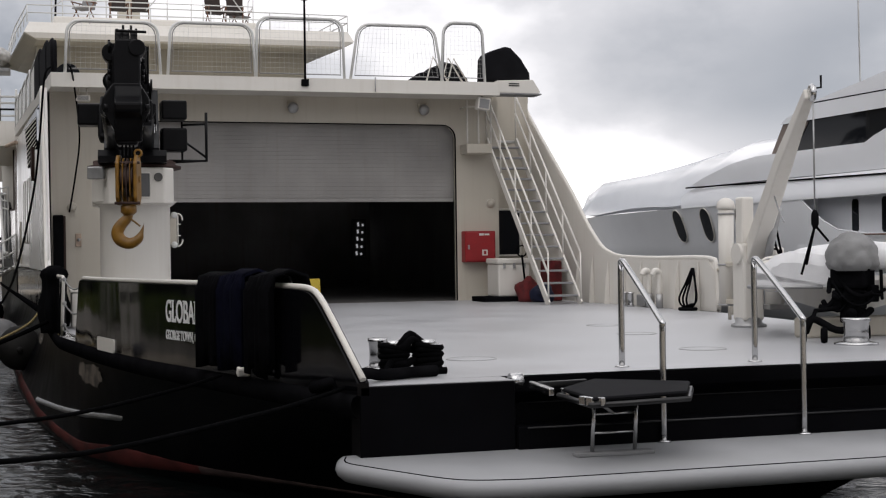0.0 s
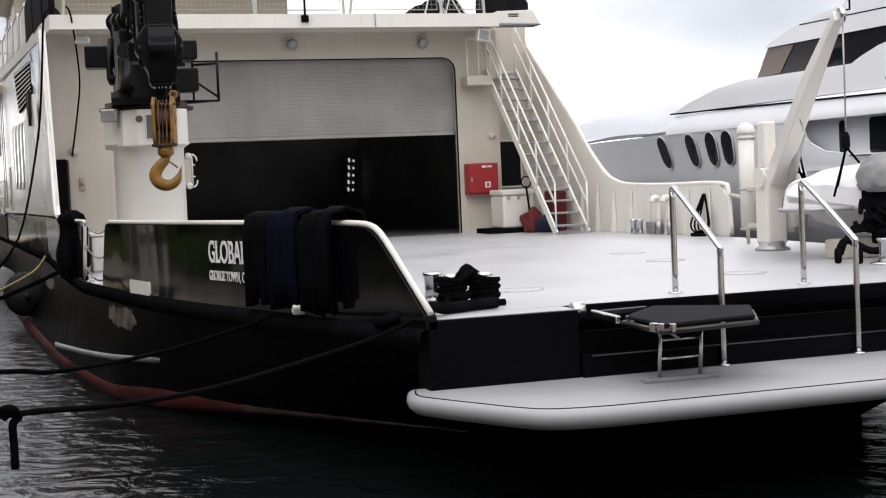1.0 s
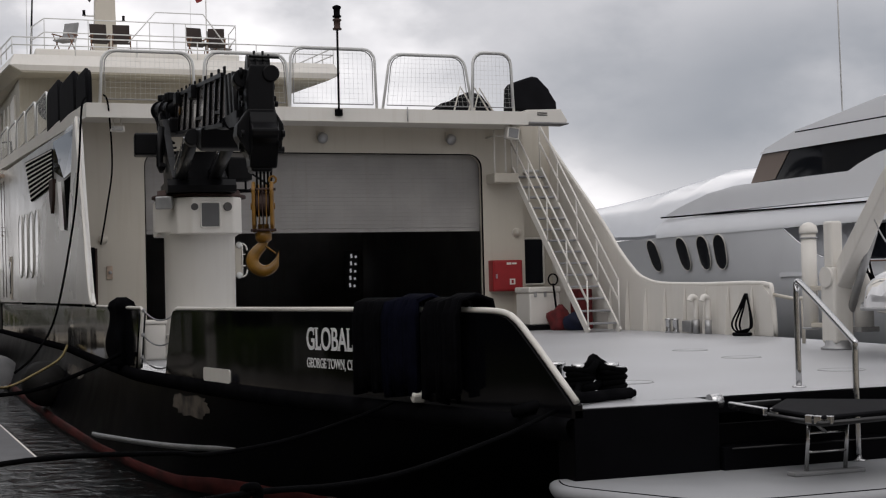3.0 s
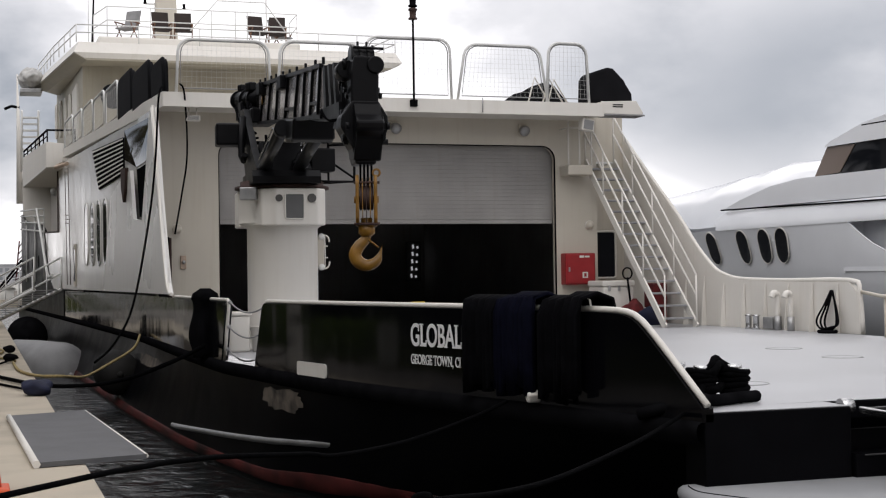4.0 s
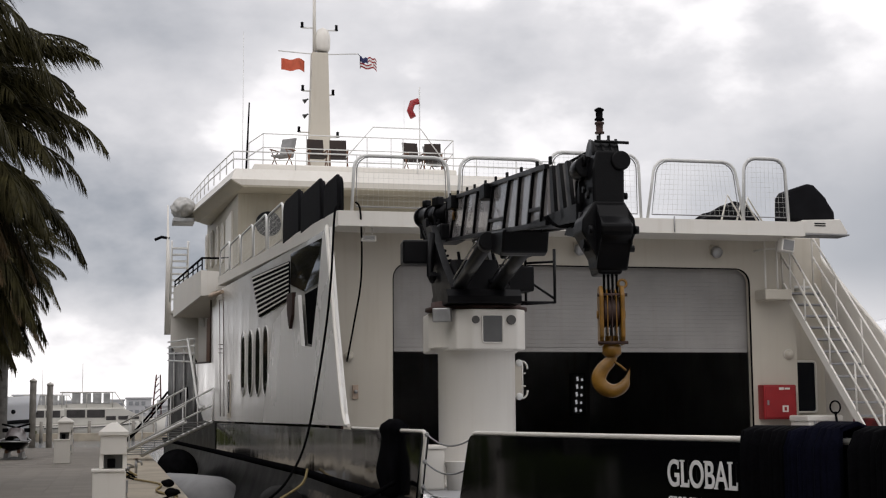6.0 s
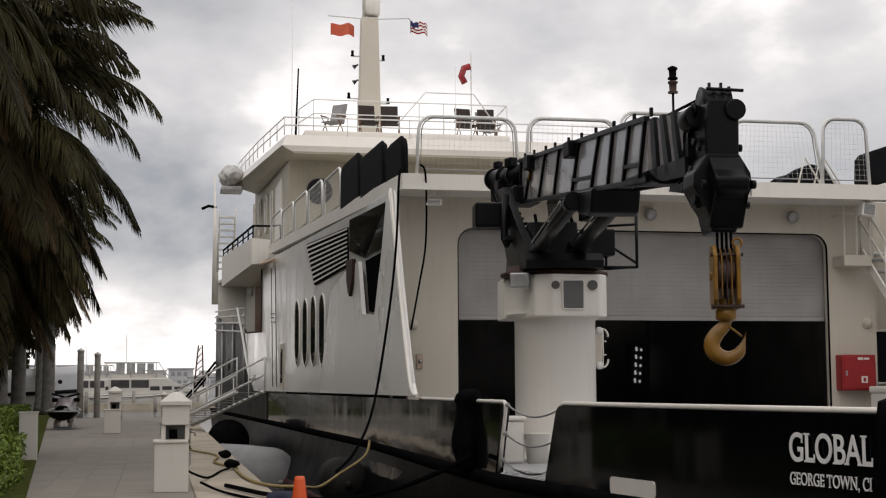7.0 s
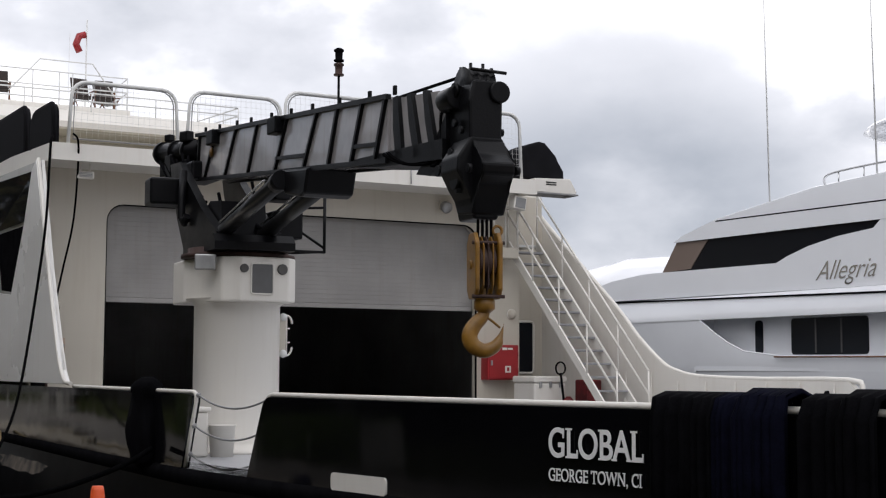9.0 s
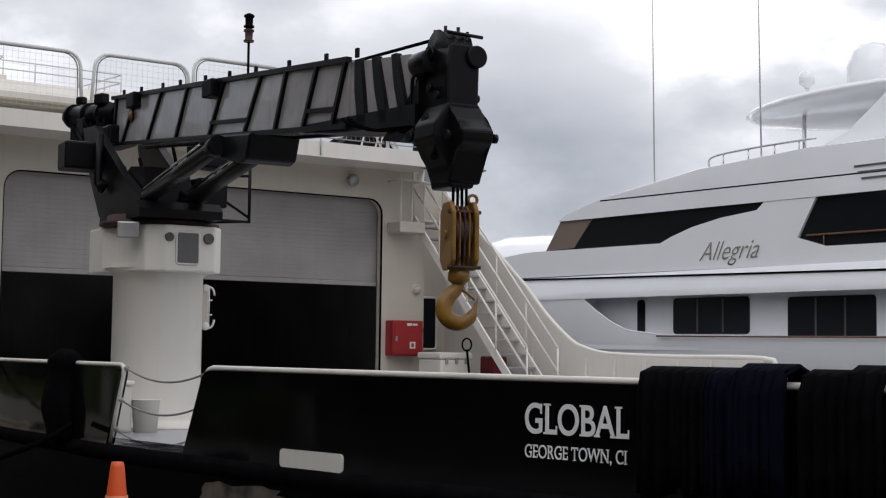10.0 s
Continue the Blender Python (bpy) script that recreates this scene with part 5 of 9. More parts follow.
# ---- crane ----
crane = thing("deck_crane", (-7.46, -6.35, 0), "black telescopic deck crane on a white pedestal", "crane")
CX, CY = -7.44, -6.35
col = part("pedestal", lathe(B(), [(0.72, 0.0), (0.72, 0.03), (0.53, 0.05), (0.51, 0.12), (0.51, 1.72), (0.62, 1.80)], (CX, CY, 0), 36), WHITE, crane, "white cylindrical pedestal")
bm = B()
o8 = [(-8.05, -6.15), (-7.86, -6.95), (-7.66, -7.08), (-7.08, -7.08), (-6.93, -6.92), (-6.93, -5.8), (-7.1, -5.6), (-8.0, -5.6)]
prism(bm, [(x, y, 1.75) for x, y in o8], (0, 0, 0.52))
bmesh.ops.bevel(bm, geom=bm.edges[:], offset=0.02, segments=2, profile=0.5, affect="EDGES")
hb = part("head_box", bm, WHITE, crane, "white pedestal head box")
# flat panel; the recess's shade is put into its grey
part("access_window", box(B(), -7.535, -7.29, -7.10, -7.06, 1.85, 2.18, 0.005), RECESS, hb, "flat grey access panel, darkened in colour for its recess")
part("window_rim", tube(B(), [(-7.412 + a, -7.085, 2.015 + b) for a, b in rounded(0.27, 0.355, 0.03, 3)], 0.014, 5, closed=True), WHITE, hb)
for x, r in ((-7.635, 0.05), (-7.165, 0.062)):
    part("port_hole", lathe(B(), [(r, 0), (r, 0.03), (r * 0.8, 0.03), (0, 0.02)], (x, -7.075, 2.13), 16, (0, -1, 0)), DARK, hb)
part("work_lamp", obox(B(), (-8.02, -6.85, 2.2), (0.12, 0.05, 0.09), Matrix.Rotation(radians(-25), 3, "Z"), 0.015), GALV, hb)
part("slew_ring", lathe(B(), [(0.62, 2.27), (0.68, 2.285), (0.68, 2.325), (0.60, 2.34), (0.60, 2.40), (0.0, 2.40)], (CX, CY, 0), 32), RUSTD, crane, "rust-brown slewing ring")
D = Vector((-0.088, -0.996, 0)).normalized()
SR = Vector((-D.y, D.x, 0))
if SR.x < 0:
    SR = -SR


def CP(u, s, z):
    return Vector((CX, CY, 0)) + D * u + SR * s + Vector((0, 0, z))


def uplate(bm, outl, s0, s1):
    prism(bm, [CP(u, s0, z) for u, z in outl], SR * (s1 - s0))


bm = B()
uplate(bm, [(-0.75, 2.335), (0.82, 2.335), (0.82, 2.43), (0.72, 2.52), (-0.7, 2.52)], -0.50, 0.46)
part("turret_base", bm, CRANEB, crane)
for s in (-0.42, 0.26):
    bm = B()
    uplate(bm, [(-1.05, 2.46), (0.6, 2.40), (0.58, 2.56), (-0.2, 2.92), (-0.9, 3.32), (-1.35, 3.62), (-1.9, 3.66), (-1.7, 3.25), (-1.45, 2.9)], s, s + 0.1)
    part("turret_plate", bm, CRANEB, crane)
bm = B()
uplate(bm, [(-0.55, 2.52), (0.4, 2.52), (0.3, 2.95), (-0.2, 3.0), (-0.5, 2.9)], -0.3, 0.24)
part("slew_motor_housing", bm, CRANEB, crane)
# boom
UA, UB = -1.05, 6.45


def zt(u):
    return 3.955 - (u - UA) * 0.1025


def zb(u):
    return zt(u) - 0.58 + max(0, u - 3.0) * 0.012


bm = B()
uplate(bm, [(UA - 0.3, zt(UA - 0.3)), (5.42, zt(5.42)), (5.42, zb(5.42)), (UA - 0.3, zb(UA - 0.3))], -0.19, 0.19)
boom = part("boom", bm, CRANEG, crane, "grey box boom with black ribs")
bm = B()
uplate(bm, [(5.3, zt(5.3) - 0.02), (UB, zt(UB) - 0.03), (UB, zb(UB) + 0.03), (5.3, zb(5.3) + 0.03)], -0.165, 0.165)
part("inner_boom", bm, CRANEG, boom)
for s in (-0.2, 0.2):
    for f in (zt, zb):
        bm = B()
        uplate(bm, [(UA - 0.32, f(UA - 0.32) + 0.02), (5.45, f(5.45) + 0.02), (5.45, f(5.45) - 0.025), (UA - 0.32, f(UA - 0.32) - 0.025)], s - 0.025, s + 0.025)
        part("chord", bm, CRANEB, boom)
    for ut, ub in ((-1.21, -1.31), (-0.41, -0.93), (0.56, 0.05), (1.45, 1.06), (2.56, 2.11), (3.54, 3.1), (4.14, 3.87), (4.81, 4.51), (5.38, 5.12)):
        bm = B()
        uplate(bm, [(ut, zt(ut)), (ut + 0.05, zt(ut)), (ub + 0.05, zb(ub)), (ub, zb(ub))], s - 0.022, s + 0.022)
        part("rib", bm, CRANEB, boom)
    for u0, u1, fr in ((2.2, 3.2, 0.70), (4.6, 5.2, 0.66)):
        bm = B()
        uplate(bm, [(u0, zt(u0) - 0.58 * fr), (u1, zt(u1) - 0.58 * fr), (u1, zt(u1) - 0.58 * fr - 0.035), (u0, zt(u0) - 0.58 * fr - 0.035)], s - 0.02, s + 0.02)
        part("cross_rib", bm, CRANEB, boom)
    for ut, ub, w in ((5.55, 5.66, 0.10), (5.86, 6.06, 0.09), (6.2, 6.4, 0.08)):
        bm = B()
        sg = 0.175 if s > 0 else -0.175
        um = (ut + ub) / 2 - 0.05
        uplate(bm, [(ut, zt(ut) - 0.02), (ut + w, zt(ut) - 0.02), (um + w * 1.5, zb(um) + 0.28), (ub + w, zb(ub)), (ub - 0.04, zb(ub)), (um, zb(um) + 0.28)], sg - 0.025, sg + 0.025)
        part("telescope_guide", bm, CRANEB, boom)
bm = B()
uplate(bm, [(4.5, zb(4.5) + 0.04), (6.6, zb(6.6) + 0.12), (6.6, zb(6.6) - 0.04), (5.2, zb(5.2) - 0.05), (4.5, zb(4.5) - 0.02)], -0.2, 0.2)
part("boom_sole", bm, CRANEB, boom)
for u in (-0.9, -0.2, 0.6, 1.2, 2.0, 2.7, 3.4, 4.2, 5.0, 5.6):
    part("cleat", obox(B(), CP(u, -0.20, zt(u) + 0.04), (0.014, 0.02, 0.04), Matrix.Identity(3), 0.006), CRANEB, boom)
for u in (-0.35, 2.3):
    part("junction_box", obox(B(), CP(u, -0.24, zt(u) - 0.08), (0.06, 0.12, 0.09), Matrix.Identity(3), 0.015), CRANEB, boom)
part("emblem", lathe(B(), [(0.06, 0), (0.07, 0.02), (0.0, 0.03)], CP(-0.55, -0.2, zt(-0.55) - 0.25), 10, -SR), YELLOW, boom, "small worn yellow emblem plate")
# head
def splate_u(outl, u0, u1, bev=0.02):
    """A block whose outline lies across the boom."""
    b = B()
    prism(b, [CP(u0, s_, z) for s_, z in outl], D * (u1 - u0))
    if bev:
        bmesh.ops.bevel(b, geom=b.edges[:], offset=bev, segments=2, profile=0.5, affect="EDGES")
    return b


head = part("boom_head", splate_u([(-0.13, 2.5), (-0.14, 3.0), (-0.10, 3.16), (0.10, 3.16), (0.14, 3.0), (0.13, 2.5)], 6.55, 6.97), CRANEB, crane, "black boom head")
bm = B()
uplate(bm, [(6.56, 2.70), (6.50, 2.62), (6.43, 2.56), (6.43, 2.48), (6.58, 2.40), (6.62, 2.28), (6.70, 2.15), (6.98, 2.13), (7.03, 2.26), (7.06, 2.36), (7.16, 2.42), (7.17, 2.50), (7.06, 2.58), (6.98, 2.70)], -0.12, 0.15)

bmesh.ops.bevel(bm, geom=bm.edges[:], offset=0.02, segments=2, profile=0.5, affect="EDGES")
part("sheave_housing", bm, CRANEB, head)
part("side_flange", splate_u([(-0.13, 2.72), (-0.235, 2.57), (-0.245, 2.46), (-0.17, 2.33), (-0.12, 2.24), (0.12, 2.24), (0.17, 2.33), (0.23, 2.46), (0.22, 2.57), (0.13, 2.72)], 6.66, 6.98, 0.015), CRANEB, head)
for s_ in (-0.19, 0.19):
    for u, z, r in ((6.52, 2.51, 0.045), (6.84, 2.40, 0.075), (7.09, 2.46, 0.035), (6.76, 2.62, 0.035), (6.76, 2.85, 0.03), (6.68, 2.98, 0.03), (6.88, 2.78, 0.03), (6.76, 3.1, 0.06)):
        part("pin_boss", cyl(B(), CP(u, s_ * (0.8 if z > 2.7 else 0.95), z), CP(u, s_ * (0.95 if z > 2.7 else 1.12), z), r, seg=12), CRANEB, head)
for k in range(7):
    s0 = -0.12 + 0.04 * k
    part("control_hose", tube(B(), spline([CP(6.60, s0 * 1.1, 3.10 - 0.02 * k), CP(6.50 - 0.02 * (k % 3), s0 * 1.4, 2.95), CP(6.49, s0 * 1.5 + 0.02, 2.75), CP(6.44 - 0.03 * (k % 2), s0 * 1.5, 2.58), CP(6.2 - 0.1 * (k % 3), s0 * 1.2, 2.60 + 0.02 * k)], 4), 0.013 + 0.004 * (k % 2), 6), RUBBER, head)
for k in range(4):
    sg = -0.2 if k < 2 else 0.2
    part("control_hose", tube(B(), sag(CP(5.35 + 0.1 * k, sg, zb(5.4) + 0.06), CP(6.5, sg * 0.85, 2.62 + 0.06 * k), 0.07 + 0.03 * k, 10), 0.016, 6), RUBBER, head)
for k, (s_, z) in enumerate(((-0.09, 3.24), (-0.03, 3.27), (0.05, 3.26), (0.10, 3.22))):
    part("rope_keeper", cyl(B(), CP(6.7 + 0.05 * k, s_, z - 0.1), CP(6.7 + 0.05 * k, s_, z + 0.06), 0.013, seg=6), CRANEB, head)
part("rope_guide", splate_u([(-0.14, 2.40), (-0.13, 2.26), (-0.10, 2.10), (0.10, 2.10), (0.13, 2.26), (0.14, 2.40)], 6.68, 6.97), CRANEB, head)
for s_, z, r, u0, u1 in ((-0.15, 3.05, 0.095, 6.55, 6.78), (0.105, 3.07, 0.085, 6.78, 7.0)):
    b_ = cyl(B(), CP(u0, s_, z), CP(u1, s_, z), r, seg=20)
    bmesh.ops.bevel(b_, geom=b_.edges[:], offset=0.012, segments=2, profile=0.5, affect="EDGES")
    part("wire_drum", b_, CRANEB, head)
for s_ in (-0.075, 0.0, 0.075):
    part("sheave", lathe(B(), [(0.05, -0.03), (0.16, -0.034), (0.145, 0.0), (0.16, 0.034), (0.05, 0.03)], CP(6.76, s_, 3.13), 22, SR), CRANEB, head)
part("keeper_bar", cyl(B(), CP(6.9, -0.1, 3.25), CP(6.9, 0.20, 3.24), 0.014, seg=8), CRANEB, head)
for z in (2.49, 2.41):
    part("cross_pin", cyl(B(), CP(6.86, -0.20, z), CP(6.86, 0.21, z), 0.018, seg=10), GALV, head)
part("cross_pin", cyl(B(), CP(6.85, -0.2, 2.33), CP(6.85, 0.24, 2.33), 0.03, seg=10), CRANEB, head)
bm = B()
uplate(bm, [(6.0, 2.55), (6.3, 2.5), (6.6, 2.62), (6.6, 2.95), (6.3, 2.72)], -0.17, 0.17)
part("knuckle", bm, CRANEB, head)
bm = B()
tube(bm, [CP(4.9, 0.05, zt(4.9) + 0.03), CP(6.7, 0.05, 3.28)], 0.014, 6)
part("luff_wire", bm, ROPE, crane)
# winch and gear at the rear
wm = part("winch_motor", cyl(B(), CP(-1.3, -0.1, 3.80), CP(-2.55, -0.36, 3.90), 0.14, seg=20), CRANEB, crane)
for f in (0.3, 0.62, 0.97):
    part("flange", cyl(B(), CP(-1.3 - 1.25 * f, -0.1 - 0.26 * f, 3.80 + 0.1 * f), CP(-1.36 - 1.25 * f, -0.11 - 0.26 * f, 3.806 + 0.1 * f), 0.165, seg=20), CRANEB, wm)
part("motor_cap", cyl(B(), CP(-2.55, -0.36, 3.90), CP(-2.75, -0.40, 3.916), 0.09, seg=18), CYLB, wm)
for k, (u, s, z, a, b, c) in enumerate(((-1.75, -0.22, 3.6, 0.2, 0.1, 0.1), (-2.1, -0.3, 3.66, 0.12, 0.12, 0.16), (-2.4, -0.34, 3.68, 0.1, 0.08, 0.12), (-1.6, -0.28, 4.0, 0.09, 0.06, 0.07), (-2.25, -0.36, 4.07, 0.06, 0.05, 0.05))):
    part("valve", obox(B(), CP(u, s, z), (b, a, c), Matrix.Rotation(radians(-5 + 7 * k), 3, "Z"), 0.02), CRANEB, wm)
for k in range(6):
    a_ = CP(-1.4 - 0.2 * k, -0.3 - 0.03 * k, 3.72 + 0.05 * (k % 2))
    b_ = CP(-1.25 + 0.12 * k, -0.34 + 0.02 * k, 3.2 - 0.08 * (k % 3))
    part("hydraulic_hose", tube(B(), sag(a_, b_, 0.10 + 0.05 * (k % 3), 10), 0.018 + 0.004 * (k % 2), 6), RUBBER, crane)
for z0, z1 in ((3.02, 3.30), (2.55, 2.89)):
    part("valve_cabinet", box(B(), -7.05, -6.68, -6.55, -6.15, z0, z1, 0.025), CRANEB, crane, "black valve cabinet")
part("winch_drum", lathe(B(), [(0.19, -0.2), (0.19, -0.17), (0.13, -0.16), (0.13, 0.16), (0.19, 0.17), (0.19, 0.2)], CP(-1.5, 0.08, 3.62), 20, SR), CRANEB, crane)
part("valve_block", obox(B(), CP(-1.4, -0.15, 3.5), (0.2, 0.3, 0.12), Matrix.Identity(3), 0.03), CRANEB, crane)
part("control_cabinet", obox(B(), CP(-1.2, -0.62, 3.2), (0.24, 0.2, 0.17), Matrix.Rotation(radians(-6), 3, "Z"), 0.03), CRANEB, crane, "black control cabinet")
part("hose_hook", tube(B(), [CP(-0.95, -0.46, 3.45), CP(-0.85, -0.5, 3.1), CP(-0.85, -0.5, 2.85), CP(-0.8, -0.48, 2.78), CP(-0.72, -0.46, 2.86)], 0.05, 8), CRANEB, crane)
for s in (-0.3, 0.2):
    bm = B()
    cyl(bm, CP(0.35, s, 2.56), CP(2.7, s, 2.9), 0.085, seg=16)
    cy = part("luffing_cylinder", bm, CYLB, crane, "satin black hydraulic luffing cylinder")
    part("end_collar", cyl(B(), CP(2.55, s, 2.88), CP(2.72, s, 2.905), 0.1, seg=16), CRANEB, cy)
    part("oil_pipe", tube(B(), [CP(0.6, s - 0.09, 2.66), CP(2.4, s - 0.09, 2.93)], 0.012, 6), STEEL, cy)
bm = B()
uplate(bm, [(2.5, zb(2.5) + 0.02), (2.58, 2.84), (2.7, 2.76), (3.22, 2.67), (3.34, 2.70), (3.44, zb(3.44) + 0.02)], -0.26, 0.26)
bmesh.ops.bevel(bm, geom=bm.edges[:], offset=0.025, segments=2, profile=0.5, affect="EDGES")
part("cylinder_bracket", bm, CRANEB, crane)
for a, b in (((0.0, 0.1, 2.95), (0.75, 0.15, 2.62)), ((-0.2, -0.2, 3.1), (0.5, -0.2, 2.6)), ((-0.5, 0.3, 3.3), (0.2, 0.32, 2.6))):
    part("hydraulic_hose", tube(B(), sag(CP(*a), CP(*b), 0.12, 10), 0.022, 6), RUBBER, crane)
part("bright_fitting", cyl(B(), CP(0.05, 0.3, 2.7), CP(-0.1, 0.3, 2.95), 0.03, seg=8), STEEL, crane)
cage = part("ladder_cage", tube(B(), [CP(-0.1, 0.70, 2.40), CP(0.12, 1.05, 2.40), CP(0.12, 1.05, 3.12)], 0.022, 6), CRANEB, crane, "thin black access cage")
for a, b in (((-0.1, 0.70, 2.40), (-0.1, 0.70, 3.0)), ((-0.1, 0.72, 2.72), (0.12, 1.05, 2.45)), ((0.2, 0.5, 2.40), (0.12, 1.05, 2.40)), ((-0.3, 0.5, 2.40), (-0.1, 0.7, 2.40)), ((0.12, 1.05, 2.95), (-0.1, 0.70, 2.95))):
    part("bar", cyl(B(), CP(*a), CP(*b), 0.018, seg=6), CRANEB, cage)
# wires and hook block
hc = CP(6.93, 0.005, 0)
HT = radians(-15)  # the block hangs slightly twisted
hook = part("hook_block", lathe(B(), [(0.11, -0.068), (0.13, -0.055), (0.11, -0.036), (0.13, -0.018), (0.11, 0.0), (0.13, 0.018), (0.11, 0.036), (0.13, 0.055), (0.11, 0.068)], (hc.x, hc.y, 1.78), 24, (1, 0, 0)), RUSTD, crane, "worn yellow crane hook block with rusty sheaves")
for s in (-0.055, -0.018, 0.018, 0.055):
    part("hoist_wire", cyl(B(), (hc.x + s * math.cos(HT), hc.y + s * math.sin(HT), 1.7), (hc.x + s, hc.y, 2.3), 0.011, seg=6), ROPE, crane)
for s in (-0.105, 0.072):
    bm = B()
    out = [(-0.07, 1.50), (-0.135, 1.57), (-0.135, 1.92), (-0.07, 2.0), (0.07, 2.0), (0.135, 1.92), (0.135, 1.57), (0.07, 1.50)]
    prism(bm, [(hc.x + s, hc.y + a, z) for a, z in out], (0.035, 0, 0))
    bmesh.ops.bevel(bm, geom=bm.edges[:], offset=0.012, segments=2, profile=0.5, affect="EDGES")
    part("cheek_plate", bm, YELLOW, hook, "worn yellow cheek plate")
for s in (-0.037, 0.0, 0.037):
    bm = B()
    prism(bm, [(hc.x + s - 0.004, hc.y + a, z) for a, z in ((-0.05, 1.52), (-0.12, 1.6), (-0.12, 1.9), (-0.05, 1.97), (0.05, 1.97), (0.12, 1.9), (0.12, 1.6), (0.05, 1.52))], (0.008, 0, 0))
    part("divider_plate", bm, RUSTD if s == 0 else YELLOW, hook)
part("axle", cyl(B(), (hc.x - 0.12, hc.y, 1.76), (hc.x + 0.12, hc.y, 1.76), 0.035, seg=12), YELLOW, hook)
for z in (1.52, 1.92):
    part("tie_bolt", cyl(B(), (hc.x - 0.12, hc.y - 0.09, z), (hc.x + 0.13, hc.y - 0.09, z), 0.014, seg=8), RUSTD, hook)
part("swivel", lathe(B(), [(0.045, 1.40), (0.08, 1.43), (0.08, 1.49), (0.055, 1.52), (0.055, 1.58)], (hc.x, hc.y, 0), 16), YELLOW, hook)
hk = spline([Vector((a, z, 0)) for a, z in ((0.0, 1.46), (-0.01, 1.38), (-0.075, 1.31), (-0.115, 1.23), (-0.085, 1.155), (0.0, 1.12), (0.085, 1.155), (0.125, 1.23), (0.15, 1.32))], 4)
bm = B()
n = len(hk)
rings = []
for i, p in enumerate(hk):
    q = hk[min(i + 1, n - 1)] - hk[max(i - 1, 0)]
    q.normalize()
    nn = Vector((-q.y, q.x))
    t = i / (n - 1)
    r = 0.036 + 0.027 * math.sin(math.pi * min(1, t * 1.15)) - max(0, t - 0.8) * 0.2
    ring = []
    for k in range(10):
        a = k * math.tau / 10
        ring.append((hc.x + p.x + nn.x * math.cos(a) * r, hc.y + math.sin(a) * r * 0.8, p.y + nn.y * math.cos(a) * r))
    rings.append(ring)
vs = grid(bm, rings, closed=True)
bm.faces.new(vs[0])
bm.faces.new(vs[-1])
part("shackle", tube(B(), [(hc.x + 0.10 + 0.035 * math.cos(k * math.tau / 12), hc.y, 2.02 + 0.035 * math.sin(k * math.tau / 12)) for k in range(12)], 0.012, 6, closed=True), YELLOW, hook)
part("hook", bm, YELLOW, hook, "worn yellow lifting hook")
part("safety_latch", tube(B(), [(hc.x + 0.01, hc.y - 0.02, 1.37), (hc.x + 0.06, hc.y - 0.02, 1.335), (hc.x + 0.115, hc.y - 0.02, 1.29)], 0.010, 6), YELLOW, hook)
twist = Matrix.Translation((hc.x, hc.y, 0)) @ Matrix.Rotation(HT, 4, "Z") @ Matrix.Translation((-hc.x, -hc.y, 0))
for ob in [hook] + list(hook.children):
    ob.data.transform(twist)
# hose rack on the pedestal
vw = thing("hose_rack", (CX + 0.55, CY, 1.4), "white hose rack bolted to the crane pedestal", "hose rack")
rk = lambda r, a0, a1, zc: [(CX + 0.61 + r * math.cos(radians(a0 + (a1 - a0) * k / 8)), CY - 0.05, zc + 1.25 * r * math.sin(radians(a0 + (a1 - a0) * k / 8))) for k in range(9)]
part("bar", cyl(B(), (CX + 0.615, CY - 0.05, 1.16), (CX + 0.615, CY - 0.05, 1.60), 0.012, seg=6), WHITE, vw)
for s_, a0, a1 in ((1, 95, -5), (-1, -95, 5)):
    part("curled_hook", tube(B(), rk(0.075, a0, a1, 1.38 + s_ * 0.15), 0.013, 6), WHITE, vw)
    part("prong", cyl(B(), (CX + 0.60, CY - 0.05, 1.38 + s_ * 0.085), (CX + 0.66, CY - 0.05, 1.38 + s_ * 0.085), 0.010, seg=6), WHITE, vw)
    part("knuckle", lathe(B(), [(0.0, -0.03), (0.045, -0.03), (0.05, 0.0), (0.045, 0.03), (0, 0.03)], (CX + 0.56, CY - 0.08, 1.38 + s_ * 0.22), 12, (0, 1, 0)), ALU, vw)
part("back_plate", box(B(), CX + 0.45, CX + 0.595, CY - 0.09, CY, 1.16, 1.60, 0.015), CREAM, vw)


# ---- aft deck and stern ----
for x in (-4.27, -3.02):
    sr = thing("stern_handrail", (x, -17.1, 0), "polished stainless stern handrail over the steps", "handrail", "stern handrails")
    part("rail", tube(B(), spline([(x, -16.74, 0.0), (x, -16.74, 0.80), (x, -16.76, 0.87), (x, -16.84, 0.86), (x, -17.46, 0.45), (x, -17.52, 0.38), (x, -17.52, 0.2), (x, -17.52, -0.53)], 4), 0.026, 10), STEEL, sr)
    for y, z in ((-16.74, 0.0), (-17.52, -0.53)):
        part("flange", lathe(B(), [(0.06, 0), (0.06, 0.012), (0.03, 0.02)], (x, y, z), 14), STEEL, sr)

# folding gangway table resting on the platform
fg = thing("folded_gangway", (-4.9, -17.9, -0.5), "folded boarding gangway with a dark padded top", "gangway")
bm = B()
prism(bm, [(-5.22, -17.75, -0.075), (-5.28, -18.5, -0.075), (-4.56, -18.52, -0.055), (-4.2, -17.85, -0.055), (-4.75, -17.25, -0.065)], (0, 0, 0.032))
bmesh.ops.bevel(bm, geom=bm.edges[:], offset=0.015, segments=2, profile=0.5, affect="EDGES")
part("padded_top", bm, COVER, fg, "dark padded top")
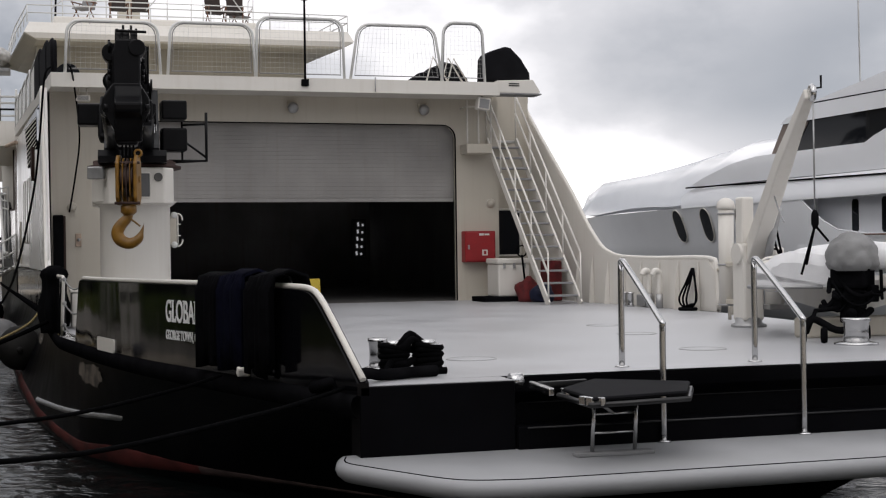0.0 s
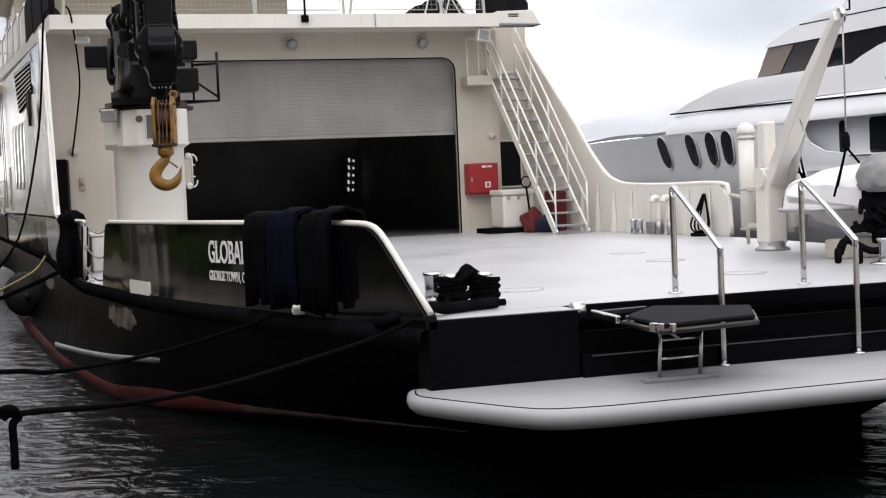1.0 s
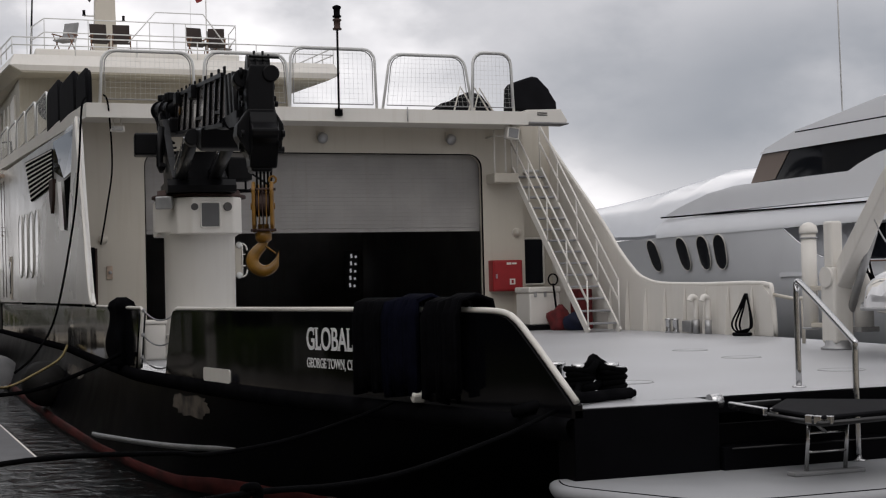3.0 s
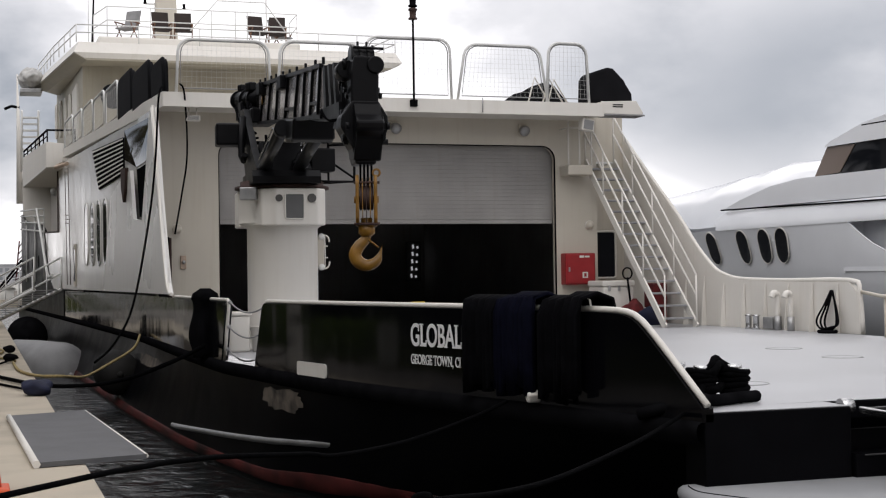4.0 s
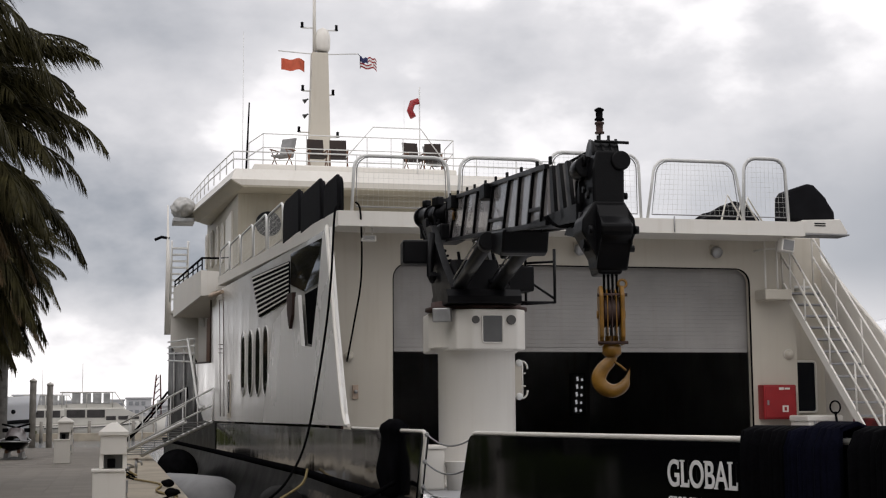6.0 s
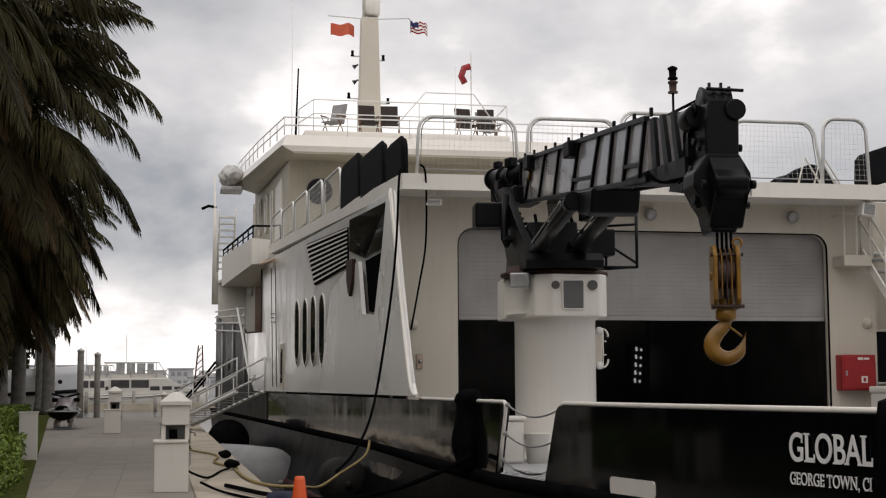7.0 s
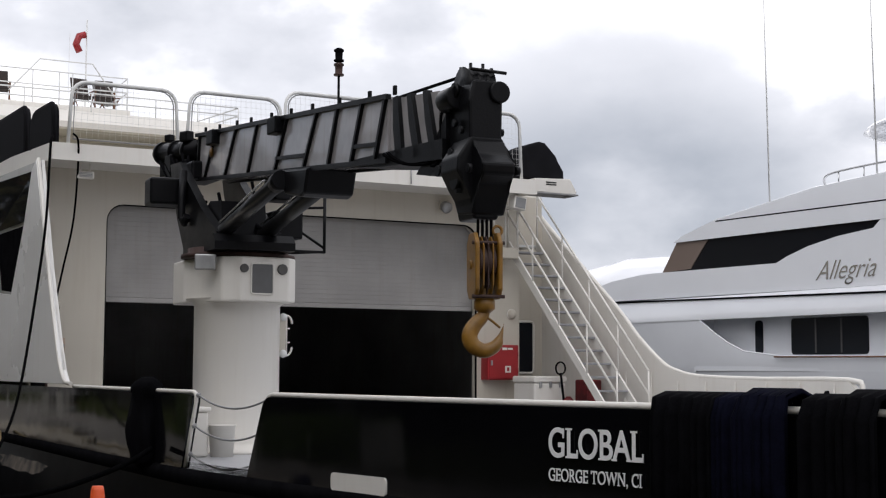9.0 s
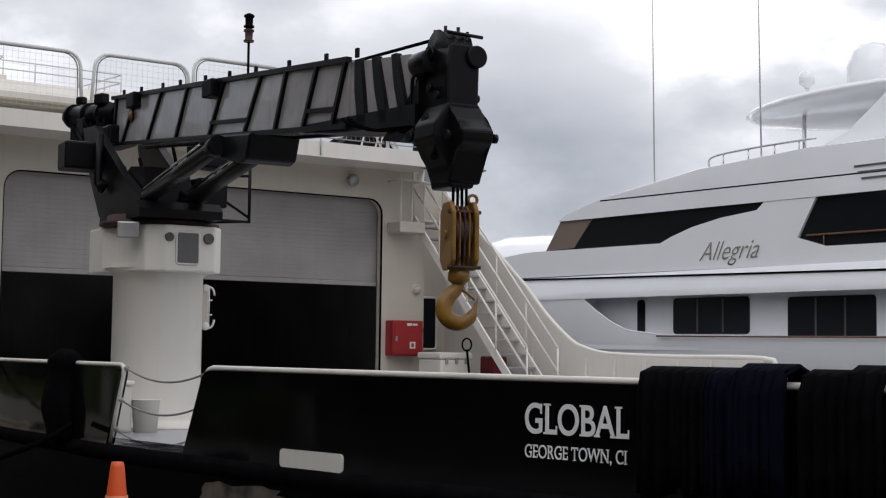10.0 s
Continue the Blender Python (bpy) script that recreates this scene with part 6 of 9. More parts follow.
part("frame_beam", tube(B(), [(-5.24, -17.75, -0.10), (-5.29, -18.51, -0.10), (-4.55, -18.53, -0.08), (-4.2, -17.86, -0.08)], 0.022, 6), CYLB, fg)
part("link_plate", obox(B(), (-5.33, -17.62, -0.055), (0.022, 0.30, 0.03), Matrix.Rotation(radians(-6), 3, "Z"), 0.01), STEEL, fg)
part("link_plate", obox(B(), (-5.05, -17.35, -0.05), (0.22, 0.016, 0.022), Matrix.Rotation(radians(10), 3, "Z"), 0.008), CYLB, fg)
for x, y in ((-5.28, -18.46), (-5.22, -18.50), (-5.30, -18.38), (-5.2, -17.78)):
    part("end_lug", obox(B(), (x, y, -0.075), (0.02, 0.03, 0.03), Matrix.Rotation(radians(20), 3, "Z"), 0.006), STEEL, fg)
part("hinge", lathe(B(), [(0.06, -0.05), (0.06, 0.05)], (-5.42, -17.3, -0.02), 12, (1, 0, 0)), STEEL, fg)
for x in (-5.08, -4.74):
    part("leg", cyl(B(), (x, -18.0, -0.5), (x, -18.05, -0.07), 0.016, seg=8), STEEL, fg)
for z in (-0.36, -0.22):
    part("crossbar", cyl(B(), (-5.08, -18.02, z), (-4.74, -18.02, z), 0.011, seg=6), STEEL, fg)
part("brace", cyl(B(), (-5.06, -18.03, -0.12), (-4.92, -18.03, -0.22), 0.012, seg=6), GALV, fg)
part("foot_bar", box(B(), -5.22, -4.6, -18.06, -17.95, -0.53, -0.50, 0.008), CLOTHG, fg)


def spool(x, y, h, r, lab, cat="bollard", grp="mooring bollards"):
    b = thing("bollard", (x, y, 0), lab, cat, grp)
    part("base", lathe(B(), [(r * 1.7, 0), (r * 1.7, 0.02), (r * 1.1, 0.035)], (x, y, 0), 20), STEEL, b)
    part("barrel", lathe(B(), [(r, 0.03), (r * 0.92, h * 0.5), (r, h * 0.85), (r * 1.12, h * 0.9), (r * 1.12, h), (0, h)], (x, y, 0), 22), STEEL, b)
    return b


spool(-1.04, -15.25, 0.27, 0.13, "stainless mooring bollard on the aft deck")
spool(-6.22, -16.1, 0.27, 0.075, "stainless mooring bollard beside coiled rope")
bits = thing("rope_covered_bollard", (-6.0, -16.45, 0), "twin bollard wound with heavy black rope", "bollard", "mooring bollards")
for x in (-6.17, -5.88):
    post = part("post", lathe(B(), [(0.06, 0), (0.06, 0.22), (0.065, 0.235), (0.065, 0.265), (0, 0.27)], (x, -16.45, 0), 16), STEEL, bits)
    part("horn_plate", box(B(), x - 0.10, x + 0.10, -16.52, -16.38, 0.215, 0.235, 0.008), STEEL, post)
    for k in range(6):
        z = 0.035 + 0.036 * k
        part("rope_turn", tube(B(), [(x + math.cos(a) * (0.10 + 0.012 * math.sin(2 * a + 3 * k)), -16.45 + math.sin(a) * 0.105, z + 0.012 * math.sin(a + k)) for a in [j * math.tau / 16 for j in range(16)]], 0.026, 6, closed=True), ROPE, bits)
for k, (zz, dy) in enumerate(((0.10, -0.05), (0.19, 0.04), (0.27, -0.02), (0.31, 0.03))):
    part("rope_turn", tube(B(), spline([(-6.24, -16.45 + dy, 0.08 + 0.03 * k), (-6.12, -16.53 + dy, zz * 0.8), (-6.03, -16.45 + dy, zz), (-5.96, -16.40 + dy, zz * 0.9), (-5.88, -16.53, zz * 0.6), (-5.79, -16.46, 0.06 + 0.02 * k)], 5), 0.034, 7), ROPE, bits)
part("rope_tail", tube(B(), spline([(-6.22, -16.55, 0.10), (-6.28, -16.66, 0.03), (-6.1, -16.72, 0.03), (-5.8, -16.70, 0.03)], 5), 0.03, 7), ROPE, bits)
bm = B()
tube(bm, spline([(-6.95, -16.9, -0.05), (-6.62, -17.2, 0.07), (-6.45, -17.12, 0.05), (-6.15, -16.98, 0.05), (-5.95, -16.92, 0.05)], 6), 0.045, 8)
solo("mooring_hose", bm, RUBBER, "thick black hose over the deck edge", "hose")
# flush deck fittings
for x, y in ((-5.14, -15.32), (-1.77, -10.58), (-2.19, -12.5), (-2.69, -15.13)):
    f = thing("deck_plate", (x, y, 0), "flush round deck fitting with a thin dark rim", "deck fitting", "flush deck fittings")
    part("disc", lathe(B(), [(0.0, 0.006), (0.22, 0.006), (0.225, 0.003)], (x, y, 0), 24), DECK, f)
    part("rim", tube(B(), [(x + 0.23 * math.cos(k * math.tau / 28), y + 0.23 * math.sin(k * math.tau / 28), 0.004) for k in range(28)], 0.006, 4, closed=True), GALV, f)

# davit with a lifting arm
a_dav, b_dav = Vector((-0.27, -11.80, 0.85)), Vector((-1.05, -14.45, 2.62))
dv = thing("boat_davit", (-0.33, -11.8, 0), "cream boat davit with a tapered lifting arm", "davit")
part("foot", lathe(B(), [(0.22, 0), (0.22, 0.03), (0.17, 0.05), (0.16, 0.12)], (-0.33, -11.8, 0), 20), GALV, dv)
part("post", box(B(), -0.47, -0.18, -11.94, -11.64, 0.08, 1.05, 0.035), WHITE, dv)
part("column", box(B(), -0.462, -0.285, -11.9, -11.72, 1.03, 1.63, 0.03), WHITE, dv, "upright cream column beside the arm")
part("knuckle_plate", cyl(B(), (-0.50, -11.80, 0.92), (-0.15, -11.80, 0.92), 0.13, seg=18), WHITE, dv)
for k_, (fz, fo) in enumerate(((0.25, 0.11), (0.45, 0.10), (0.7, 0.09))):
    q_ = a_dav.lerp(b_dav, fz)
    part("hose_clip", box(B(), q_.x - 0.03, q_.x + 0.03, q_.y - fo - 0.03, q_.y - fo + 0.03, q_.z + 0.02, q_.z + 0.07, 0.008), GALV, dv)
bm = B()
a, b = a_dav, b_dav
d = (b - a).normalized()
sx = d.cross(Vector((0, 0, 1))).normalized()
ux = sx.cross(d).normalized()
lo = [a + sx * i * 0.105 + ux * j * 0.14 for i, j in ((-1, -1), (1, -1), (1, 1), (-1, 1))]
mid = [a.lerp(b, 0.62) + ux * 0.05 + sx * i * 0.085 + ux * j * 0.10 for i, j in ((-1, -1), (1, -1), (1, 1), (-1, 1))]
hi = [b + sx * i * 0.05 + ux * j * 0.065 for i, j in ((-1, -1), (1, -1), (1, 1), (-1, 1))]
vs = grid(bm, [lo, mid, hi], smooth=False, closed=True)
bm.faces.new(vs[0])
bm.faces.new(vs[-1])
bmesh.ops.bevel(bm, geom=bm.edges[:], offset=0.02, segments=2, profile=0.5, affect="EDGES")
part("arm", bm, WHITE, dv)
part("winch_drum", lathe(B(), [(0.12, 0.28), (0.12, 0.98), (0.09, 1.0), (0, 1.0)], (-0.06, -11.98, 0), 18), WHITE, dv)
part("drum_foot", box(B(), -0.20, 0.08, -12.1, -11.86, 0.22, 0.285, 0.01), GALV, dv)
for k in range(3):
    part("hose_loop", tube(B(), spline([(-0.22, -12.1, 1.35 + 0.1 * k), (-0.16, -12.2, 1.0), (-0.10, -12.22, 0.86 + 0.04 * k), (-0.14, -12.24, 1.05), (-0.30, -12.3, 1.55 + 0.06 * k)], 4), 0.014, 6), RUBBER, dv)
part("ram", cyl(B(), (-0.20, -11.9, 0.5), (-0.42, -12.7, 1.45), 0.05, seg=12), GALV, dv)
part("sheave", lathe(B(), [(0.08, -0.03), (0.1, 0), (0.08, 0.03)], b + Vector((0, -0.06, 0.0)), 16, sx), STEEL, dv)
part("tip_light", tube(B(), [b + Vector((0.02, 0, 0.05)), b + Vector((0.16, 0.02, 0.07)), b + Vector((0.16, 0.02, 0.2))], 0.012, 6), RUBBER, dv)
part("fall_wire", cyl(B(), b + Vector((0, -0.08, 0)), (-1.03, -14.5, 1.32), 0.009, seg=6), GALV, dv)
part("fall_block", lathe(B(), [(0.02, 0), (0.04, 0.05), (0.04, 0.15), (0.02, 0.2)], (-1.03, -14.5, 1.18), 10), RUBBER, dv)
for k, (x, y) in enumerate(((-1.2, -14.5), (-0.84, -14.45), (-0.98, -14.2))):
    part("bridle", cyl(B(), (-1.03, -14.5, 1.22), (x, y, 0.70 if k != 1 else 1.05), 0.013, seg=6), ROPE, dv)
part("hook_wire", tube(B(), sag((-0.62, -12.9, 1.75), (-0.75, -13.4, 1.28), 0.05, 8), 0.01, 6), GALV, dv)
part("stowage_tube", cyl(B(), (-0.28, -11.15, 0.24), (-0.28, -11.15, 1.52), 0.10, seg=18), WHITE, dv, "white round-topped tube strapped to the davit")
part("tube_cap", lathe(B(), [(0.115, 1.5), (0.125, 1.53), (0.105, 1.6), (0.05, 1.64), (0, 1.65)], (-0.28, -11.15, 0), 18), WHITE, dv)
for z in (1.44, 0.78, 0.26):
    part("strap", tube(B(), [(-0.28 + 0.105 * math.cos(k * math.tau / 16), -11.15 + 0.105 * math.sin(k * math.tau / 16), z) for k in range(16)], 0.013, 5, closed=True), GALV, dv)
for z in (0.30, 0.78):
    part("strap_arm", box(B(), -0.34, -0.26, -11.72, -11.22, z - 0.03, z + 0.03, 0.01), CREAM, dv)
part("hanging_hook", tube(B(), spline([(-0.20, -12.0, 1.0), (-0.14, -12.25, 0.95), (-0.12, -12.3, 0.84), (-0.17, -12.32, 0.80)], 4), 0.012, 6), RUBBER, dv)
rl_ = thing("bulwark_side_rail", (0.6, -9.4, 0.6), "cream rail from the bulwark to the davit", "railing")
part("rail", tube(B(), [(1.42, -7.7, 0.66), (1.3, -8.4, 0.60), (0.6, -9.6, 0.62), (-0.2, -11.1, 0.64)], 0.03, 8), CREAM, rl_)
for x, y in ((1.1, -8.75), (0.35, -10.05)):
    part("post", cyl(B(), (x, y, 0.0), (x, y, 0.61), 0.025, seg=8), CREAM, rl_)

# inflatable tender on the deck with a covered outboard engine
YCOV = material("white_vinyl", (0.78, 0.78, 0.79), 0.35, vary=0.05, scale=5, bump=0.08)
rib = thing("inflatable_tender", (-0.4, -13.6, 0), "white inflatable tender on deck under a covered outboard", "boat")
ax = Vector((0.60, 0.80, 0))
sd2 = Vector((0.80, -0.60, 0))
S = Vector((-0.45, -14.15, 0))


def RP(u, s, z):
    return S + ax * u + sd2 * s + Vector((0, 0, z))


part("tube", tube(B(), spline([RP(-0.2, -0.76, 0.70), RP(0.0, -0.76, 0.70), RP(1.6, -0.76, 0.72), RP(2.7, -0.6, 0.8), RP(3.2, 0, 0.86), RP(2.7, 0.6, 0.8), RP(1.6, 0.76, 0.72), RP(0.0, 0.76, 0.70), RP(-0.35, 0.76, 0.70)], 5), 0.2, 14), YCOV, rib)
for s in (-0.76, 0.76):
    part("tube_end", lathe(B(), [(0.2, 0), (0.19, 0.06), (0.15, 0.12), (0.07, 0.15), (0, 0.155)], RP(-0.34 if s > 0 else -0.19, s, 0.70), 16, -ax), WHITE, rib)
    part("rub_strip", tube(B(), [RP(-0.3, s * 1.235, 0.68), RP(1.6, s * 1.235, 0.70)], 0.02, 6), RUBBER, rib)
bm = B()
rv = []
for u, w, kz in ((-0.02, 0.78, 0.22), (1.2, 0.75, 0.22), (2.2, 0.5, 0.3), (2.9, 0.1, 0.6)):
    rv.append([RP(u, -w, 0.62), RP(u, -w * 0.8, 0.42), RP(u, 0, kz), RP(u, w * 0.8, 0.42), RP(u, w, 0.62)])
grid(bm, rv)
bm.faces.new([bm.verts.new(p) for p in rv[0]])
part("hull", bm, GLOSSW, rib, "white rigid hull")
bm = B()
rv = []
edge_z = ((-0.97, 0.56), (-0.95, 0.68), (-0.88, 0.80), (-0.72, 0.88), (-0.5, 0.92), (-0.27, 0.94), (-0.05, 0.93))
for k in range(49):
    u = -0.42 + 0.0633 * k
    pin = 1.0 - max(0.0, (u - 1.7) / 1.3) ** 2 * 0.7
    r = []
    for m in range(25):
        g = m / 4
        i0 = min(int(g), 5)
        (sa, za), (sb, zb_) = edge_z[i0], edge_z[i0 + 1]
        sv, zz = sa + (sb - sa) * (g - i0), za + (zb_ - za) * (g - i0)
        q = Vector((u * 2.3 + sv * 1.2, sv * 2.6, 1.7))
        fold = 0.075 * noise.noise(q) + 0.05 * abs(noise.noise(q * 2.3)) + 0.02 * noise.noise(q * 5.0)
        if k == 0 and m > 6:
            zz -= 0.12
        r.append(RP(u, sv * pin - fold * 0.5, zz + fold * (1.0 if m > 5 else 0.4) + max(0, u - 1.6) * 0.06))
    rv.append(r)
grid(bm, rv)
vb = bm.verts.new(RP(-0.42, -0.05, 0.56))
v0 = [bm.verts.new(p) for p in rv[0]]
for va, vc in zip(v0, v0[1:]):
    bm.faces.new((vb, va, vc))
part("boat_cover", bm, YCOV, rib, "white wrinkled boat cover")
part("gunwale_lip", tube(B(), [RP(-0.44, -0.2, 0.56), RP(-0.44, -0.95, 0.56), RP(-0.3, -1.0, 0.56), RP(1.6, -1.0, 0.58), RP(2.5, -0.78, 0.64)], 0.022, 6), GALV, rib, "grey lip along the gunwale")
bm = B()
bmesh.ops.create_icosphere(bm, subdivisions=4, radius=1.0)
ec = RP(-0.32, 0.1, 0.90)
for v in bm.verts:
    p = v.co.copy()
    fold = 0.10 * noise.noise(p * 2.2) + 0.05 * noise.noise(p * 5.5 + Vector((3, 1, 0)))
    k_ = 1 + fold + (0.12 * abs(math.sin(math.atan2(p.y, p.x) * 4.5)) if p.z < -0.3 else 0.0)
    v.co = ec + (ax * p.x * 0.33 + sd2 * p.y * 0.27) * k_ + Vector((0, 0, max(-0.17, p.z * 0.24 * k_)))
for f in bm.faces:
    f.smooth = True
eng = part("outboard", bm, CLOTHG, rib, "outboard engine under a grey canvas cover")
part("engine_leg", obox(B(), RP(-0.36, 0.1, 0.45), (0.09, 0.12, 0.28), Matrix.Rotation(radians(37), 3, "Z"), 0.03), RUBBER, eng)
part("propeller_hub", lathe(B(), [(0.05, -0.1), (0.06, 0.05), (0.02, 0.1)], RP(-0.5, 0.1, 0.28), 12, -ax), RUBBER, eng)
part("engine_block", obox(B(), RP(-0.34, 0.1, 0.66), (0.16, 0.2, 0.12), Matrix.Rotation(radians(37), 3, "Z"), 0.04), RUBBER, eng)
rh = random.Random(21)
for k in range(14):
    a0 = RP(-0.25 - 0.25 * rh.random(), -0.2 + 0.6 * rh.random(), 0.62 + 0.12 * rh.random())
    b0 = RP(-0.45 - 0.15 * rh.random(), -0.25 + 0.75 * rh.random(), 0.34 + 0.22 * rh.random())
    part("engine_hose", tube(B(), sag(a0, b0, 0.06 + 0.12 * rh.random(), 8), 0.014 + 0.014 * rh.random(), 6), RUBBER, eng)
for k in range(4):
    part("engine_bracket", obox(B(), RP(-0.42, -0.05 + 0.12 * k, 0.42 + 0.07 * (k % 2)), (0.05, 0.05, 0.09), Matrix.Rotation(radians(37 + 20 * k), 3, "Z"), 0.015), RUBBER, eng)
for s in (-0.28, 0.5):
    part("transom_bracket", obox(B(), RP(-0.1, s, 0.62), (0.14, 0.03, 0.06), Matrix.Rotation(radians(-37), 3, "Z"), 0.01), WHITE, rib)
dl = thing("boat_dolly", (-0.8, -14.5, 0), "black wheeled launching dolly under the tender", "trolley")
for x, y in ((-1.32, -14.72), (-1.22, -14.95), (-0.55, -14.7)):
    part("wheel", lathe(B(), [(0.03, -0.03), (0.075, -0.03), (0.085, 0.0), (0.075, 0.03), (0.03, 0.03)], (x, y, 0.085), 16, (0.8, -0.4, 0)), RUBBER, dl)
part("frame", tube(B(), spline([(-1.32, -14.72, 0.1), (-1.2, -14.7, 0.24), (-0.95, -14.75, 0.12), (-0.7, -14.7, 0.14), (-0.5, -14.6, 0.26), (-0.3, -14.4, 0.3)], 4), 0.04, 8), RUBBER, dl)
part("frame", tube(B(), [(-1.28, -14.72, 0.1), (-1.1, -14.6, 0.32), (-0.5, -14.4, 0.34)], 0.025, 8), RUBBER, dl)
part("crosspiece", box(B(), -0.95, 0.3, -14.2, -13.9, 0.0, 0.22, 0.03), CREAM, dl)

# vents, hose hook and fittings along the starboard bulwark
for y in (-5.6, -6.0):
    vp = thing("gooseneck_vent", (1.2, y, 0), "white gooseneck vent pipe on a grey foot", "vent", "gooseneck vents")
    part("pipe", tube(B(), spline([(1.22, y, 0.22), (1.22, y, 0.55), (1.19, y - 0.02, 0.62), (1.12, y - 0.03, 0.63), (1.08, y - 0.03, 0.56)], 4), 0.05, 10), WHITE, vp)
    part("foot", cyl(B(), (1.22, y, 0.0), (1.22, y, 0.24), 0.06, seg=14), GALV, vp)
for y in (-4.85, -5.1):
    solo("small_bollard", lathe(B(), [(0.07, 0), (0.055, 0.04), (0.055, 0.22), (0.075, 0.25), (0, 0.26)], (1.1, y, 0), 14), STEEL, "small stainless bollard by the bulwark", "bollard", "small bollards")
solo("bulwark_locker", box(B(), 1.16, 1.34, -5.5, -5.2, 0.02, 0.22, 0.02), GALV, "low grey locker by the bulwark", "locker")
hh = thing("hanging_hose", (1.28, -7.1, 0), "black hose hung in loops on the bulwark", "hose")
for k in range(3):
    w_ = 0.16 + 0.07 * k
    part("loop", tube(B(), spline([(1.30 - 0.01 * k, -7.10, 0.68), (1.28 - 0.02 * k, -7.10 - w_ * 0.6, 0.42), (1.25 - 0.03 * k, -7.10 - w_, 0.16), (1.23 - 0.03 * k, -7.10 - w_ * 0.4, 0.06 + 0.02 * k), (1.23 - 0.03 * k, -7.10 + w_ * 0.5, 0.07), (1.25 - 0.03 * k, -7.10 + w_, 0.20), (1.28 - 0.02 * k, -7.10 + w_ * 0.5, 0.45), (1.30 - 0.01 * k, -7.08, 0.68)], 4), 0.017, 6), RUBBER, hh)
part("coil", tube(B(), [(1.18 + 0.12 * math.cos(k * math.tau / 18), -7.12 + 0.16 * math.sin(k * math.tau / 18), 0.03) for k in range(18)], 0.03, 6, closed=True), RUBBER, hh)

REDC = material("dark_red_canvas", (0.16, 0.014, 0.016), 0.8, vary=0.25, scale=8, bump=0.2)
# gear beside the wall
cr = thing("deck_locker", (0.35, -0.95, 0), "white deck locker with a lid on a dark pallet", "locker")
part("pallet", box(B(), -0.32, 0.72, -1.35, -0.5, 0.0, 0.10, 0.01), RUBBER, cr)
part("body", box(B(), 0.0, 0.66, -1.25, -0.55, 0.10, 0.74, 0.03), WHITE, cr)
part("lid", box(B(), -0.02, 0.68, -1.27, -0.53, 0.745, 0.86, 0.03), WHITE, cr)
for x in (0.12, 0.33, 0.54):
    part("latch", box(B(), x - 0.025, x + 0.025, -1.285, -1.25, 0.66, 0.76, 0.006), GALV, cr)
pt = thing("pallet_truck_handle", (0.5, -1.45, 0), "black looped pallet truck handle standing upright", "hand truck")
part("shaft", cyl(B(), (0.5, -1.5, 0.08), (0.44, -1.42, 0.92), 0.022, seg=8), RUBBER, pt)
part("loop", tube(B(), [(0.44 + 0.10 * math.cos(k * math.tau / 18), -1.42, 1.0 + 0.11 * math.sin(k * math.tau / 18)) for k in range(18)], 0.016, 6, closed=True), RUBBER, pt)
part("foot", box(B(), 0.42, 0.6, -1.62, -1.42, 0.0, 0.14, 0.02), RUBBER, pt)
for k, (x, y, mt, lb) in enumerate(((0.66, -1.98, BLUEB, "crumpled blue canvas bag on the deck"), (0.50, -1.55, REDC, "crumpled red canvas bag on the deck"))):
    bm = B()
    bmesh.ops.create_icosphere(bm, subdivisions=3, radius=0.24)
    for v in bm.verts:
        nz = noise.noise(v.co * 6 + Vector((k * 3, 0, 0))) * 0.09
        v.co *= 1 + nz / 0.24
        v.co.z = max(-0.16, v.co.z * (0.8 if k == 0 else 1.35))
        v.co += Vector((x, y, 0.16))
    for f in bm.faces:
        f.smooth = True
    solo("canvas_bag", bm, mt, lb, "bag", "bags by the stair")
bm = B()
prism(bm, [(0.62, -1.78, 0.0), (0.78, -1.78, 0.0), (0.80, -1.70, 0.3), (0.66, -1.70, 0.34)], (0, 0.03, 0))
solo("folded_sheet", bm, WHITE, "folded white plastic sheet leaning on the bags", "sheet")
solo("red_bin", box(B(), 0.92, 1.24, -1.55, -1.15, 0.0, 0.8, 0.03), REDC, "red plastic bin behind the stair", "bin")
# window beside the stair
bm = B()
o = rounded(0.56, 0.98, 0.06, 3)
prism(bm, [(0.86 + a, 0.60, 1.40 + b) for a, b in o], (0, -0.02, 0))
nw = part("niche_window", bm, GLASS, ship, "dark window behind the stair")
part("window_frame", tube(B(), [(0.86 + a, 0.585, 1.40 + b) for a, b in o], 0.025, 6, closed=True), WHITE, nw)
# caution sign at the garage opening
cs = thing("floor_sign", (-3.6, -0.6, 0), "yellow folding caution sign on the deck", "sign")
part("panel", obox(B(), (-3.6, -0.66, 0.26), (0.13, 0.012, 0.26), Matrix.Rotation(radians(-12), 3, "X"), 0.008), material("yellow_plastic", (0.5, 0.36, 0.02), 0.5, vary=0.05), cs)
part("panel", obox(B(), (-3.6, -0.52, 0.26), (0.13, 0.012, 0.26), Matrix.Rotation(radians(12), 3, "X"), 0.008), bpy.data.materials["yellow_plastic"], cs)
part("mark_bar", obox(B(), (-3.6, -0.68, 0.28), (0.06, 0.012, 0.05), Matrix.Rotation(radians(-12), 3, "X"), 0.004), RUBBER, cs)
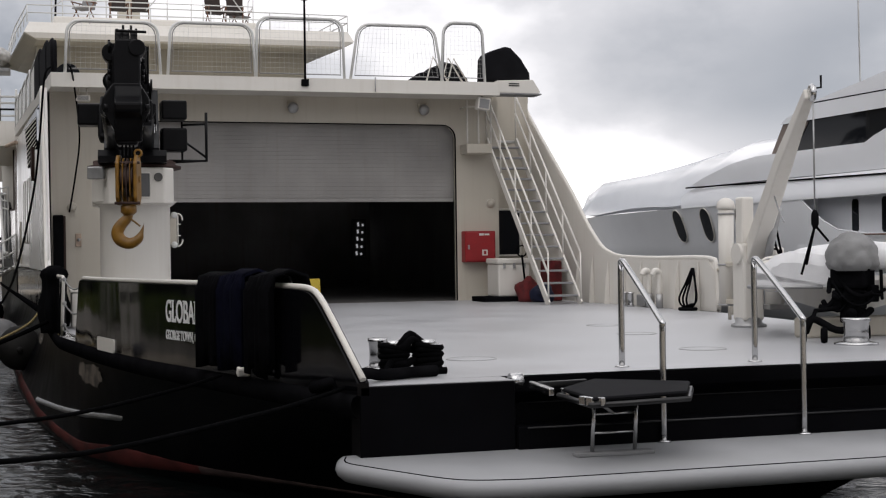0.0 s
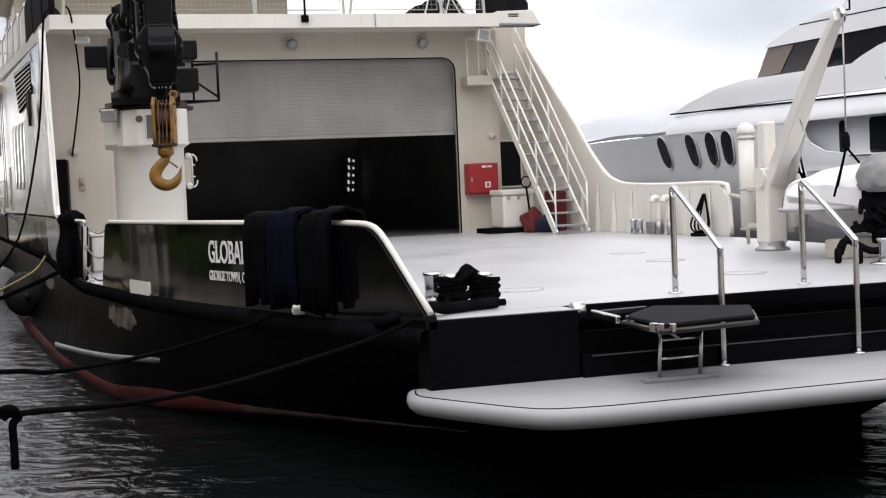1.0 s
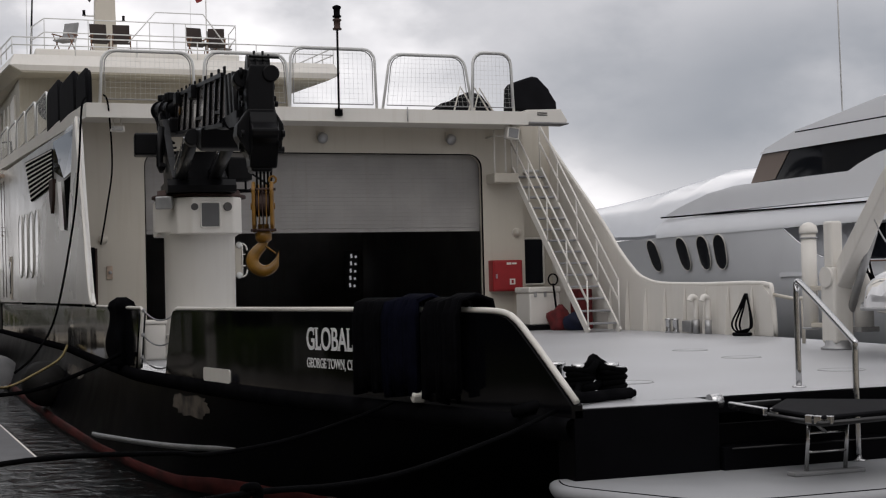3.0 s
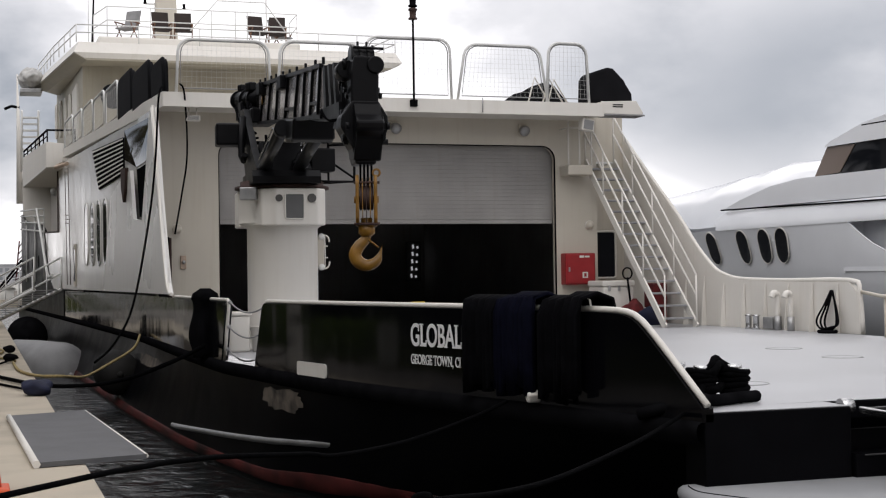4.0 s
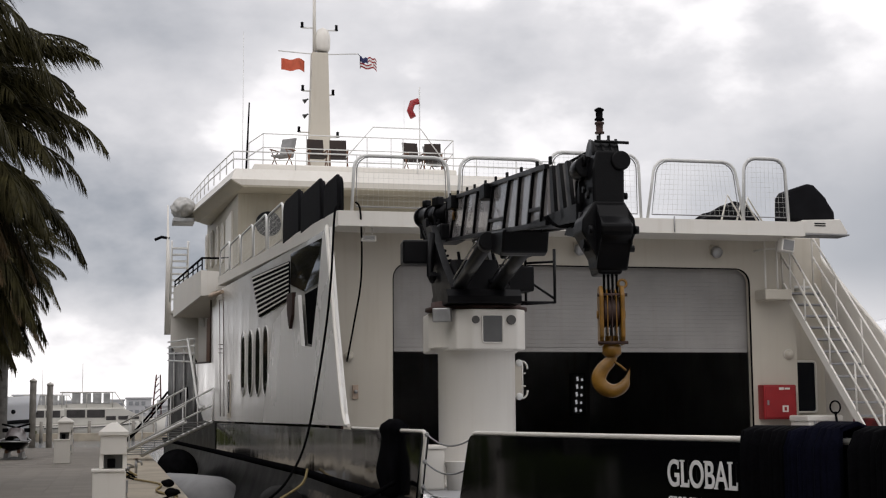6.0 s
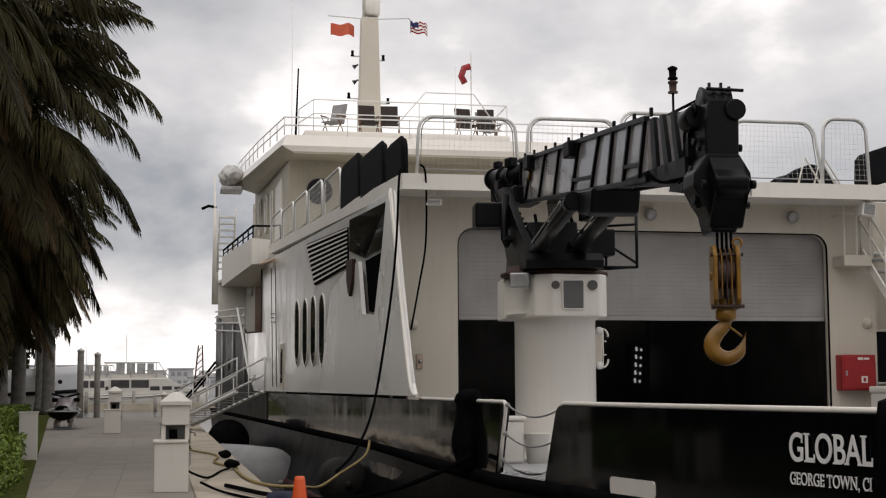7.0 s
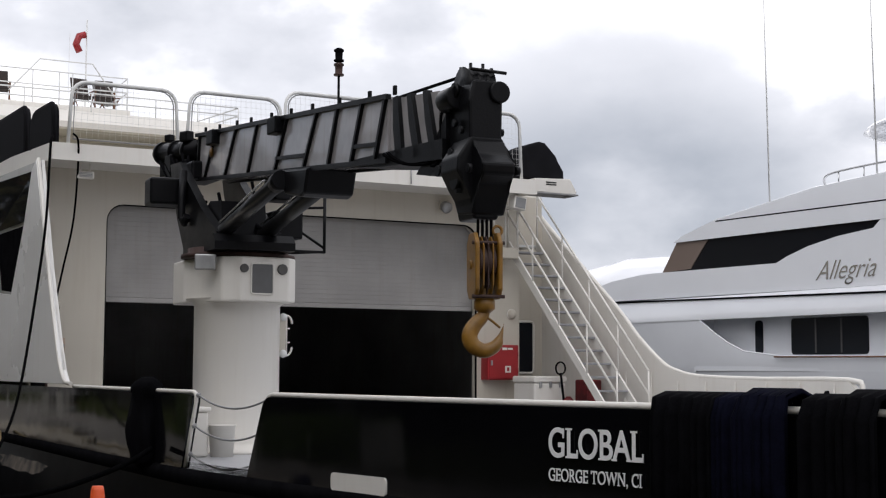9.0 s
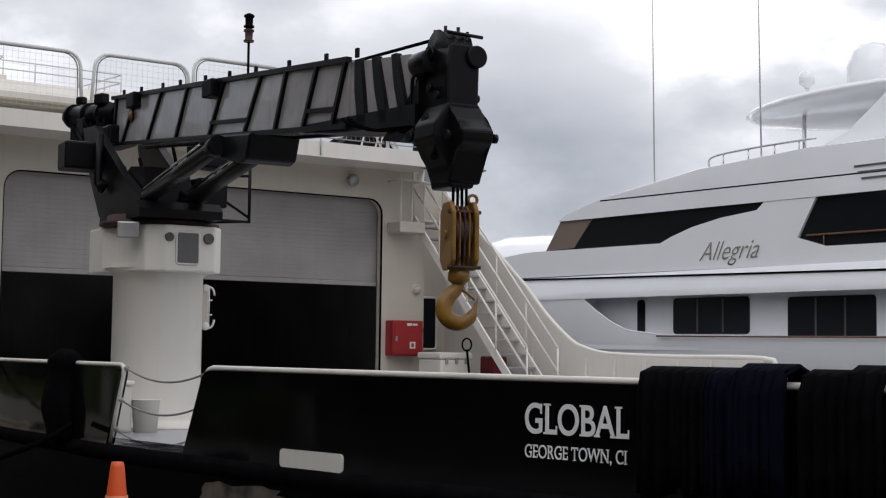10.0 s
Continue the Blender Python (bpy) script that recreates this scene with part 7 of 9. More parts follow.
# stowed gear inside the garage
sw_ = part("slatted_window", box(B(), 0.60, 1.06, 14.12, 14.2, 0.85, 2.05, 0.01), DARK, ship, "narrow slatted window at the back of the garage")
# emissive strips stand in for daylight coming between the slats
DAY = bpy.data.materials.new("daylight_glow")
DAY.use_nodes = True
DAY.node_tree.nodes["Principled BSDF"].inputs["Emission Color"].default_value = (0.95, 0.97, 1.0, 1)
DAY.node_tree.nodes["Principled BSDF"].inputs["Emission Strength"].default_value = 0.3
for k in range(5):
    z = 0.95 + 0.22 * k
    for x, h in ((0.74, 0.13), (0.88, 0.08)):
        bm = B()
        prism(bm, [(x + 0.015 * k, 14.09, z), (x + 0.05 + 0.015 * k, 14.09, z + 0.015), (x + 0.035 + 0.015 * k, 14.09, z + h), (x - 0.015 + 0.015 * k, 14.09, z + h - 0.015)], (0, 0.03, 0))
        part("window_gap", bm, DAY, sw_, "glowing strip standing in for daylight between the slats")


# ---- cloths over the bulwark, chains, bucket ----
def drape(y0, y1, z_out, z_in, mt, lab, seed, nm="black_towel", out=0.06):
    """A cloth folded over the bulwark's cap rail."""
    rnd = random.Random(seed)
    n = 16
    rowsv = []
    prof = [(-1, z_out), (-1, z_out * 0.6 + 0.25), (-1, 0.45), (-1, 0.68), (-0.8, 0.80), (0.0, 0.84), (0.8, 0.80), (1, 0.66), (1, z_in)]
    ph = rnd.random() * 6
    for k in range(n + 1):
        t = k / n
        y = y0 + (y1 - y0) * t
        x = smooth_side(y) + 0.045
        fold = 0.035 * math.sin(t * math.pi * rnd.choice((3, 3)) * 2 + ph) + 0.012 * math.sin(t * 31 + ph)
        r = []
        for j, (sx_, z) in enumerate(prof):
            w = 0.085 + out + (fold if j < 4 else fold * 0.3)
            dz = 0.05 * math.sin(t * 5 + ph) if j == 0 else 0
            r.append((x + sx_ * w, y, z + dz))
        rowsv.append(r)
    bm = B()
    grid(bm, rowsv)
    ob = solo(nm, bm, mt, lab, "cloth", "cloths over the bulwark")
    sol = ob.modifiers.new("thickness", "SOLIDIFY")
    sol.thickness = 0.03
    return ob


yy = -14.62
for k, (w, zo, mt) in enumerate(((0.30, 0.02, TOWEL), (0.20, 0.05, TOWEL), (0.17, 0.02, TOWELB), (0.17, 0.04, TOWELB), (0.18, 0.05, TOWELB), (0.27, 0.0, TOWEL), (0.26, 0.06, TOWEL))):
    drape(yy, yy - w, zo, 0.35, mt, "dark blue towel hung over the bulwark" if mt is TOWELB else "black towel hung over the bulwark", 10 + k, "towel")
    yy -= w + (0.085 if k == 4 else 0.004)
bm = B()
rv = []
for k in range(15):
    z = -0.08 + 0.96 * k / 14
    r0 = (0.19 + 0.03 * math.sin(z * 7)) if z < 0.72 else 0.18 * math.sqrt(max(0.08, 1 - ((z - 0.72) / 0.17) ** 2))
    ring_ = []
    for m in range(22):
        a_ = m * math.tau / 22
        f_ = 1 + 0.17 * math.sin(a_ * 6 + 0.9 * math.sin(z * 3)) + 0.22 * noise.noise(Vector((math.cos(a_) * 2, math.sin(a_) * 2, z * 3)))
        ring_.append((-8.62 + r0 * 0.95 * f_ * math.cos(a_), -6.68 + r0 * 1.35 * f_ * math.sin(a_) - 0.1 * (z < 0.2) * (0.2 - z), z))
    rv.append(ring_)
vs = grid(bm, rv, closed=True)
bm.faces.new(vs[0])
bm.faces.new(vs[-1])
solo("draped_cloth", bm, TOWEL, "bundled black cloth hung over the bulwark end", "cloth", "cloths over the bulwark")
for k, z in enumerate((0.70, 0.38, 0.08)):
    ch = thing("gap_chain", (-8.5, -9, z), "thin safety chain across the bulwark gap", "chain", "safety chains")
    part("chain_run", tube(B(), sag((-8.52, -8.17 + 0.3 * (0.71 - z) / 0.78, z), (-8.33, -9.70 + 0.33 * (0.71 - z) / 0.78, z), 0.12, 16), 0.011, 5), GALV, ch)
    for y, x in ((-8.17 + 0.3 * (0.71 - z) / 0.78, -8.52), (-9.70 + 0.33 * (0.71 - z) / 0.78, -8.33)):
        part("eye", lathe(B(), [(0.02, -0.012), (0.03, 0), (0.02, 0.012)], (x, y, z), 8, (0, 1, 0)), GALV, ch)
bk = thing("bucket", (-7.94, -7.28, 0), "white plastic bucket on the deck", "bucket")
part("pail", lathe(B(), [(0.0, 0), (0.125, 0), (0.15, 0.34), (0.16, 0.35), (0.14, 0.35), (0.0, 0.33)], (-7.94, -7.28, 0), 22), WHITE, bk)
part("handle", tube(B(), [(-7.94 + 0.155 * math.cos(a), -7.28 + 0.02, 0.33 - 0.12 * math.sin(a)) for a in [k * math.pi / 10 for k in range(11)]], 0.006, 5), GALV, bk)
pb = thing("deck_box", (-8.15, -7.2, 0), "white plastic storage tub on the deck", "tub")
part("tub", box(B(), -8.4, -8.1, -7.3, -6.8, 0, 0.5, 0.03), WHITE, pb)
part("lid", box(B(), -8.42, -8.08, -7.32, -6.78, 0.50, 0.55, 0.015), WHITE, pb)
# white block added where a pale gap shows below the hung towels
for y in (-15.62,):
    solo("cleat", obox(B(), (smooth_side(y) - 0.08, y, 0.0), (0.06, 0.04, 0.045), Matrix.Rotation(radians(30), 3, "X"), 0.02), WHITE, "small white block standing in for a pale gap below the towels", "cleat", "cleats")


# ---- mooring lines and fenders ----
def rope(nm, pts, r, mt, lab, n=5):
    return solo(nm, tube(B(), spline(pts, n), r, 8), mt, lab, "rope", "mooring lines")


rope("mooring_line", [(-6.5, -17.0, 0.05), (-6.69, -17.19, -0.01), (-7.1, -17.6, -0.065), (-7.59, -18.13, -0.10), (-8.51, -19.09, -0.135), (-9.13, -19.73, -0.10), (-9.79, -20.41, -0.01), (-10.8, -21.5, 0.05), (-12.2, -22.9, 0.02)], 0.016, ROPE, "thick black mooring line to the quay")
rope("mooring_line", [(-7.45, -15.43, -0.05), (-7.82, -15.8, -0.11), (-8.66, -16.64, -0.185), (-9.39, -17.37, -0.17), (-9.76, -17.74, -0.10), (-11.0, -19.0, 0.02), (-13.8, -22.6, 0.02)], 0.016, ROPE, "thick black mooring line to the quay")
for x, y in ((-12.3, -23.0), (-13.9, -22.7)):
    qb = thing("quay_bollard", (x, y, QUAY), "black cast mooring bollard on the quay", "bollard", "quay bollards")
    part("post", lathe(B(), [(0.2, 0), (0.14, 0.1), (0.13, 0.42), (0.2, 0.5), (0.16, 0.58), (0, 0.6)], (x, y, QUAY), 18), RUBBER, qb)
    part("base", lathe(B(), [(0.3, 0), (0.3, 0.04), (0.2, 0.06)], (x, y, QUAY), 18), RUBBER, qb)
rope("knotted_line", [(-9.75, -20.34, -0.03), (-9.77, -20.38, 0.01), (-9.72, -20.41, 0.02), (-9.69, -20.35, -0.03), (-9.72, -20.37, -0.06), (-9.72, -20.36, -0.16), (-9.72, -20.36, -0.28)], 0.02, ROPE, "knotted tail of black line hanging from the mooring line")
rope("mooring_line", [(-8.72, -7.2, 0.1), (-9.2, -7.4, -0.1), (-9.9, -7.0, -0.36), (-10.7, -6.2, -0.44), (-11.4, -3.4, -0.46)], 0.03, ROPE, "black line from the vessel to the quay")
rope("mooring_line", sag((-9.84, 38.9, 1.95), (-12.35, 46.0, -1.0), 0.15, 14), 0.05, ROPE, "heavy dark mooring line from the bow", 2)
rope("mooring_line", sag((-9.84, 38.9, 1.75), (-12.3, 44.5, -0.9), 0.2, 14), 0.04, ROPE, "heavy dark mooring line from the bow", 2)


def fender(c, r, half, mt, lab, axis=(0, 1, 0)):
    f = thing("fender", c, lab, "fender", "large fenders")
    prof = [(0.0, -half - r * 0.75), (r * 0.35, -half - r * 0.68), (r * 0.75, -half - r * 0.4), (r, -half), (r * 1.02, 0), (r, half), (r * 0.75, half + r * 0.4), (r * 0.35, half + r * 0.68), (0, half + r * 0.75)]
    part("body", lathe(B(), prof, c, 28, axis), mt, f)
    for s in (-1, 1):
        part("end_fitting", lathe(B(), [(0.06, 0), (0.06, 0.06), (0.03, 0.09), (0, 0.09)], Vector(c) + Vector(axis).normalized() * s * (half + r * 0.72), 12, Vector(axis) * s), mt, f)
    return f


fender((-10.18, 12.3, -1.38), 0.82, 1.35, FENDER, "large grey cylindrical fender between hull and quay", (-0.38, 0.92, 0))
fender((-9.1, 1.6, -0.78), 0.42, 0.45, material("worn_black_fender", (0.022, 0.021, 0.020), 0.75, vary=0.25, scale=3, bump=0.12, spec=0.2), "large black rubber fender hung against the hull")
fender((-10.2, 20.0, -0.72), 0.62, 0.3, RUBBER, "large black round fender between hull and quay")

# ---- quay things ----
# traffic cone
cn = thing("traffic_cone", (-11.61, -15.82, QUAY), "orange traffic cone with a pale band on the quay", "cone")
part("base", box(B(), -11.79, -11.43, -16.0, -15.64, QUAY, QUAY + 0.04, 0.015), ORANGE, cn)
part("cone", lathe(B(), [(0.125, 0.035), (0.03, 0.92), (0.025, 0.94), (0.0, 0.94)], (-11.61, -15.82, QUAY), 24), ORANGE, cn)
part("band", lathe(B(), [(0.081, 0.48), (0.071, 0.58)], (-11.61, -15.82, QUAY), 24), material("pale_band", (0.62, 0.46, 0.38), 0.5, vary=0.2, scale=8), cn, "faded pale reflective band")
part("upper_band", lathe(B(), [(0.066, 0.63), (0.047, 0.80)], (-11.61, -15.82, QUAY), 24), material("faded_orange_band", (0.68, 0.20, 0.10), 0.5, vary=0.2, scale=8), cn, "faded orange upper band")
# ramp mat
mt_ = thing("boarding_ramp", (-10.8, -11.6, QUAY), "low dark grey ramp with white edges on the quay", "ramp")
bm = B()
prism(bm, [(-11.33, -10.3, QUAY + 0.005), (-10.5, -10.0, QUAY + 0.005), (-10.3, -14.4, QUAY + 0.005), (-11.2, -14.6, QUAY + 0.005)], (0, 0, 0.04))
part("plate", bm, material("grey_ramp_mat", (0.12, 0.12, 0.125), 0.7, vary=0.15, scale=3, bump=0.15), mt_, "dark grey non-slip ramp plate")
part("edge", tube(B(), [(-11.33, -10.3, QUAY + 0.03), (-11.2, -14.6, QUAY + 0.03)], 0.035, 6), WHITE, mt_)
part("edge", tube(B(), [(-10.5, -10.0, QUAY + 0.03), (-10.3, -14.4, QUAY + 0.03)], 0.018, 6), WHITE, mt_)
for k, (x, y) in enumerate(((-10.9, -7.0), (-11.1, 1.0), (-11.05, 4.6))):
    bm = B()
    bmesh.ops.create_icosphere(bm, subdivisions=3, radius=0.17 if k == 0 else 0.11)
    for v in bm.verts:
        v.co *= 1 + noise.noise(v.co * 7 + Vector((k * 5, 1, 0))) * 0.4
        v.co = Vector((x + v.co.x * 1.2, y + v.co.y * 1.5, QUAY + max(0.0, v.co.z * 0.7 + 0.10)))
    for f in bm.faces:
        f.smooth = True
    solo("covered_cleat", bm, BLUEB if k == 0 else RUBBER, "quay cleat under a crumpled dark blue cover" if k == 0 else "black quay cleat wrapped in line", "cleat", "quay cleats")
rope("quay_line", [(-10.85, -7.0, QUAY + 0.06), (-11.1, -6.0, QUAY + 0.03), (-11.5, -4.4, QUAY + 0.03), (-11.75, -3.6, QUAY + 0.1)], 0.019, ROPE, "black line lying on the quay")
rope("quay_line", [(-10.95, 1.2, QUAY + 0.08), (-11.3, 0.2, QUAY + 0.03), (-11.6, -1.5, QUAY + 0.03), (-11.95, -3.2, QUAY + 0.25)], 0.019, ROPE, "black shore cable lying on the quay")
rope("yellow_line", [(-11.0, 1.0, QUAY + 0.03), (-11.3, 3.0, QUAY + 0.03), (-11.15, 5.5, QUAY + 0.03), (-11.6, 8.0, QUAY + 0.03), (-12.0, 10.5, QUAY + 0.03)], 0.022, ROPEY, "yellow line lying on the quay")


def power_pedestal(x, y, s, lab):
    p = thing("power_pedestal", (x, y, QUAY), lab, "power pedestal", "dock power pedestals")
    z = QUAY
    part("base_cabinet", box(B(), x - 0.23 * s, x + 0.23 * s, y - 0.2 * s, y + 0.2 * s, z, z + 0.66 * s, 0.012), WHITE, p)
    part("cabinet_top", box(B(), x - 0.25 * s, x + 0.22 * s, y - 0.22 * s, y + 0.2 * s, z + 0.66 * s, z + 0.70 * s, 0.01), WHITE, p)
    for sx in (-0.11, 0.21):
        part("post", box(B(), x + sx * s - 0.03, x + sx * s + 0.03, y - 0.05, y + 0.2 * s, z + 0.70 * s, z + 0.90 * s, 0.006), WHITE, p)
    part("back", box(B(), x - 0.10 * s, x + 0.2 * s, y + 0.14 * s, y + 0.18 * s, z + 0.70 * s, z + 0.90 * s), CLOTHG, p)
    part("socket", box(B(), x - 0.03, x + 0.08, y + 0.05, y + 0.13, z + 0.71 * s, z + 0.84 * s, 0.01), RUBBER, p)
    part("head", box(B(), x - 0.13 * s, x + 0.235 * s, y - 0.08 * s, y + 0.25 * s, z + 0.90 * s, z + 1.17 * s, 0.01), WHITE, p)
    bm = B()
    a = [(x - 0.155 * s, y - 0.11 * s), (x + 0.26 * s, y - 0.11 * s), (x + 0.26 * s, y + 0.28 * s), (x - 0.155 * s, y + 0.28 * s)]
    vs = grid(bm, [[(u, v, z + 1.17 * s) for u, v in a], [(u, v, z + 1.22 * s) for u, v in a], [(x + 0.05 * s + (u - x - 0.05 * s) * 0.35, y + 0.08 + (v - y - 0.08) * 0.35, z + 1.33 * s) for u, v in a], [(x + 0.05 * s + (u - x - 0.05 * s) * 0.1, y + 0.08 + (v - y - 0.08) * 0.1, z + 1.35 * s) for u, v in a]], smooth=False, closed=True)
    bm.faces.new(vs[0])
    bm.faces.new(vs[-1])
    part("roof_cap", bm, WHITE, p)
    part("outlet", box(B(), x + 0.225 * s, x + 0.26 * s, y - 0.1, y + 0.08, z + 0.36 * s, z + 0.54 * s, 0.01), GALV, p)
    return p


power_pedestal(-12.16, -3.8, 1.0, "white dock power pedestal with a peaked cap")
power_pedestal(-13.65, 20.8, 1.05, "white dock power pedestal further along the quay")
power_pedestal(-13.9, 33.0, 1.0, "white dock power pedestal further along the quay")
# rope ends, valves and buckets by the far pedestals
for k, (x, y, mt, h) in enumerate(((-11.75, 8.5, ROPE, 0.16), (-11.6, 10.5, ROPEY, 0.10), (-12.0, 13.0, ROPE, 0.2), (-11.7, 16.0, GALV, 0.12))):
    rr_ = random.Random(k * 7)
    pts = [(x + rr_.uniform(-.25, .25), y + rr_.uniform(-.7, .7), QUAY + 0.02 + h * (j % 2) * rr_.random()) for j in range(7)]
    solo("loose_rope", tube(B(), spline(pts, 5), 0.02, 6), mt, "loose length of rope lying on the quay", "rope", "rope lengths on the quay")
for x, y, h in ((-11.9, 9.4, 0.30), (-11.55, 12.2, 0.36), (-12.2, 18.5, 0.34)):
    vb_ = thing("water_valve", (x, y, QUAY), "small metal water valve standing on the quay", "valve", "water valves")
    part("riser", cyl(B(), (x, y, QUAY), (x, y, QUAY + h), 0.035, seg=10), GALV, vb_)
    part("spout", tube(B(), [(x, y, QUAY + h * 0.8), (x + 0.12, y - 0.05, QUAY + h * 0.8), (x + 0.15, y - 0.06, QUAY + h * 0.55)], 0.028, 8), GALV, vb_)
    part("hand_wheel", lathe(B(), [(0.07, 0.0), (0.075, 0.012), (0.02, 0.02), (0, 0.02)], (x, y, QUAY + h), 12), RUSTP, vb_)

# gangway from the quay to the side deck
gw = thing("gangway", (-10.6, 22, QUAY), "white aluminium gangway leading up to the side deck", "gangway")
ga, gb = Vector((-11.6, 24.5, QUAY + 0.1)), Vector((-9.6, 19.0, 0.75))
gn = Vector((0.93, 0.36, 0)).normalized() * 0.45
for s in (-1, 1):
    o = gn * s
    part("beam", tube(B(), [ga + o, gb + o], 0.06, 6), ALU, gw)
    for h in (0.5, 1.0):
        part("handrail", tube(B(), [ga + o + Vector((0, 0, h)), gb + o + Vector((0, 0, h))], 0.03, 6), ALU, gw)
    for k in range(6):
        p = ga.lerp(gb, k / 5) + o
        part("stanchion", cyl(B(), p, p + Vector((0, 0, 1.0)), 0.022, seg=6), ALU, gw)
for k in range(14):
    p = ga.lerp(gb, (k + 0.5) / 14)
    bm = B()
    prism(bm, [p - gn - Vector((0, 0.12, 0)), p + gn - Vector((0, 0.12, 0)), p + gn + Vector((0, 0.12, 0)), p - gn + Vector((0, 0.12, 0))], (0, 0, 0.03))
    part("tread", bm, GALV, gw)
sg = thing("stowed_boarding_rail", (-9.75, 27, 0.8), "white hinged boarding rail swung up at the side", "gate")
part("upright", tube(B(), spline([(-9.72, 24.2, 3.52), (-9.62, 22.5, 2.4), (-9.55, 21.0, 1.4), (-9.5, 20.2, 1.15), (-9.45, 19.4, 1.2)], 4), 0.045, 8), ALU, sg)
for z in (4.1, 3.85, 3.6, 3.3):
    part("bar", tube(B(), [(-9.86, 38.6, z + 0.04), (-9.46, 24.6, z - 0.55)], 0.035, 6), ALU, sg)
for y in (25.5, 30, 35):
    part("bar_post", cyl(B(), (side_x(y) - 0.06, y, 1.0), (side_x(y) - 0.06, y, 3.6), 0.03, seg=6), ALU, sg)
# dark entry panel and ladder lines on the side
bm = B()
for y in (16.2, 17.2):
    tube(bm, [on_side(y, 4.3, 0.06), on_side(y - 0.9, 0.9, 0.10)], 0.012, 6)
for k in range(3):
    tube(bm, [on_side(16.2, 2.7 + 0.12 * k, 0.07), on_side(17.2, 2.75 + 0.12 * k, 0.07)], 0.014, 5)
part("side_ladder", bm, RUSTD, ship, "thin rope ladder hanging on the side")

# jet ski on a stand, piles, boxes and hedge
js = thing("jet_ski", (-15.4, 26, QUAY), "black jet ski with a grey cowling on a stand", "jet ski")
bm = B()
rv = []
for u, w, zr_, zb_ in ((-1.35, 0.40, 0.10, -0.08), (-1.0, 0.50, 0.12, -0.20), (0.2, 0.50, 0.12, -0.24), (0.9, 0.40, 0.16, -0.20), (1.4, 0.20, 0.24, -0.02), (1.6, 0.05, 0.30, 0.2)):
    rv.append([(-15.4 + a * w, 26 + u, zb_ + (zr_ - zb_) * b) for a, b in ((-1, 1), (-0.93, 0.6), (-0.62, 0.2), (0, 0), (0.62, 0.2), (0.93, 0.6), (1, 1), (0, 1.1))])
vs = grid(bm, rv, closed=True)
bm.faces.new(vs[0])
bm.faces.new(vs[-1])
part("hull", bm, BLACK, js)
part("rub_rail", tube(B(), [(-15.9, 24.66, 0.12), (-15.91, 26.2, 0.13), (-15.8, 26.9, 0.17), (-15.6, 27.4, 0.25)], 0.03, 6), GALV, js)
part("rub_rail", tube(B(), [(-14.9, 24.66, 0.12), (-14.89, 26.2, 0.13), (-15.0, 26.9, 0.17), (-15.2, 27.4, 0.25)], 0.03, 6), GALV, js)
part("rub_rail", tube(B(), [(-15.9, 24.64, 0.11), (-14.9, 24.64, 0.11)], 0.03, 6), GALV, js)
bm = B()
rv = []
for u, w, zt_ in ((-1.2, 0.22, 0.30), (-0.6, 0.24, 0.38), (0.1, 0.27, 0.42), (0.5, 0.32, 0.58), (0.9, 0.30, 0.45), (1.3, 0.15, 0.32)):
    rv.append([(-15.4 + a * w, 26 + u, 0.12 + (zt_ - 0.12) * b) for a, b in ((-1.2, 0), (-1, 0.55), (-0.6, 0.95), (0, 1), (0.6, 0.95), (1, 0.55), (1.2, 0))])
grid(bm, rv)
part("cowling", bm, material("jet_ski_grey", (0.20, 0.17, 0.17), 0.4, vary=0.25, scale=5, bump=0.02), js, "faded pinkish grey seat and cowling")
part("handlebar", tube(B(), [(-15.85, 26.35, 0.68), (-15.62, 26.45, 0.62), (-15.4, 26.5, 0.56), (-15.18, 26.45, 0.62), (-14.94, 26.35, 0.68)], 0.035, 6), RUBBER, js)
for sx_ in (-1, 1):
    part("mirror", box(B(), -15.4 + sx_ * 0.36 - 0.1, -15.4 + sx_ * 0.36 + 0.1, 26.6, 26.7, 0.40, 0.54, 0.02), RUBBER, js)
    part("bunk", box(B(), -15.4 + sx_ * 0.2 - 0.05, -15.4 + sx_ * 0.2 + 0.05, 24.9, 27.1, -0.28, -0.16, 0.015), WOOD, js)
    part("stand_leg", box(B(), -15.4 + sx_ * 0.24 - 0.06, -15.4 + sx_ * 0.24 + 0.06, 25.2, 26.8, QUAY, -0.27, 0.015), GALV, js)
part("stand_foot", box(B(), -15.75, -15.05, 25.1, 26.9, QUAY, QUAY + 0.06, 0.01), GALV, js)
for x, y, h, r in ((-15.75, 42.8, 2.62, 0.15), (-15.0, 42.8, 2.45, 0.14), (-12.0, 42.9, 0.6, 0.12)):
    pl_ = thing("mooring_pile", (x, y, SEA), "grey timber mooring pile with a white cap", "pile", "mooring piles")
    part("shaft", cyl(B(), (x, y, SEA - 0.3), (x, y, h - 0.1), r, seg=14), PILE, pl_)
    part("cap", lathe(B(), [(r * 1.1, h - 0.12), (r * 1.1, h - 0.04), (0, h + 0.06)], (x, y, 0), 14), WHITE, pl_)
for x, y, w, h, dz in ((-14.62, -5.6, 0.30, 0.66, 0), (-14.78, 4.9, 0.17, 0.92, 0), (-14.5, -2.6, 0.06, 0.40, 0)):
    ub = thing("utility_box", (x, y, QUAY), "plain white utility cabinet beside the hedge", "cabinet", "utility cabinets")
    part("body", box(B(), x - w, x + w, y - 0.12, y + 0.12, QUAY, QUAY + h, 0.015), WHITE, ub)
    part("lid", box(B(), x - w - 0.01, x + w + 0.01, y - 0.13, y + 0.13, QUAY + h, QUAY + h + 0.03, 0.01), WHITE, ub)


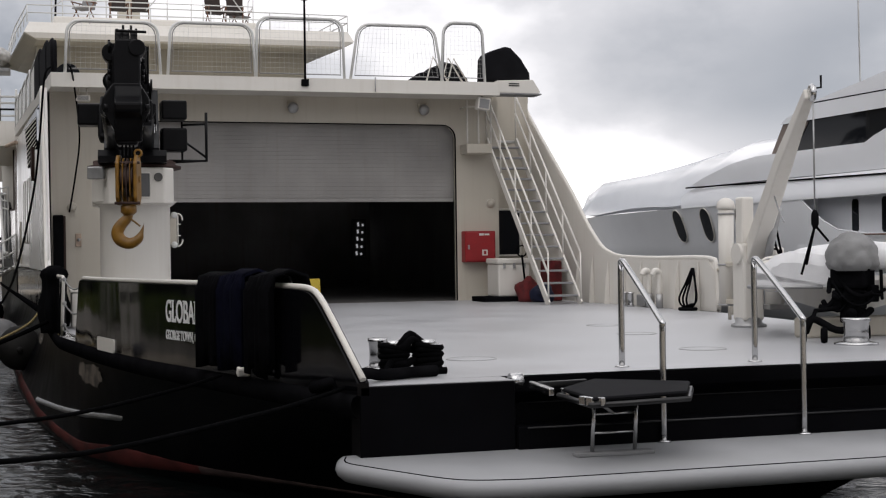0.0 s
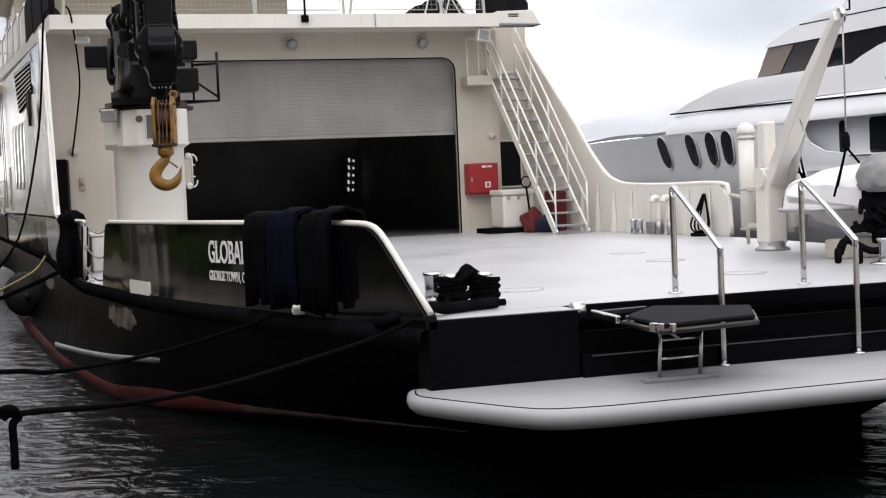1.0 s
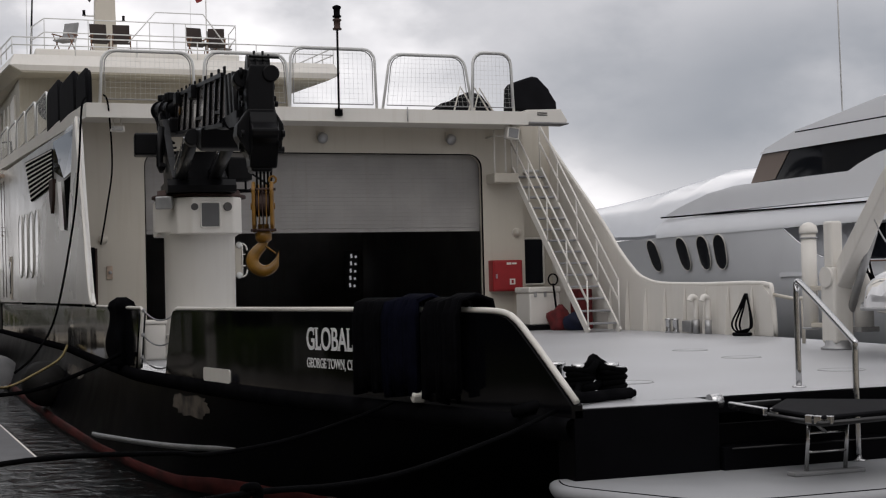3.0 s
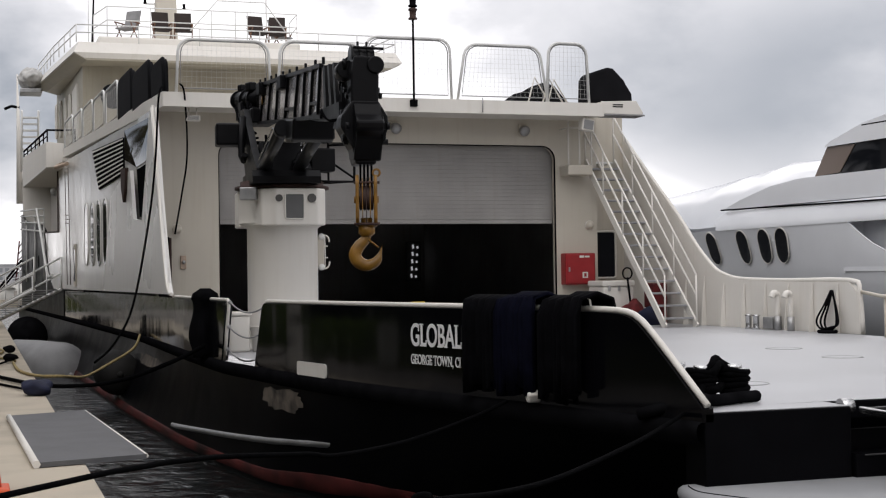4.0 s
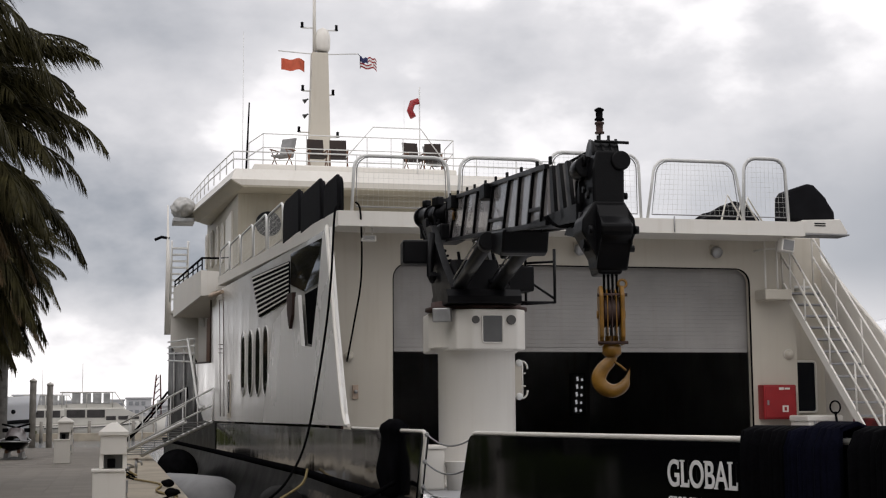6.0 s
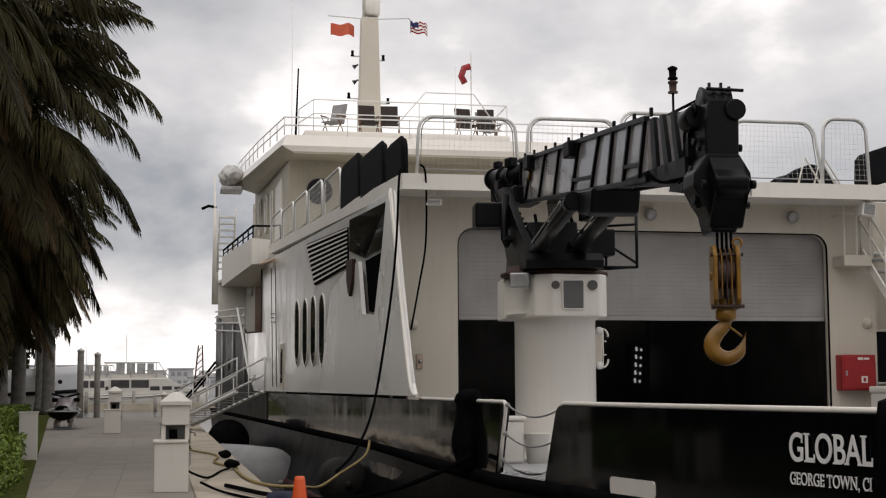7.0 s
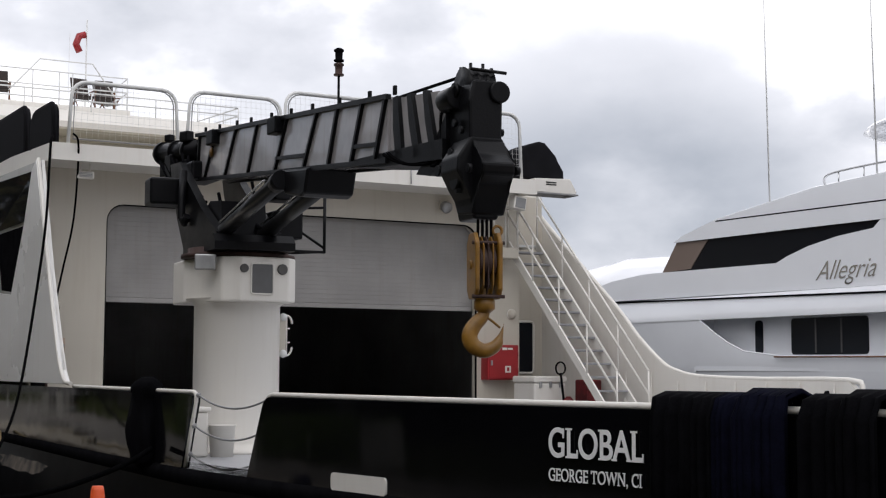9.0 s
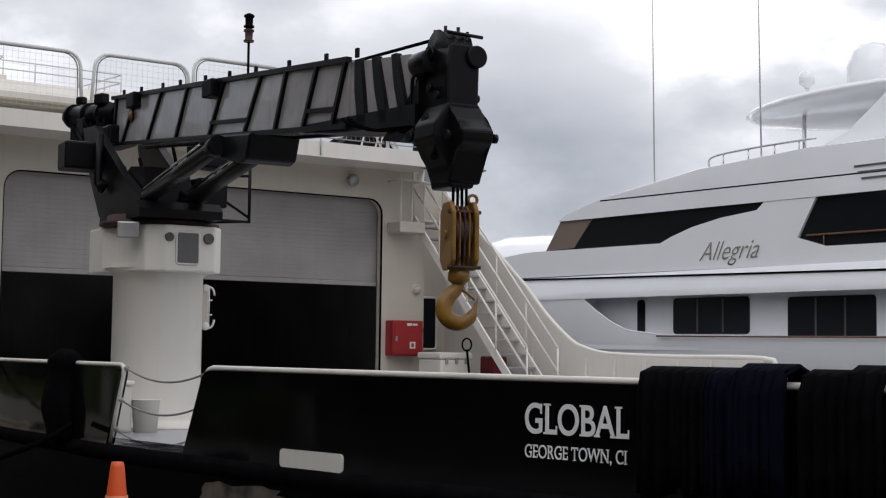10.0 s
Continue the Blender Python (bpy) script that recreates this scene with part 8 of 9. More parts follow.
def leaf_cloud(nm, boxes, count, size, mt, lab, cat, seed):
    """A clipped hedge or far foliage of many small leaves."""
    rnd = random.Random(seed)
    verts, faces = [], []
    vol = [(b[1] - b[0]) * (b[3] - b[2]) * (b[5] - b[4]) for b in boxes]
    for b, v in zip(boxes, vol):
        for _ in range(int(count * v / sum(vol))):
            p = Vector((rnd.uniform(b[0], b[1]), rnd.uniform(b[2], b[3]), rnd.uniform(b[4], b[5])))
            a = Vector((rnd.uniform(-1, 1), rnd.uniform(-1, 1), rnd.uniform(-1, 1))).normalized()
            c = a.cross(Vector((rnd.uniform(-1, 1), rnd.uniform(-1, 1), rnd.uniform(-1, 1)))).normalized()
            s = size * rnd.uniform(0.6, 1.4)
            i = len(verts)
            verts += [p - a * s, p + c * s * 0.45, p + a * s, p - c * s * 0.45]
            faces.append((i, i + 1, i + 2, i + 3))
    me = bpy.data.meshes.new(nm)
    me.from_pydata([tuple(v) for v in verts], [], faces)
    me.materials.append(mt)
    return tagged(new(nm, me), lab, cat, kind="stuff")


leaf_cloud("hedge", [(-15.8, -14.3, -5.2, -1.0, QUAY, QUAY + 0.72), (-15.95, -15.0, 1.2, 8.5, QUAY, QUAY + 1.05)], 30000, 0.045, HEDGE, "clipped bright green hedge beside the walk", "hedge", 3)


# ---- palm ----
def palm(x, y, ground_z, h, n, seed, length, lab, skirt=2.6):
    rnd = random.Random(seed)
    p = thing("palm_tree", (x, y, ground_z), lab, "palm tree")
    part("trunk", lathe(B(), [(0.42, 0.0), (0.36, 0.3), (0.31, 1.0), (0.29, h * 0.4), (0.26, h * 0.75), (0.2, h)], (x, y, ground_z), 20), BARK, p, "smooth grey palm trunk")
    part("crown_shaft", lathe(B(), [(0.2, h - 0.05), (0.26, h + 0.2), (0.22, h + 0.7), (0.1, h + 1.1)], (x, y, ground_z), 16), LEAF, p)
    for k in range(n):
        dry = k % 4 == 3
        low = rnd.random() ** 1.4
        az = k * 2.39996 + rnd.uniform(-0.2, 0.2)
        lift = 1.0 - 1.9 * low + rnd.uniform(-0.2, 0.2) if not dry else rnd.uniform(-1.1, -0.3)
        L = length * rnd.uniform(0.8, 1.12)
        d = Vector((math.cos(az), math.sin(az), 0))
        st_ = Vector((x, y, ground_z + h + 0.9 - skirt * low))
        spine = []
        ns = 12
        ang = lift
        pcur = st_.copy()
        for j in range(ns + 1):
            spine.append(pcur.copy())
            ang -= (1.55 + rnd.uniform(-0.25, 0.25)) / ns * (0.5 + j / ns)
            ang = max(ang, -1.15)
            pcur = pcur + (d * math.cos(ang) + Vector((0, 0, math.sin(ang)))) * (L / ns)
        bm = B()
        tube(bm, spine, 0.02, 4)
        side = d.cross(Vector((0, 0, 1)))
        nl = 84
        for j in range(2, nl):
            t = j / nl
            fi = t * ns
            i0 = min(int(fi), ns - 1)
            base = spine[i0].lerp(spine[i0 + 1], fi - i0)
            tang = (spine[i0 + 1] - spine[i0]).normalized()
            ll = 0.78 * math.sin(math.pi * min(1, 0.18 + t * 0.80)) * rnd.uniform(0.8, 1.15) + 0.12
            for s in (-1, 1):
                dr = (side * s * rnd.uniform(0.35, 0.75) + tang * 0.8 + Vector((0, 0, rnd.uniform(-0.75, -0.1)))).normalized()
                w = tang.cross(dr).normalized().cross(dr).normalized() * 0.015
                q = base + dr * ll * 0.55
                e = base + dr * ll + Vector((0, 0, -0.28 * ll))
                v = [bm.verts.new(c) for c in (base - w * 0.6, base + w * 0.6, q + w, q - w, e)]
                bm.faces.new((v[0], v[1], v[2], v[3]))
                bm.faces.new((v[3], v[2], v[4]))
        me_ob = mesh_object("frond", bm, LEAFD if dry else LEAF)
        me_ob.parent = p
        me_ob.matrix_parent_inverse = p.matrix_basis.inverted()
        if dry:
            tagged(me_ob, "dry brown hanging frond")
    return p


palm(-15.8, 5.6, QUAY, 7.2, 200, 5, 3.55, "tall palm with dense drooping fronds beside the walk", 3.3)
palm(-16.5, -2.0, QUAY, 7.6, 60, 9, 3.9, "tall palm with drooping fronds beside the walk", 1.4)
# the further palms stand mostly out of view, placed for the plating's reflections
pf = palm(-18.4, 16.0, QUAY, 6.3, 80, 14, 3.4, "tall palm in the row beside the walk", 1.4)
for x, y, w in ((-18.6, 27.0, 50), (-18.8, 38.5, 140), (-17.2, -12.0, 220)):
    copy_thing(pf, pose(x, y, QUAY, 0, 0, w))
pt_ = palm(-17.6, 49.0, QUAY, 9.2, 80, 23, 3.6, "very tall palm at the end of the row", 2.6)
for x, y, w in ((-18.2, 40.0, 70), (-18.8, 60.0, 200)):
    copy_thing(pt_, pose(x, y, QUAY, 0, 0, w))

# unseen trees and shed walls behind the viewpoint, added to darken reflections
leaf_cloud("far_trees", [(-40, -30, -40, 4, 0, 9), (-60, -20, -58, -46, 0, 10), (-20, 24, -60, -52, 0, 8)], 26000, 0.9, LEAFT, "dense dark unseen trees added to darken reflections", "trees", 8)
bm = B()
box(bm, -52, -47, -60, 15, QUAY, 8)
box(bm, -60, 30, -66, -61, QUAY, 9)
tagged(mesh_object("backdrop", bm, BARK), "plain grey unseen sheds added behind the trees", "building", kind="structure")


# ---- far harbour ----
# distance haze is put into the gelcoat and glass colours
FGEL = material("hazed_gelcoat", (0.60, 0.58, 0.53), 0.4, vary=0.05, scale=0.6, bump=0.0)
FGLS = material("hazed_boat_glass", (0.06, 0.055, 0.055), 0.3, vary=0.2, scale=1.5, bump=0.0)
FCLR = material("cloudy_clear_vinyl", (0.42, 0.42, 0.41), 0.25, vary=0.15, scale=1.0, bump=0.0)


def motor_yacht(x, y, L, lab):
    """A white flybridge cruiser lying across the view, bow towards the vessel."""
    b = thing("motor_cruiser", (x, y, SEA), lab, "boat", "far motor cruisers")
    z = SEA
    bm = B()
    rv = []
    for u, w, sh in ((0, 0.85, 1.25), (0.2, 0.97, 1.25), (0.5, 1.0, 1.4), (0.75, 0.85, 1.75), (0.9, 0.5, 2.1), (1.0, 0.05, 2.35)):
        rv.append([(x + u * L, y - 2.0 * w, z + sh), (x + u * L - 0.25 * u, y - 1.7 * w, z + 0.35), (x + u * L - 0.6 * u, y - 1.4 * w, z - 0.1), (x + u * L - 0.6 * u, y + 1.4 * w, z - 0.1), (x + u * L, y + 2.0 * w, z + sh)])
    vs = grid(bm, rv, closed=True)
    bm.faces.new(vs[0])
    part("hull", bm, FGEL, b)
    bm = B()
    prism(bm, [(x + L * u, y - 1.6, z + h) for u, h in ((0.16, 1.2), (0.9, 1.75), (0.84, 2.15), (0.74, 2.5), (0.64, 3.25), (0.16, 3.25))], (0, 3.2, 0))
    bmesh.ops.bevel(bm, geom=bm.edges[:], offset=0.1, segments=2, profile=0.5, affect="EDGES")
    cab = part("cabin", bm, FGEL, b)
    for u0, u1, z0, z1 in ((0.18, 0.33, 2.2, 3.05), (0.345, 0.49, 2.2, 3.05), (0.50, 0.58, 1.9, 2.35), (0.60, 0.68, 1.95, 2.35), (0.70, 0.77, 2.0, 2.3)):
        part("window", box(B(), x + L * u0, x + L * u1, y - 1.64, y - 1.59, z + z0, z + z1, 0.02), FGLS, cab)
    bm = B()
    prism(bm, [(x + L * u, y - 1.3, z + h) for u, h in ((0.2, 3.2), (0.66, 3.2), (0.58, 3.85), (0.2, 3.75))], (0, 2.6, 0))
    part("flybridge", bm, FGEL, b)
    bm = B()
    prism(bm, [(x + L * u, y - 1.4, z + h) for u, h in ((0.12, 4.9), (0.55, 4.95), (0.58, 5.03), (0.12, 5.05))], (0, 2.8, 0))
    part("hard_top", bm, FGEL, b)
    for u in (0.14, 0.34, 0.55):
        part("top_post", cyl(B(), (x + L * u, y - 1.35, z + 3.3), (x + L * u, y - 1.35, z + 4.95), 0.05, seg=6), FGEL, b)
    for u0, u1 in ((0.22, 0.29), (0.305, 0.375), (0.39, 0.46), (0.475, 0.53)):
        part("enclosure_panel", box(B(), x + L * u0, x + L * u1, y - 1.36, y - 1.33, z + 3.75, z + 4.88, 0.02), FCLR, b, "clear plastic flybridge enclosure")
    part("windscreen_strut", tube(B(), [(x + L * 0.57, y - 1.35, z + 4.95), (x + L * 0.66, y - 1.35, z + 3.3)], 0.06, 6), FGEL, b)
    part("rub_rail", tube(B(), [(x + u * L, y - 2.02 * w, z + sh - 0.18) for u, w, sh in ((0, 0.85, 1.25), (0.2, 0.97, 1.25), (0.5, 1.0, 1.4), (0.75, 0.85, 1.75))], 0.05, 6), FGLS, b)
    part("bow_rail", tube(B(), [(x + L * u, y - 1.7 * w, z + h) for u, w, h in ((0.66, 1.0, 2.4), (0.85, 0.65, 2.75), (1.0, 0.05, 3.1))], 0.03, 5), ALU, b)
    part("antenna", cyl(B(), (x + L * 0.3, y, z + 5.0), (x + L * 0.3, y, z + 8.2), 0.035, seg=5), WHITE, b)
    return b


motor_yacht(-19.6, 138, 13.2, "white flybridge motor cruiser across the harbour")
motor_yacht(-41, 150, 14, "white flybridge motor cruiser across the harbour")
motor_yacht(-24.5, 158, 12, "white flybridge motor cruiser across the harbour")
motor_yacht(-30, 175, 14, "white flybridge motor cruiser across the harbour")
for k in range(9):
    x = -25 + 2.1 * k
    solo("dock_pile", cyl(B(), (x, 112 + (k % 3) * 4, SEA - 0.3), (x, 112 + (k % 3) * 4, 0.1 + 0.35 * (k % 2)), 0.16, seg=8), PILE, "short grey dock pile in the harbour", "pile", "dock piles")
bm = B()
box(bm, -60, 40, 118, 120, SEA - 0.1, -0.75)
tagged(mesh_object("far_pontoon", bm, CONC), "low pale floating pontoon across the harbour", "pontoon", kind="structure")
rb_ = random.Random(31)
for k in range(13):
    x = -62 + 6.1 * k + rb_.uniform(-1.5, 1.5)
    y = 330 + rb_.uniform(-20, 40)
    w, h = rb_.uniform(5, 11), rb_.uniform(2.2, 6.0)
    hb_ = thing("far_building", (x, y, SEA), "pale low building across the harbour", "building", "far buildings")
    part("wall", box(B(), x - w / 2, x + w / 2, y, y + 10, SEA, h), FAR, hb_)
    part("roof", box(B(), x - w / 2 - 0.3, x + w / 2 + 0.3, y - 0.3, y + 10.3, h, h + 0.35), FAR, hb_)
    if k % 3 == 1:
        part("roof_hut", box(B(), x - w * 0.2, x + w * 0.15, y + 2, y + 6, h + 0.3, h + 1.6), FAR, hb_)
    for r_ in range(2 if h > 3.5 else 1):
        for c_ in range(int(w / 1.7)):
            part("window", box(B(), x - w / 2 + 0.6 + 1.6 * c_, x - w / 2 + 1.6 + 1.6 * c_, y - 0.1, y + 0.02, h - 1.7 - 2.2 * r_, h - 0.7 - 2.2 * r_), FARW, hb_)
tw = thing("lattice_tower", (-3.5, 280, SEA), "reddish lattice tower across the harbour", "tower")
for sx_ in (-1, 1):
    part("leg", cyl(B(), (-3.5 + sx_ * 1.1, 280, SEA), (-3.2 + sx_ * 0.4, 280, 9.5), 0.16, seg=5), BOOT, tw)
for k in range(7):
    part("brace", cyl(B(), (-4.5 + 0.1 * k, 280, 1.3 * k), (-2.5 - 0.1 * k, 280, 1.3 * k + 1.25), 0.1, seg=5), BOOT, tw)
dk = thing("docked_yacht", (-23, 60, SEA), "white hull of a yacht docked beyond the walk", "boat")
bm = B()
rv = []
for x, w, sh, ch in ((-34, 2.6, 1.5, 0.4), (-27, 2.7, 1.62, 0.45), (-22, 2.4, 1.80, 0.55), (-19, 1.7, 1.97, 0.66), (-17.4, 0.8, 2.10, 0.74), (-16.4, 0.05, 2.22, 0.80)):
    rv.append([(x, 62 - w, sh), (x - 0.1, 62 - w * 0.93, (sh + ch) / 2 + 0.1), (x - 0.25, 62 - w * 0.85, ch), (x - 0.9, 62 - w * 0.7, SEA), (x - 0.9, 62 + w * 0.7, SEA), (x, 62 + w, sh)])
vs = grid(bm, rv, closed=True)
bm.faces.new(vs[0])
part("hull", bm, YACHT, dk)
part("rub_strake", tube(B(), [(r[2][0], r[2][1] - 0.05, r[2][2] - 0.12) for r in rv], 0.12, 6), COVER, dk, "dark strip low along the hull")
for x, y in ((-18.75, 60.28), (-17.8, 60.85)):
    part("port", lathe(B(), [(0.13, 0), (0.13, 0.03), (0, 0.03)], (x, y - 0.08, 1.2), 14, (0.2, -1, 0.1)), GLASS, dk)
# mostly hidden tree belts, added to block low sky and darken the hull's reflections
leaf_cloud("inland_trees", [(-34, -21.8, -34, 60, QUAY, 8.5), (-42, -25.5, 60, 130, QUAY, 9)], 110000, 0.62, LEAFT, "dark trees added beyond the quay to darken reflections", "trees", 12)
solo("radio_mast", cyl(B(), (-38.5, 300, SEA), (-38.5, 300, 19), 0.35, 0.12, seg=6), GALV, "thin radio mast across the harbour", "mast")

# ---- the white yacht alongside ----
yt = thing("motor_yacht", (20, 5, SEA), "large white motor yacht moored beyond the vessel", "yacht")
YX = 16.0


def hull_half(y):
    """Half beam of the yacht by its length."""
    if y < 18:
        return 4.4
    t = min(1.0, (y - 18) / 26)
    return 4.4 * (1 - t ** 2.6)


YC = YX + 4.4


# sill of the open side deck: low amidships, sweeping up to the foredeck
SILL = [(-30, 1.22), (5.0, 1.36), (10.1, 1.40), (11.8, 1.56), (12.6, 1.85), (13.2, 2.15), (14.0, 2.62)]


def flare(y, z):
    """The bow sections lean outwards towards the deck."""
    return 1 - 0.13 * min(1.0, max(0.0, (y - 14) / 8)) * (2.62 - z) / 1.42


bm = B()
rv = []
for y in [-30, -20, -10, 0, 5, 8.5, 10.1, 11, 11.8, 12.2, 12.6, 12.9, 13.2, 13.6, 14.0] + [14.0 + 1.4 * k for k in range(1, 22)]:
    hw = max(0.05, hull_half(y))
    zt_ = 2.62
    for (ya, za), (yb, zb_) in zip(SILL, SILL[1:]):
        if ya <= y <= yb:
            zt_ = za + (zb_ - za) * (y - ya) / (yb - ya)
    fl_ = 0.95 - 0.22 * min(1.0, max(0.0, (y - 8) / 12))
    h2 = hw * flare(y, 1.2)
    rv.append([(YC - hw, y, zt_), (YC - h2, y, min(1.2, zt_ - 0.1)), (YC - hw * fl_, y, SEA - 0.2), (YC + hw * fl_, y, SEA - 0.2), (YC + h2, y, min(1.2, zt_ - 0.1)), (YC + hw, y, zt_)])
grid(bm, rv)
part("hull", bm, YACHT, yt, "glossy white hull")
# main deck band with recess, upper bands
bm = B()
rv = []
for y in [-30, -20, -10, 0, 6, 10, 12, 14, 16, 18, 20, 22, 22.9]:
    hw = hull_half(y) + 0.02
    zt_ = 3.3 if y < 22 else 3.3 - (y - 22) * 0.3
    rv.append([(YC - hw, y, 2.6), (YC - hw, y, zt_), (YC - hw + 0.5, y, zt_ + 0.16), (YC, y, zt_ + 0.2)])
grid(bm, rv)
ym = part("main_deck_side", bm, YACHT, yt, "white main deck side")
# dark stripes
for f, y0, y1, z0, z1 in ((0, -30, 22.4, 2.62, 3.40), (1, -30, 13.2, 5.42, 5.78)):
    bm = B()
    n = 24
    tube(bm, [(YC - hull_half(y0 + (y1 - y0) * k / n) - (0.03 if f == 0 else -0.12), y0 + (y1 - y0) * k / n, (z0 + (z1 - z0) * (k / n)) - (0.22 if f == 0 and k == 99 else 0)) for k in range(n + 1)], 0.032, 5)
    part("stripe", bm, RUBBER, ym, "thin dark stripe")
# recessed main deck with windows
RX = YX + 0.8   # the saloon wall stands back under the overhang
bm = B()
box(bm, RX, RX + 0.1, -30, 14.6, 0.9, 2.7)
box(bm, YX + 0.05, RX, 14.2, 14.3, 0.9, 2.62)
yw = part("saloon_wall", bm, YACHT, yt, "white saloon wall behind the side deck")
part("side_deck", box(B(), YX + 0.02, RX, -30, 14.2, 0.95, 1.1), YACHT, ym)
part("overhang", box(B(), YX + 0.03, RX + 0.2, -30, 14.6, 2.612, 2.70), YACHT, ym)
part("sill_cap", tube(B(), [(YX + 0.02, y, z) for y, z in SILL], 0.03, 6), YACHT, ym)
for y0, y1, z0, z1 in ((11.1, 10.75, 1.46, 2.5), (9.5, 6.4, 1.44, 2.52), (4.98, 2.0, 1.05, 2.46), (0.6, -3.0, 1.05, 2.42), (-4.5, -8, 1.05, 2.4)):
    bm = B()
    y0, y1, z0, z1 = (-25 + (y0 + 25) * 1.029, -25 + (y1 + 25) * 1.029, 1 + (z0 - 1) * 1.029, 1 + (z1 - 1) * 1.029)
    o = rounded(abs(y0 - y1), z1 - z0, 0.12, 4)
    prism(bm, [(RX - 0.005, (y0 + y1) / 2 + a, (z0 + z1) / 2 + b) for a, b in o], (-0.02, 0, 0))
    part("window", bm, SALOON, yw, "dark tinted saloon window")
    if abs(y0 - y1) > 1:
        for k in (1, 2):
            yb_ = y0 + (y1 - y0) * k / 3
            part("mullion", box(B(), RX - 0.04, RX - 0.026, yb_ - 0.03, yb_ + 0.03, z0 + 0.05, z1 - 0.05), DARK, yw)
part("side_rail", tube(B(), [(YX - 0.1, 10.3, 1.38), (YX - 0.1, 5.2, 1.36), (YX - 0.1, -30, 1.28)], 0.03, 6), WOOD, ym, "varnished side rail")
for y0, zc in ((23.6, 1.92), (21.1, 1.92), (19.45, 1.92), (18.2, 1.92)):
    bm = B()
    o = rounded(0.86, 1.28, 0.42, 6)
    hw = hull_half(y0)
    xs = lambda y, z: YC - hull_half(y) * flare(y, z) - 0.02
    prism(bm, [(xs(y0 + a, zc + b), y0 + a + (b * -0.10), zc + b) for a, b in o], (-0.03, 0, 0))
    ov = part("oval_port", bm, GLASS, yt, "tall oval dark port")
    part("port_rim", tube(B(), [(xs(y0 + a, zc + b) - 0.02, y0 + a + (b * -0.10), zc + b) for a, b in o], 0.022, 6, closed=True), WHITE, ov)
# upper deck: name band, bridge windows, roof
UX = YX + 0.12


bm = B()
side_pts = [(-30, 3.2), (22.4, 3.42), (21.2, 3.72), (19.0, 4.12), (17.2, 4.27), (16.6, 4.28), (10.4, 4.24), (9.9, 4.42), (9.0, 4.66), (7.8, 4.86), (6.4, 4.98), (6.1, 5.22), (4.25, 5.16), (4.9, 4.10), (3.9, 3.82), (-30, 3.55)]
prism(bm, [(UX, y, z) for y, z in side_pts], (0.25, 0, 0))
yu = part("upper_deck_side", bm, YACHT, yt, "white upper deck side carrying the name")
bm = B()
rv = []
for y, z, hw in ((43.6, 3.0, 0.15), (42.6, 3.9, 0.3), (40.0, 4.5, 0.8), (37.0, 4.62, 1.2), (34.0, 4.75, 1.6), (31.0, 4.85, 2.0), (28.0, 4.95, 2.4), (25.6, 5.1, 2.7), (23.8, 5.3, 2.9), (22.2, 5.42, 3.0), (20.0, 5.36, 3.1), (18.0, 5.2, 3.2), (16.3, 4.9, 3.6)):
    r = []
    for m in range(9):
        a_ = math.pi * m / 8
        r.append((YC - hw * math.cos(a_) * (1.0 + 0.05 * math.sin(y * 2)), y + 0.2 * math.sin(m * 2.1), 2.9 + (z - 2.9) * math.sin(a_) ** 0.7 + 0.08 * math.sin(y * 1.7 + m)))
    rv.append(r)
grid(bm, rv)
part("foredeck_cover", bm, YACHT, yt, "white canvas-covered foredeck bulge")
# bridge glass band
bm = B()
prism(bm, [(UX + 0.08, y, z) for y, z in ((15.9, 4.28), (15.2, 5.3), (6.0, 5.3), (6.2, 4.2))], (0.05, 0, 0))
part("bridge_window", bm, GLASS, yu, "long dark bridge window")
bm = B()
prism(bm, [(UX + 0.05, y, z) for y, z in ((16.1, 4.28), (15.3, 5.26), (13.7, 5.2), (14.6, 4.32))], (0.05, 0, 0))
part("bridge_window", bm, BRONZE, yu, "bronze-tinted forward bridge window")
bm = B()
rv = []
for k in range(7):
    t = k / 6
    rv.append([(UX + 0.1 + (YC - UX - 0.1) * t, 16.1 + 0.9 * t ** 0.5, 4.28), (UX + 0.1 + (YC - UX - 0.1) * t, 15.3 + 0.6 * t ** 0.5, 5.28)])
grid(bm, rv)
part("windscreen", bm, BRONZE, yu, "bronze-tinted raked windscreen")
bm = B()
prism(bm, [(UX + 0.08, y, z) for y, z in ((4.3, 5.2), (-30, 5.0), (-30, 3.6), (3.9, 3.75), (4.9, 4.05))], (0.05, 0, 0))
part("aft_window", bm, GLASS, yu, "dark aft upper deck window")
part("window_rail", tube(B(), [(UX + 0.03, 4.6, 4.15), (UX + 0.03, -30, 3.98)], 0.03, 6), WOOD, yu)
for k in range(10):
    part("rail_post", cyl(B(), (UX + 0.03, 4.0 - 2.2 * k, 3.75), (UX + 0.03, 4.0 - 2.2 * k, 4.14), 0.02, seg=5), WOOD, yu)
# upper roof and flybridge
bm = B()
rv = []
for dx, dy, dz in ((0.0, 0, 0), (0.12, 0.05, 0.04), (0.6, 0.2, 0.10), (2.0, 0.6, 0.16), (4.2, 0.9, 0.2)):
    rv.append([(UX - 0.02 + dx, y + (dy if i < 8 else 0), z + (dz if i < 8 else 0)) for i, (y, z) in enumerate(((15.4, 5.24), (15.0, 5.42), (13.2, 5.84), (10.5, 6.16), (8.7, 6.38), (6.8, 6.46), (4.6, 6.55), (-30, 6.4), (-30, 5.02), (6.0, 5.2)))])
rv2 = [[(2 * YC - p[0], p[1], p[2]) for p in r] for r in rv[-2::-1]]
grid(bm, rv + rv2, smooth=False, closed=True)
bm.faces.new([bm.verts.new(Vector(p)) for p in rv[0]])
yr = part("flybridge", bm, YACHT, yt, "white flybridge moulding")
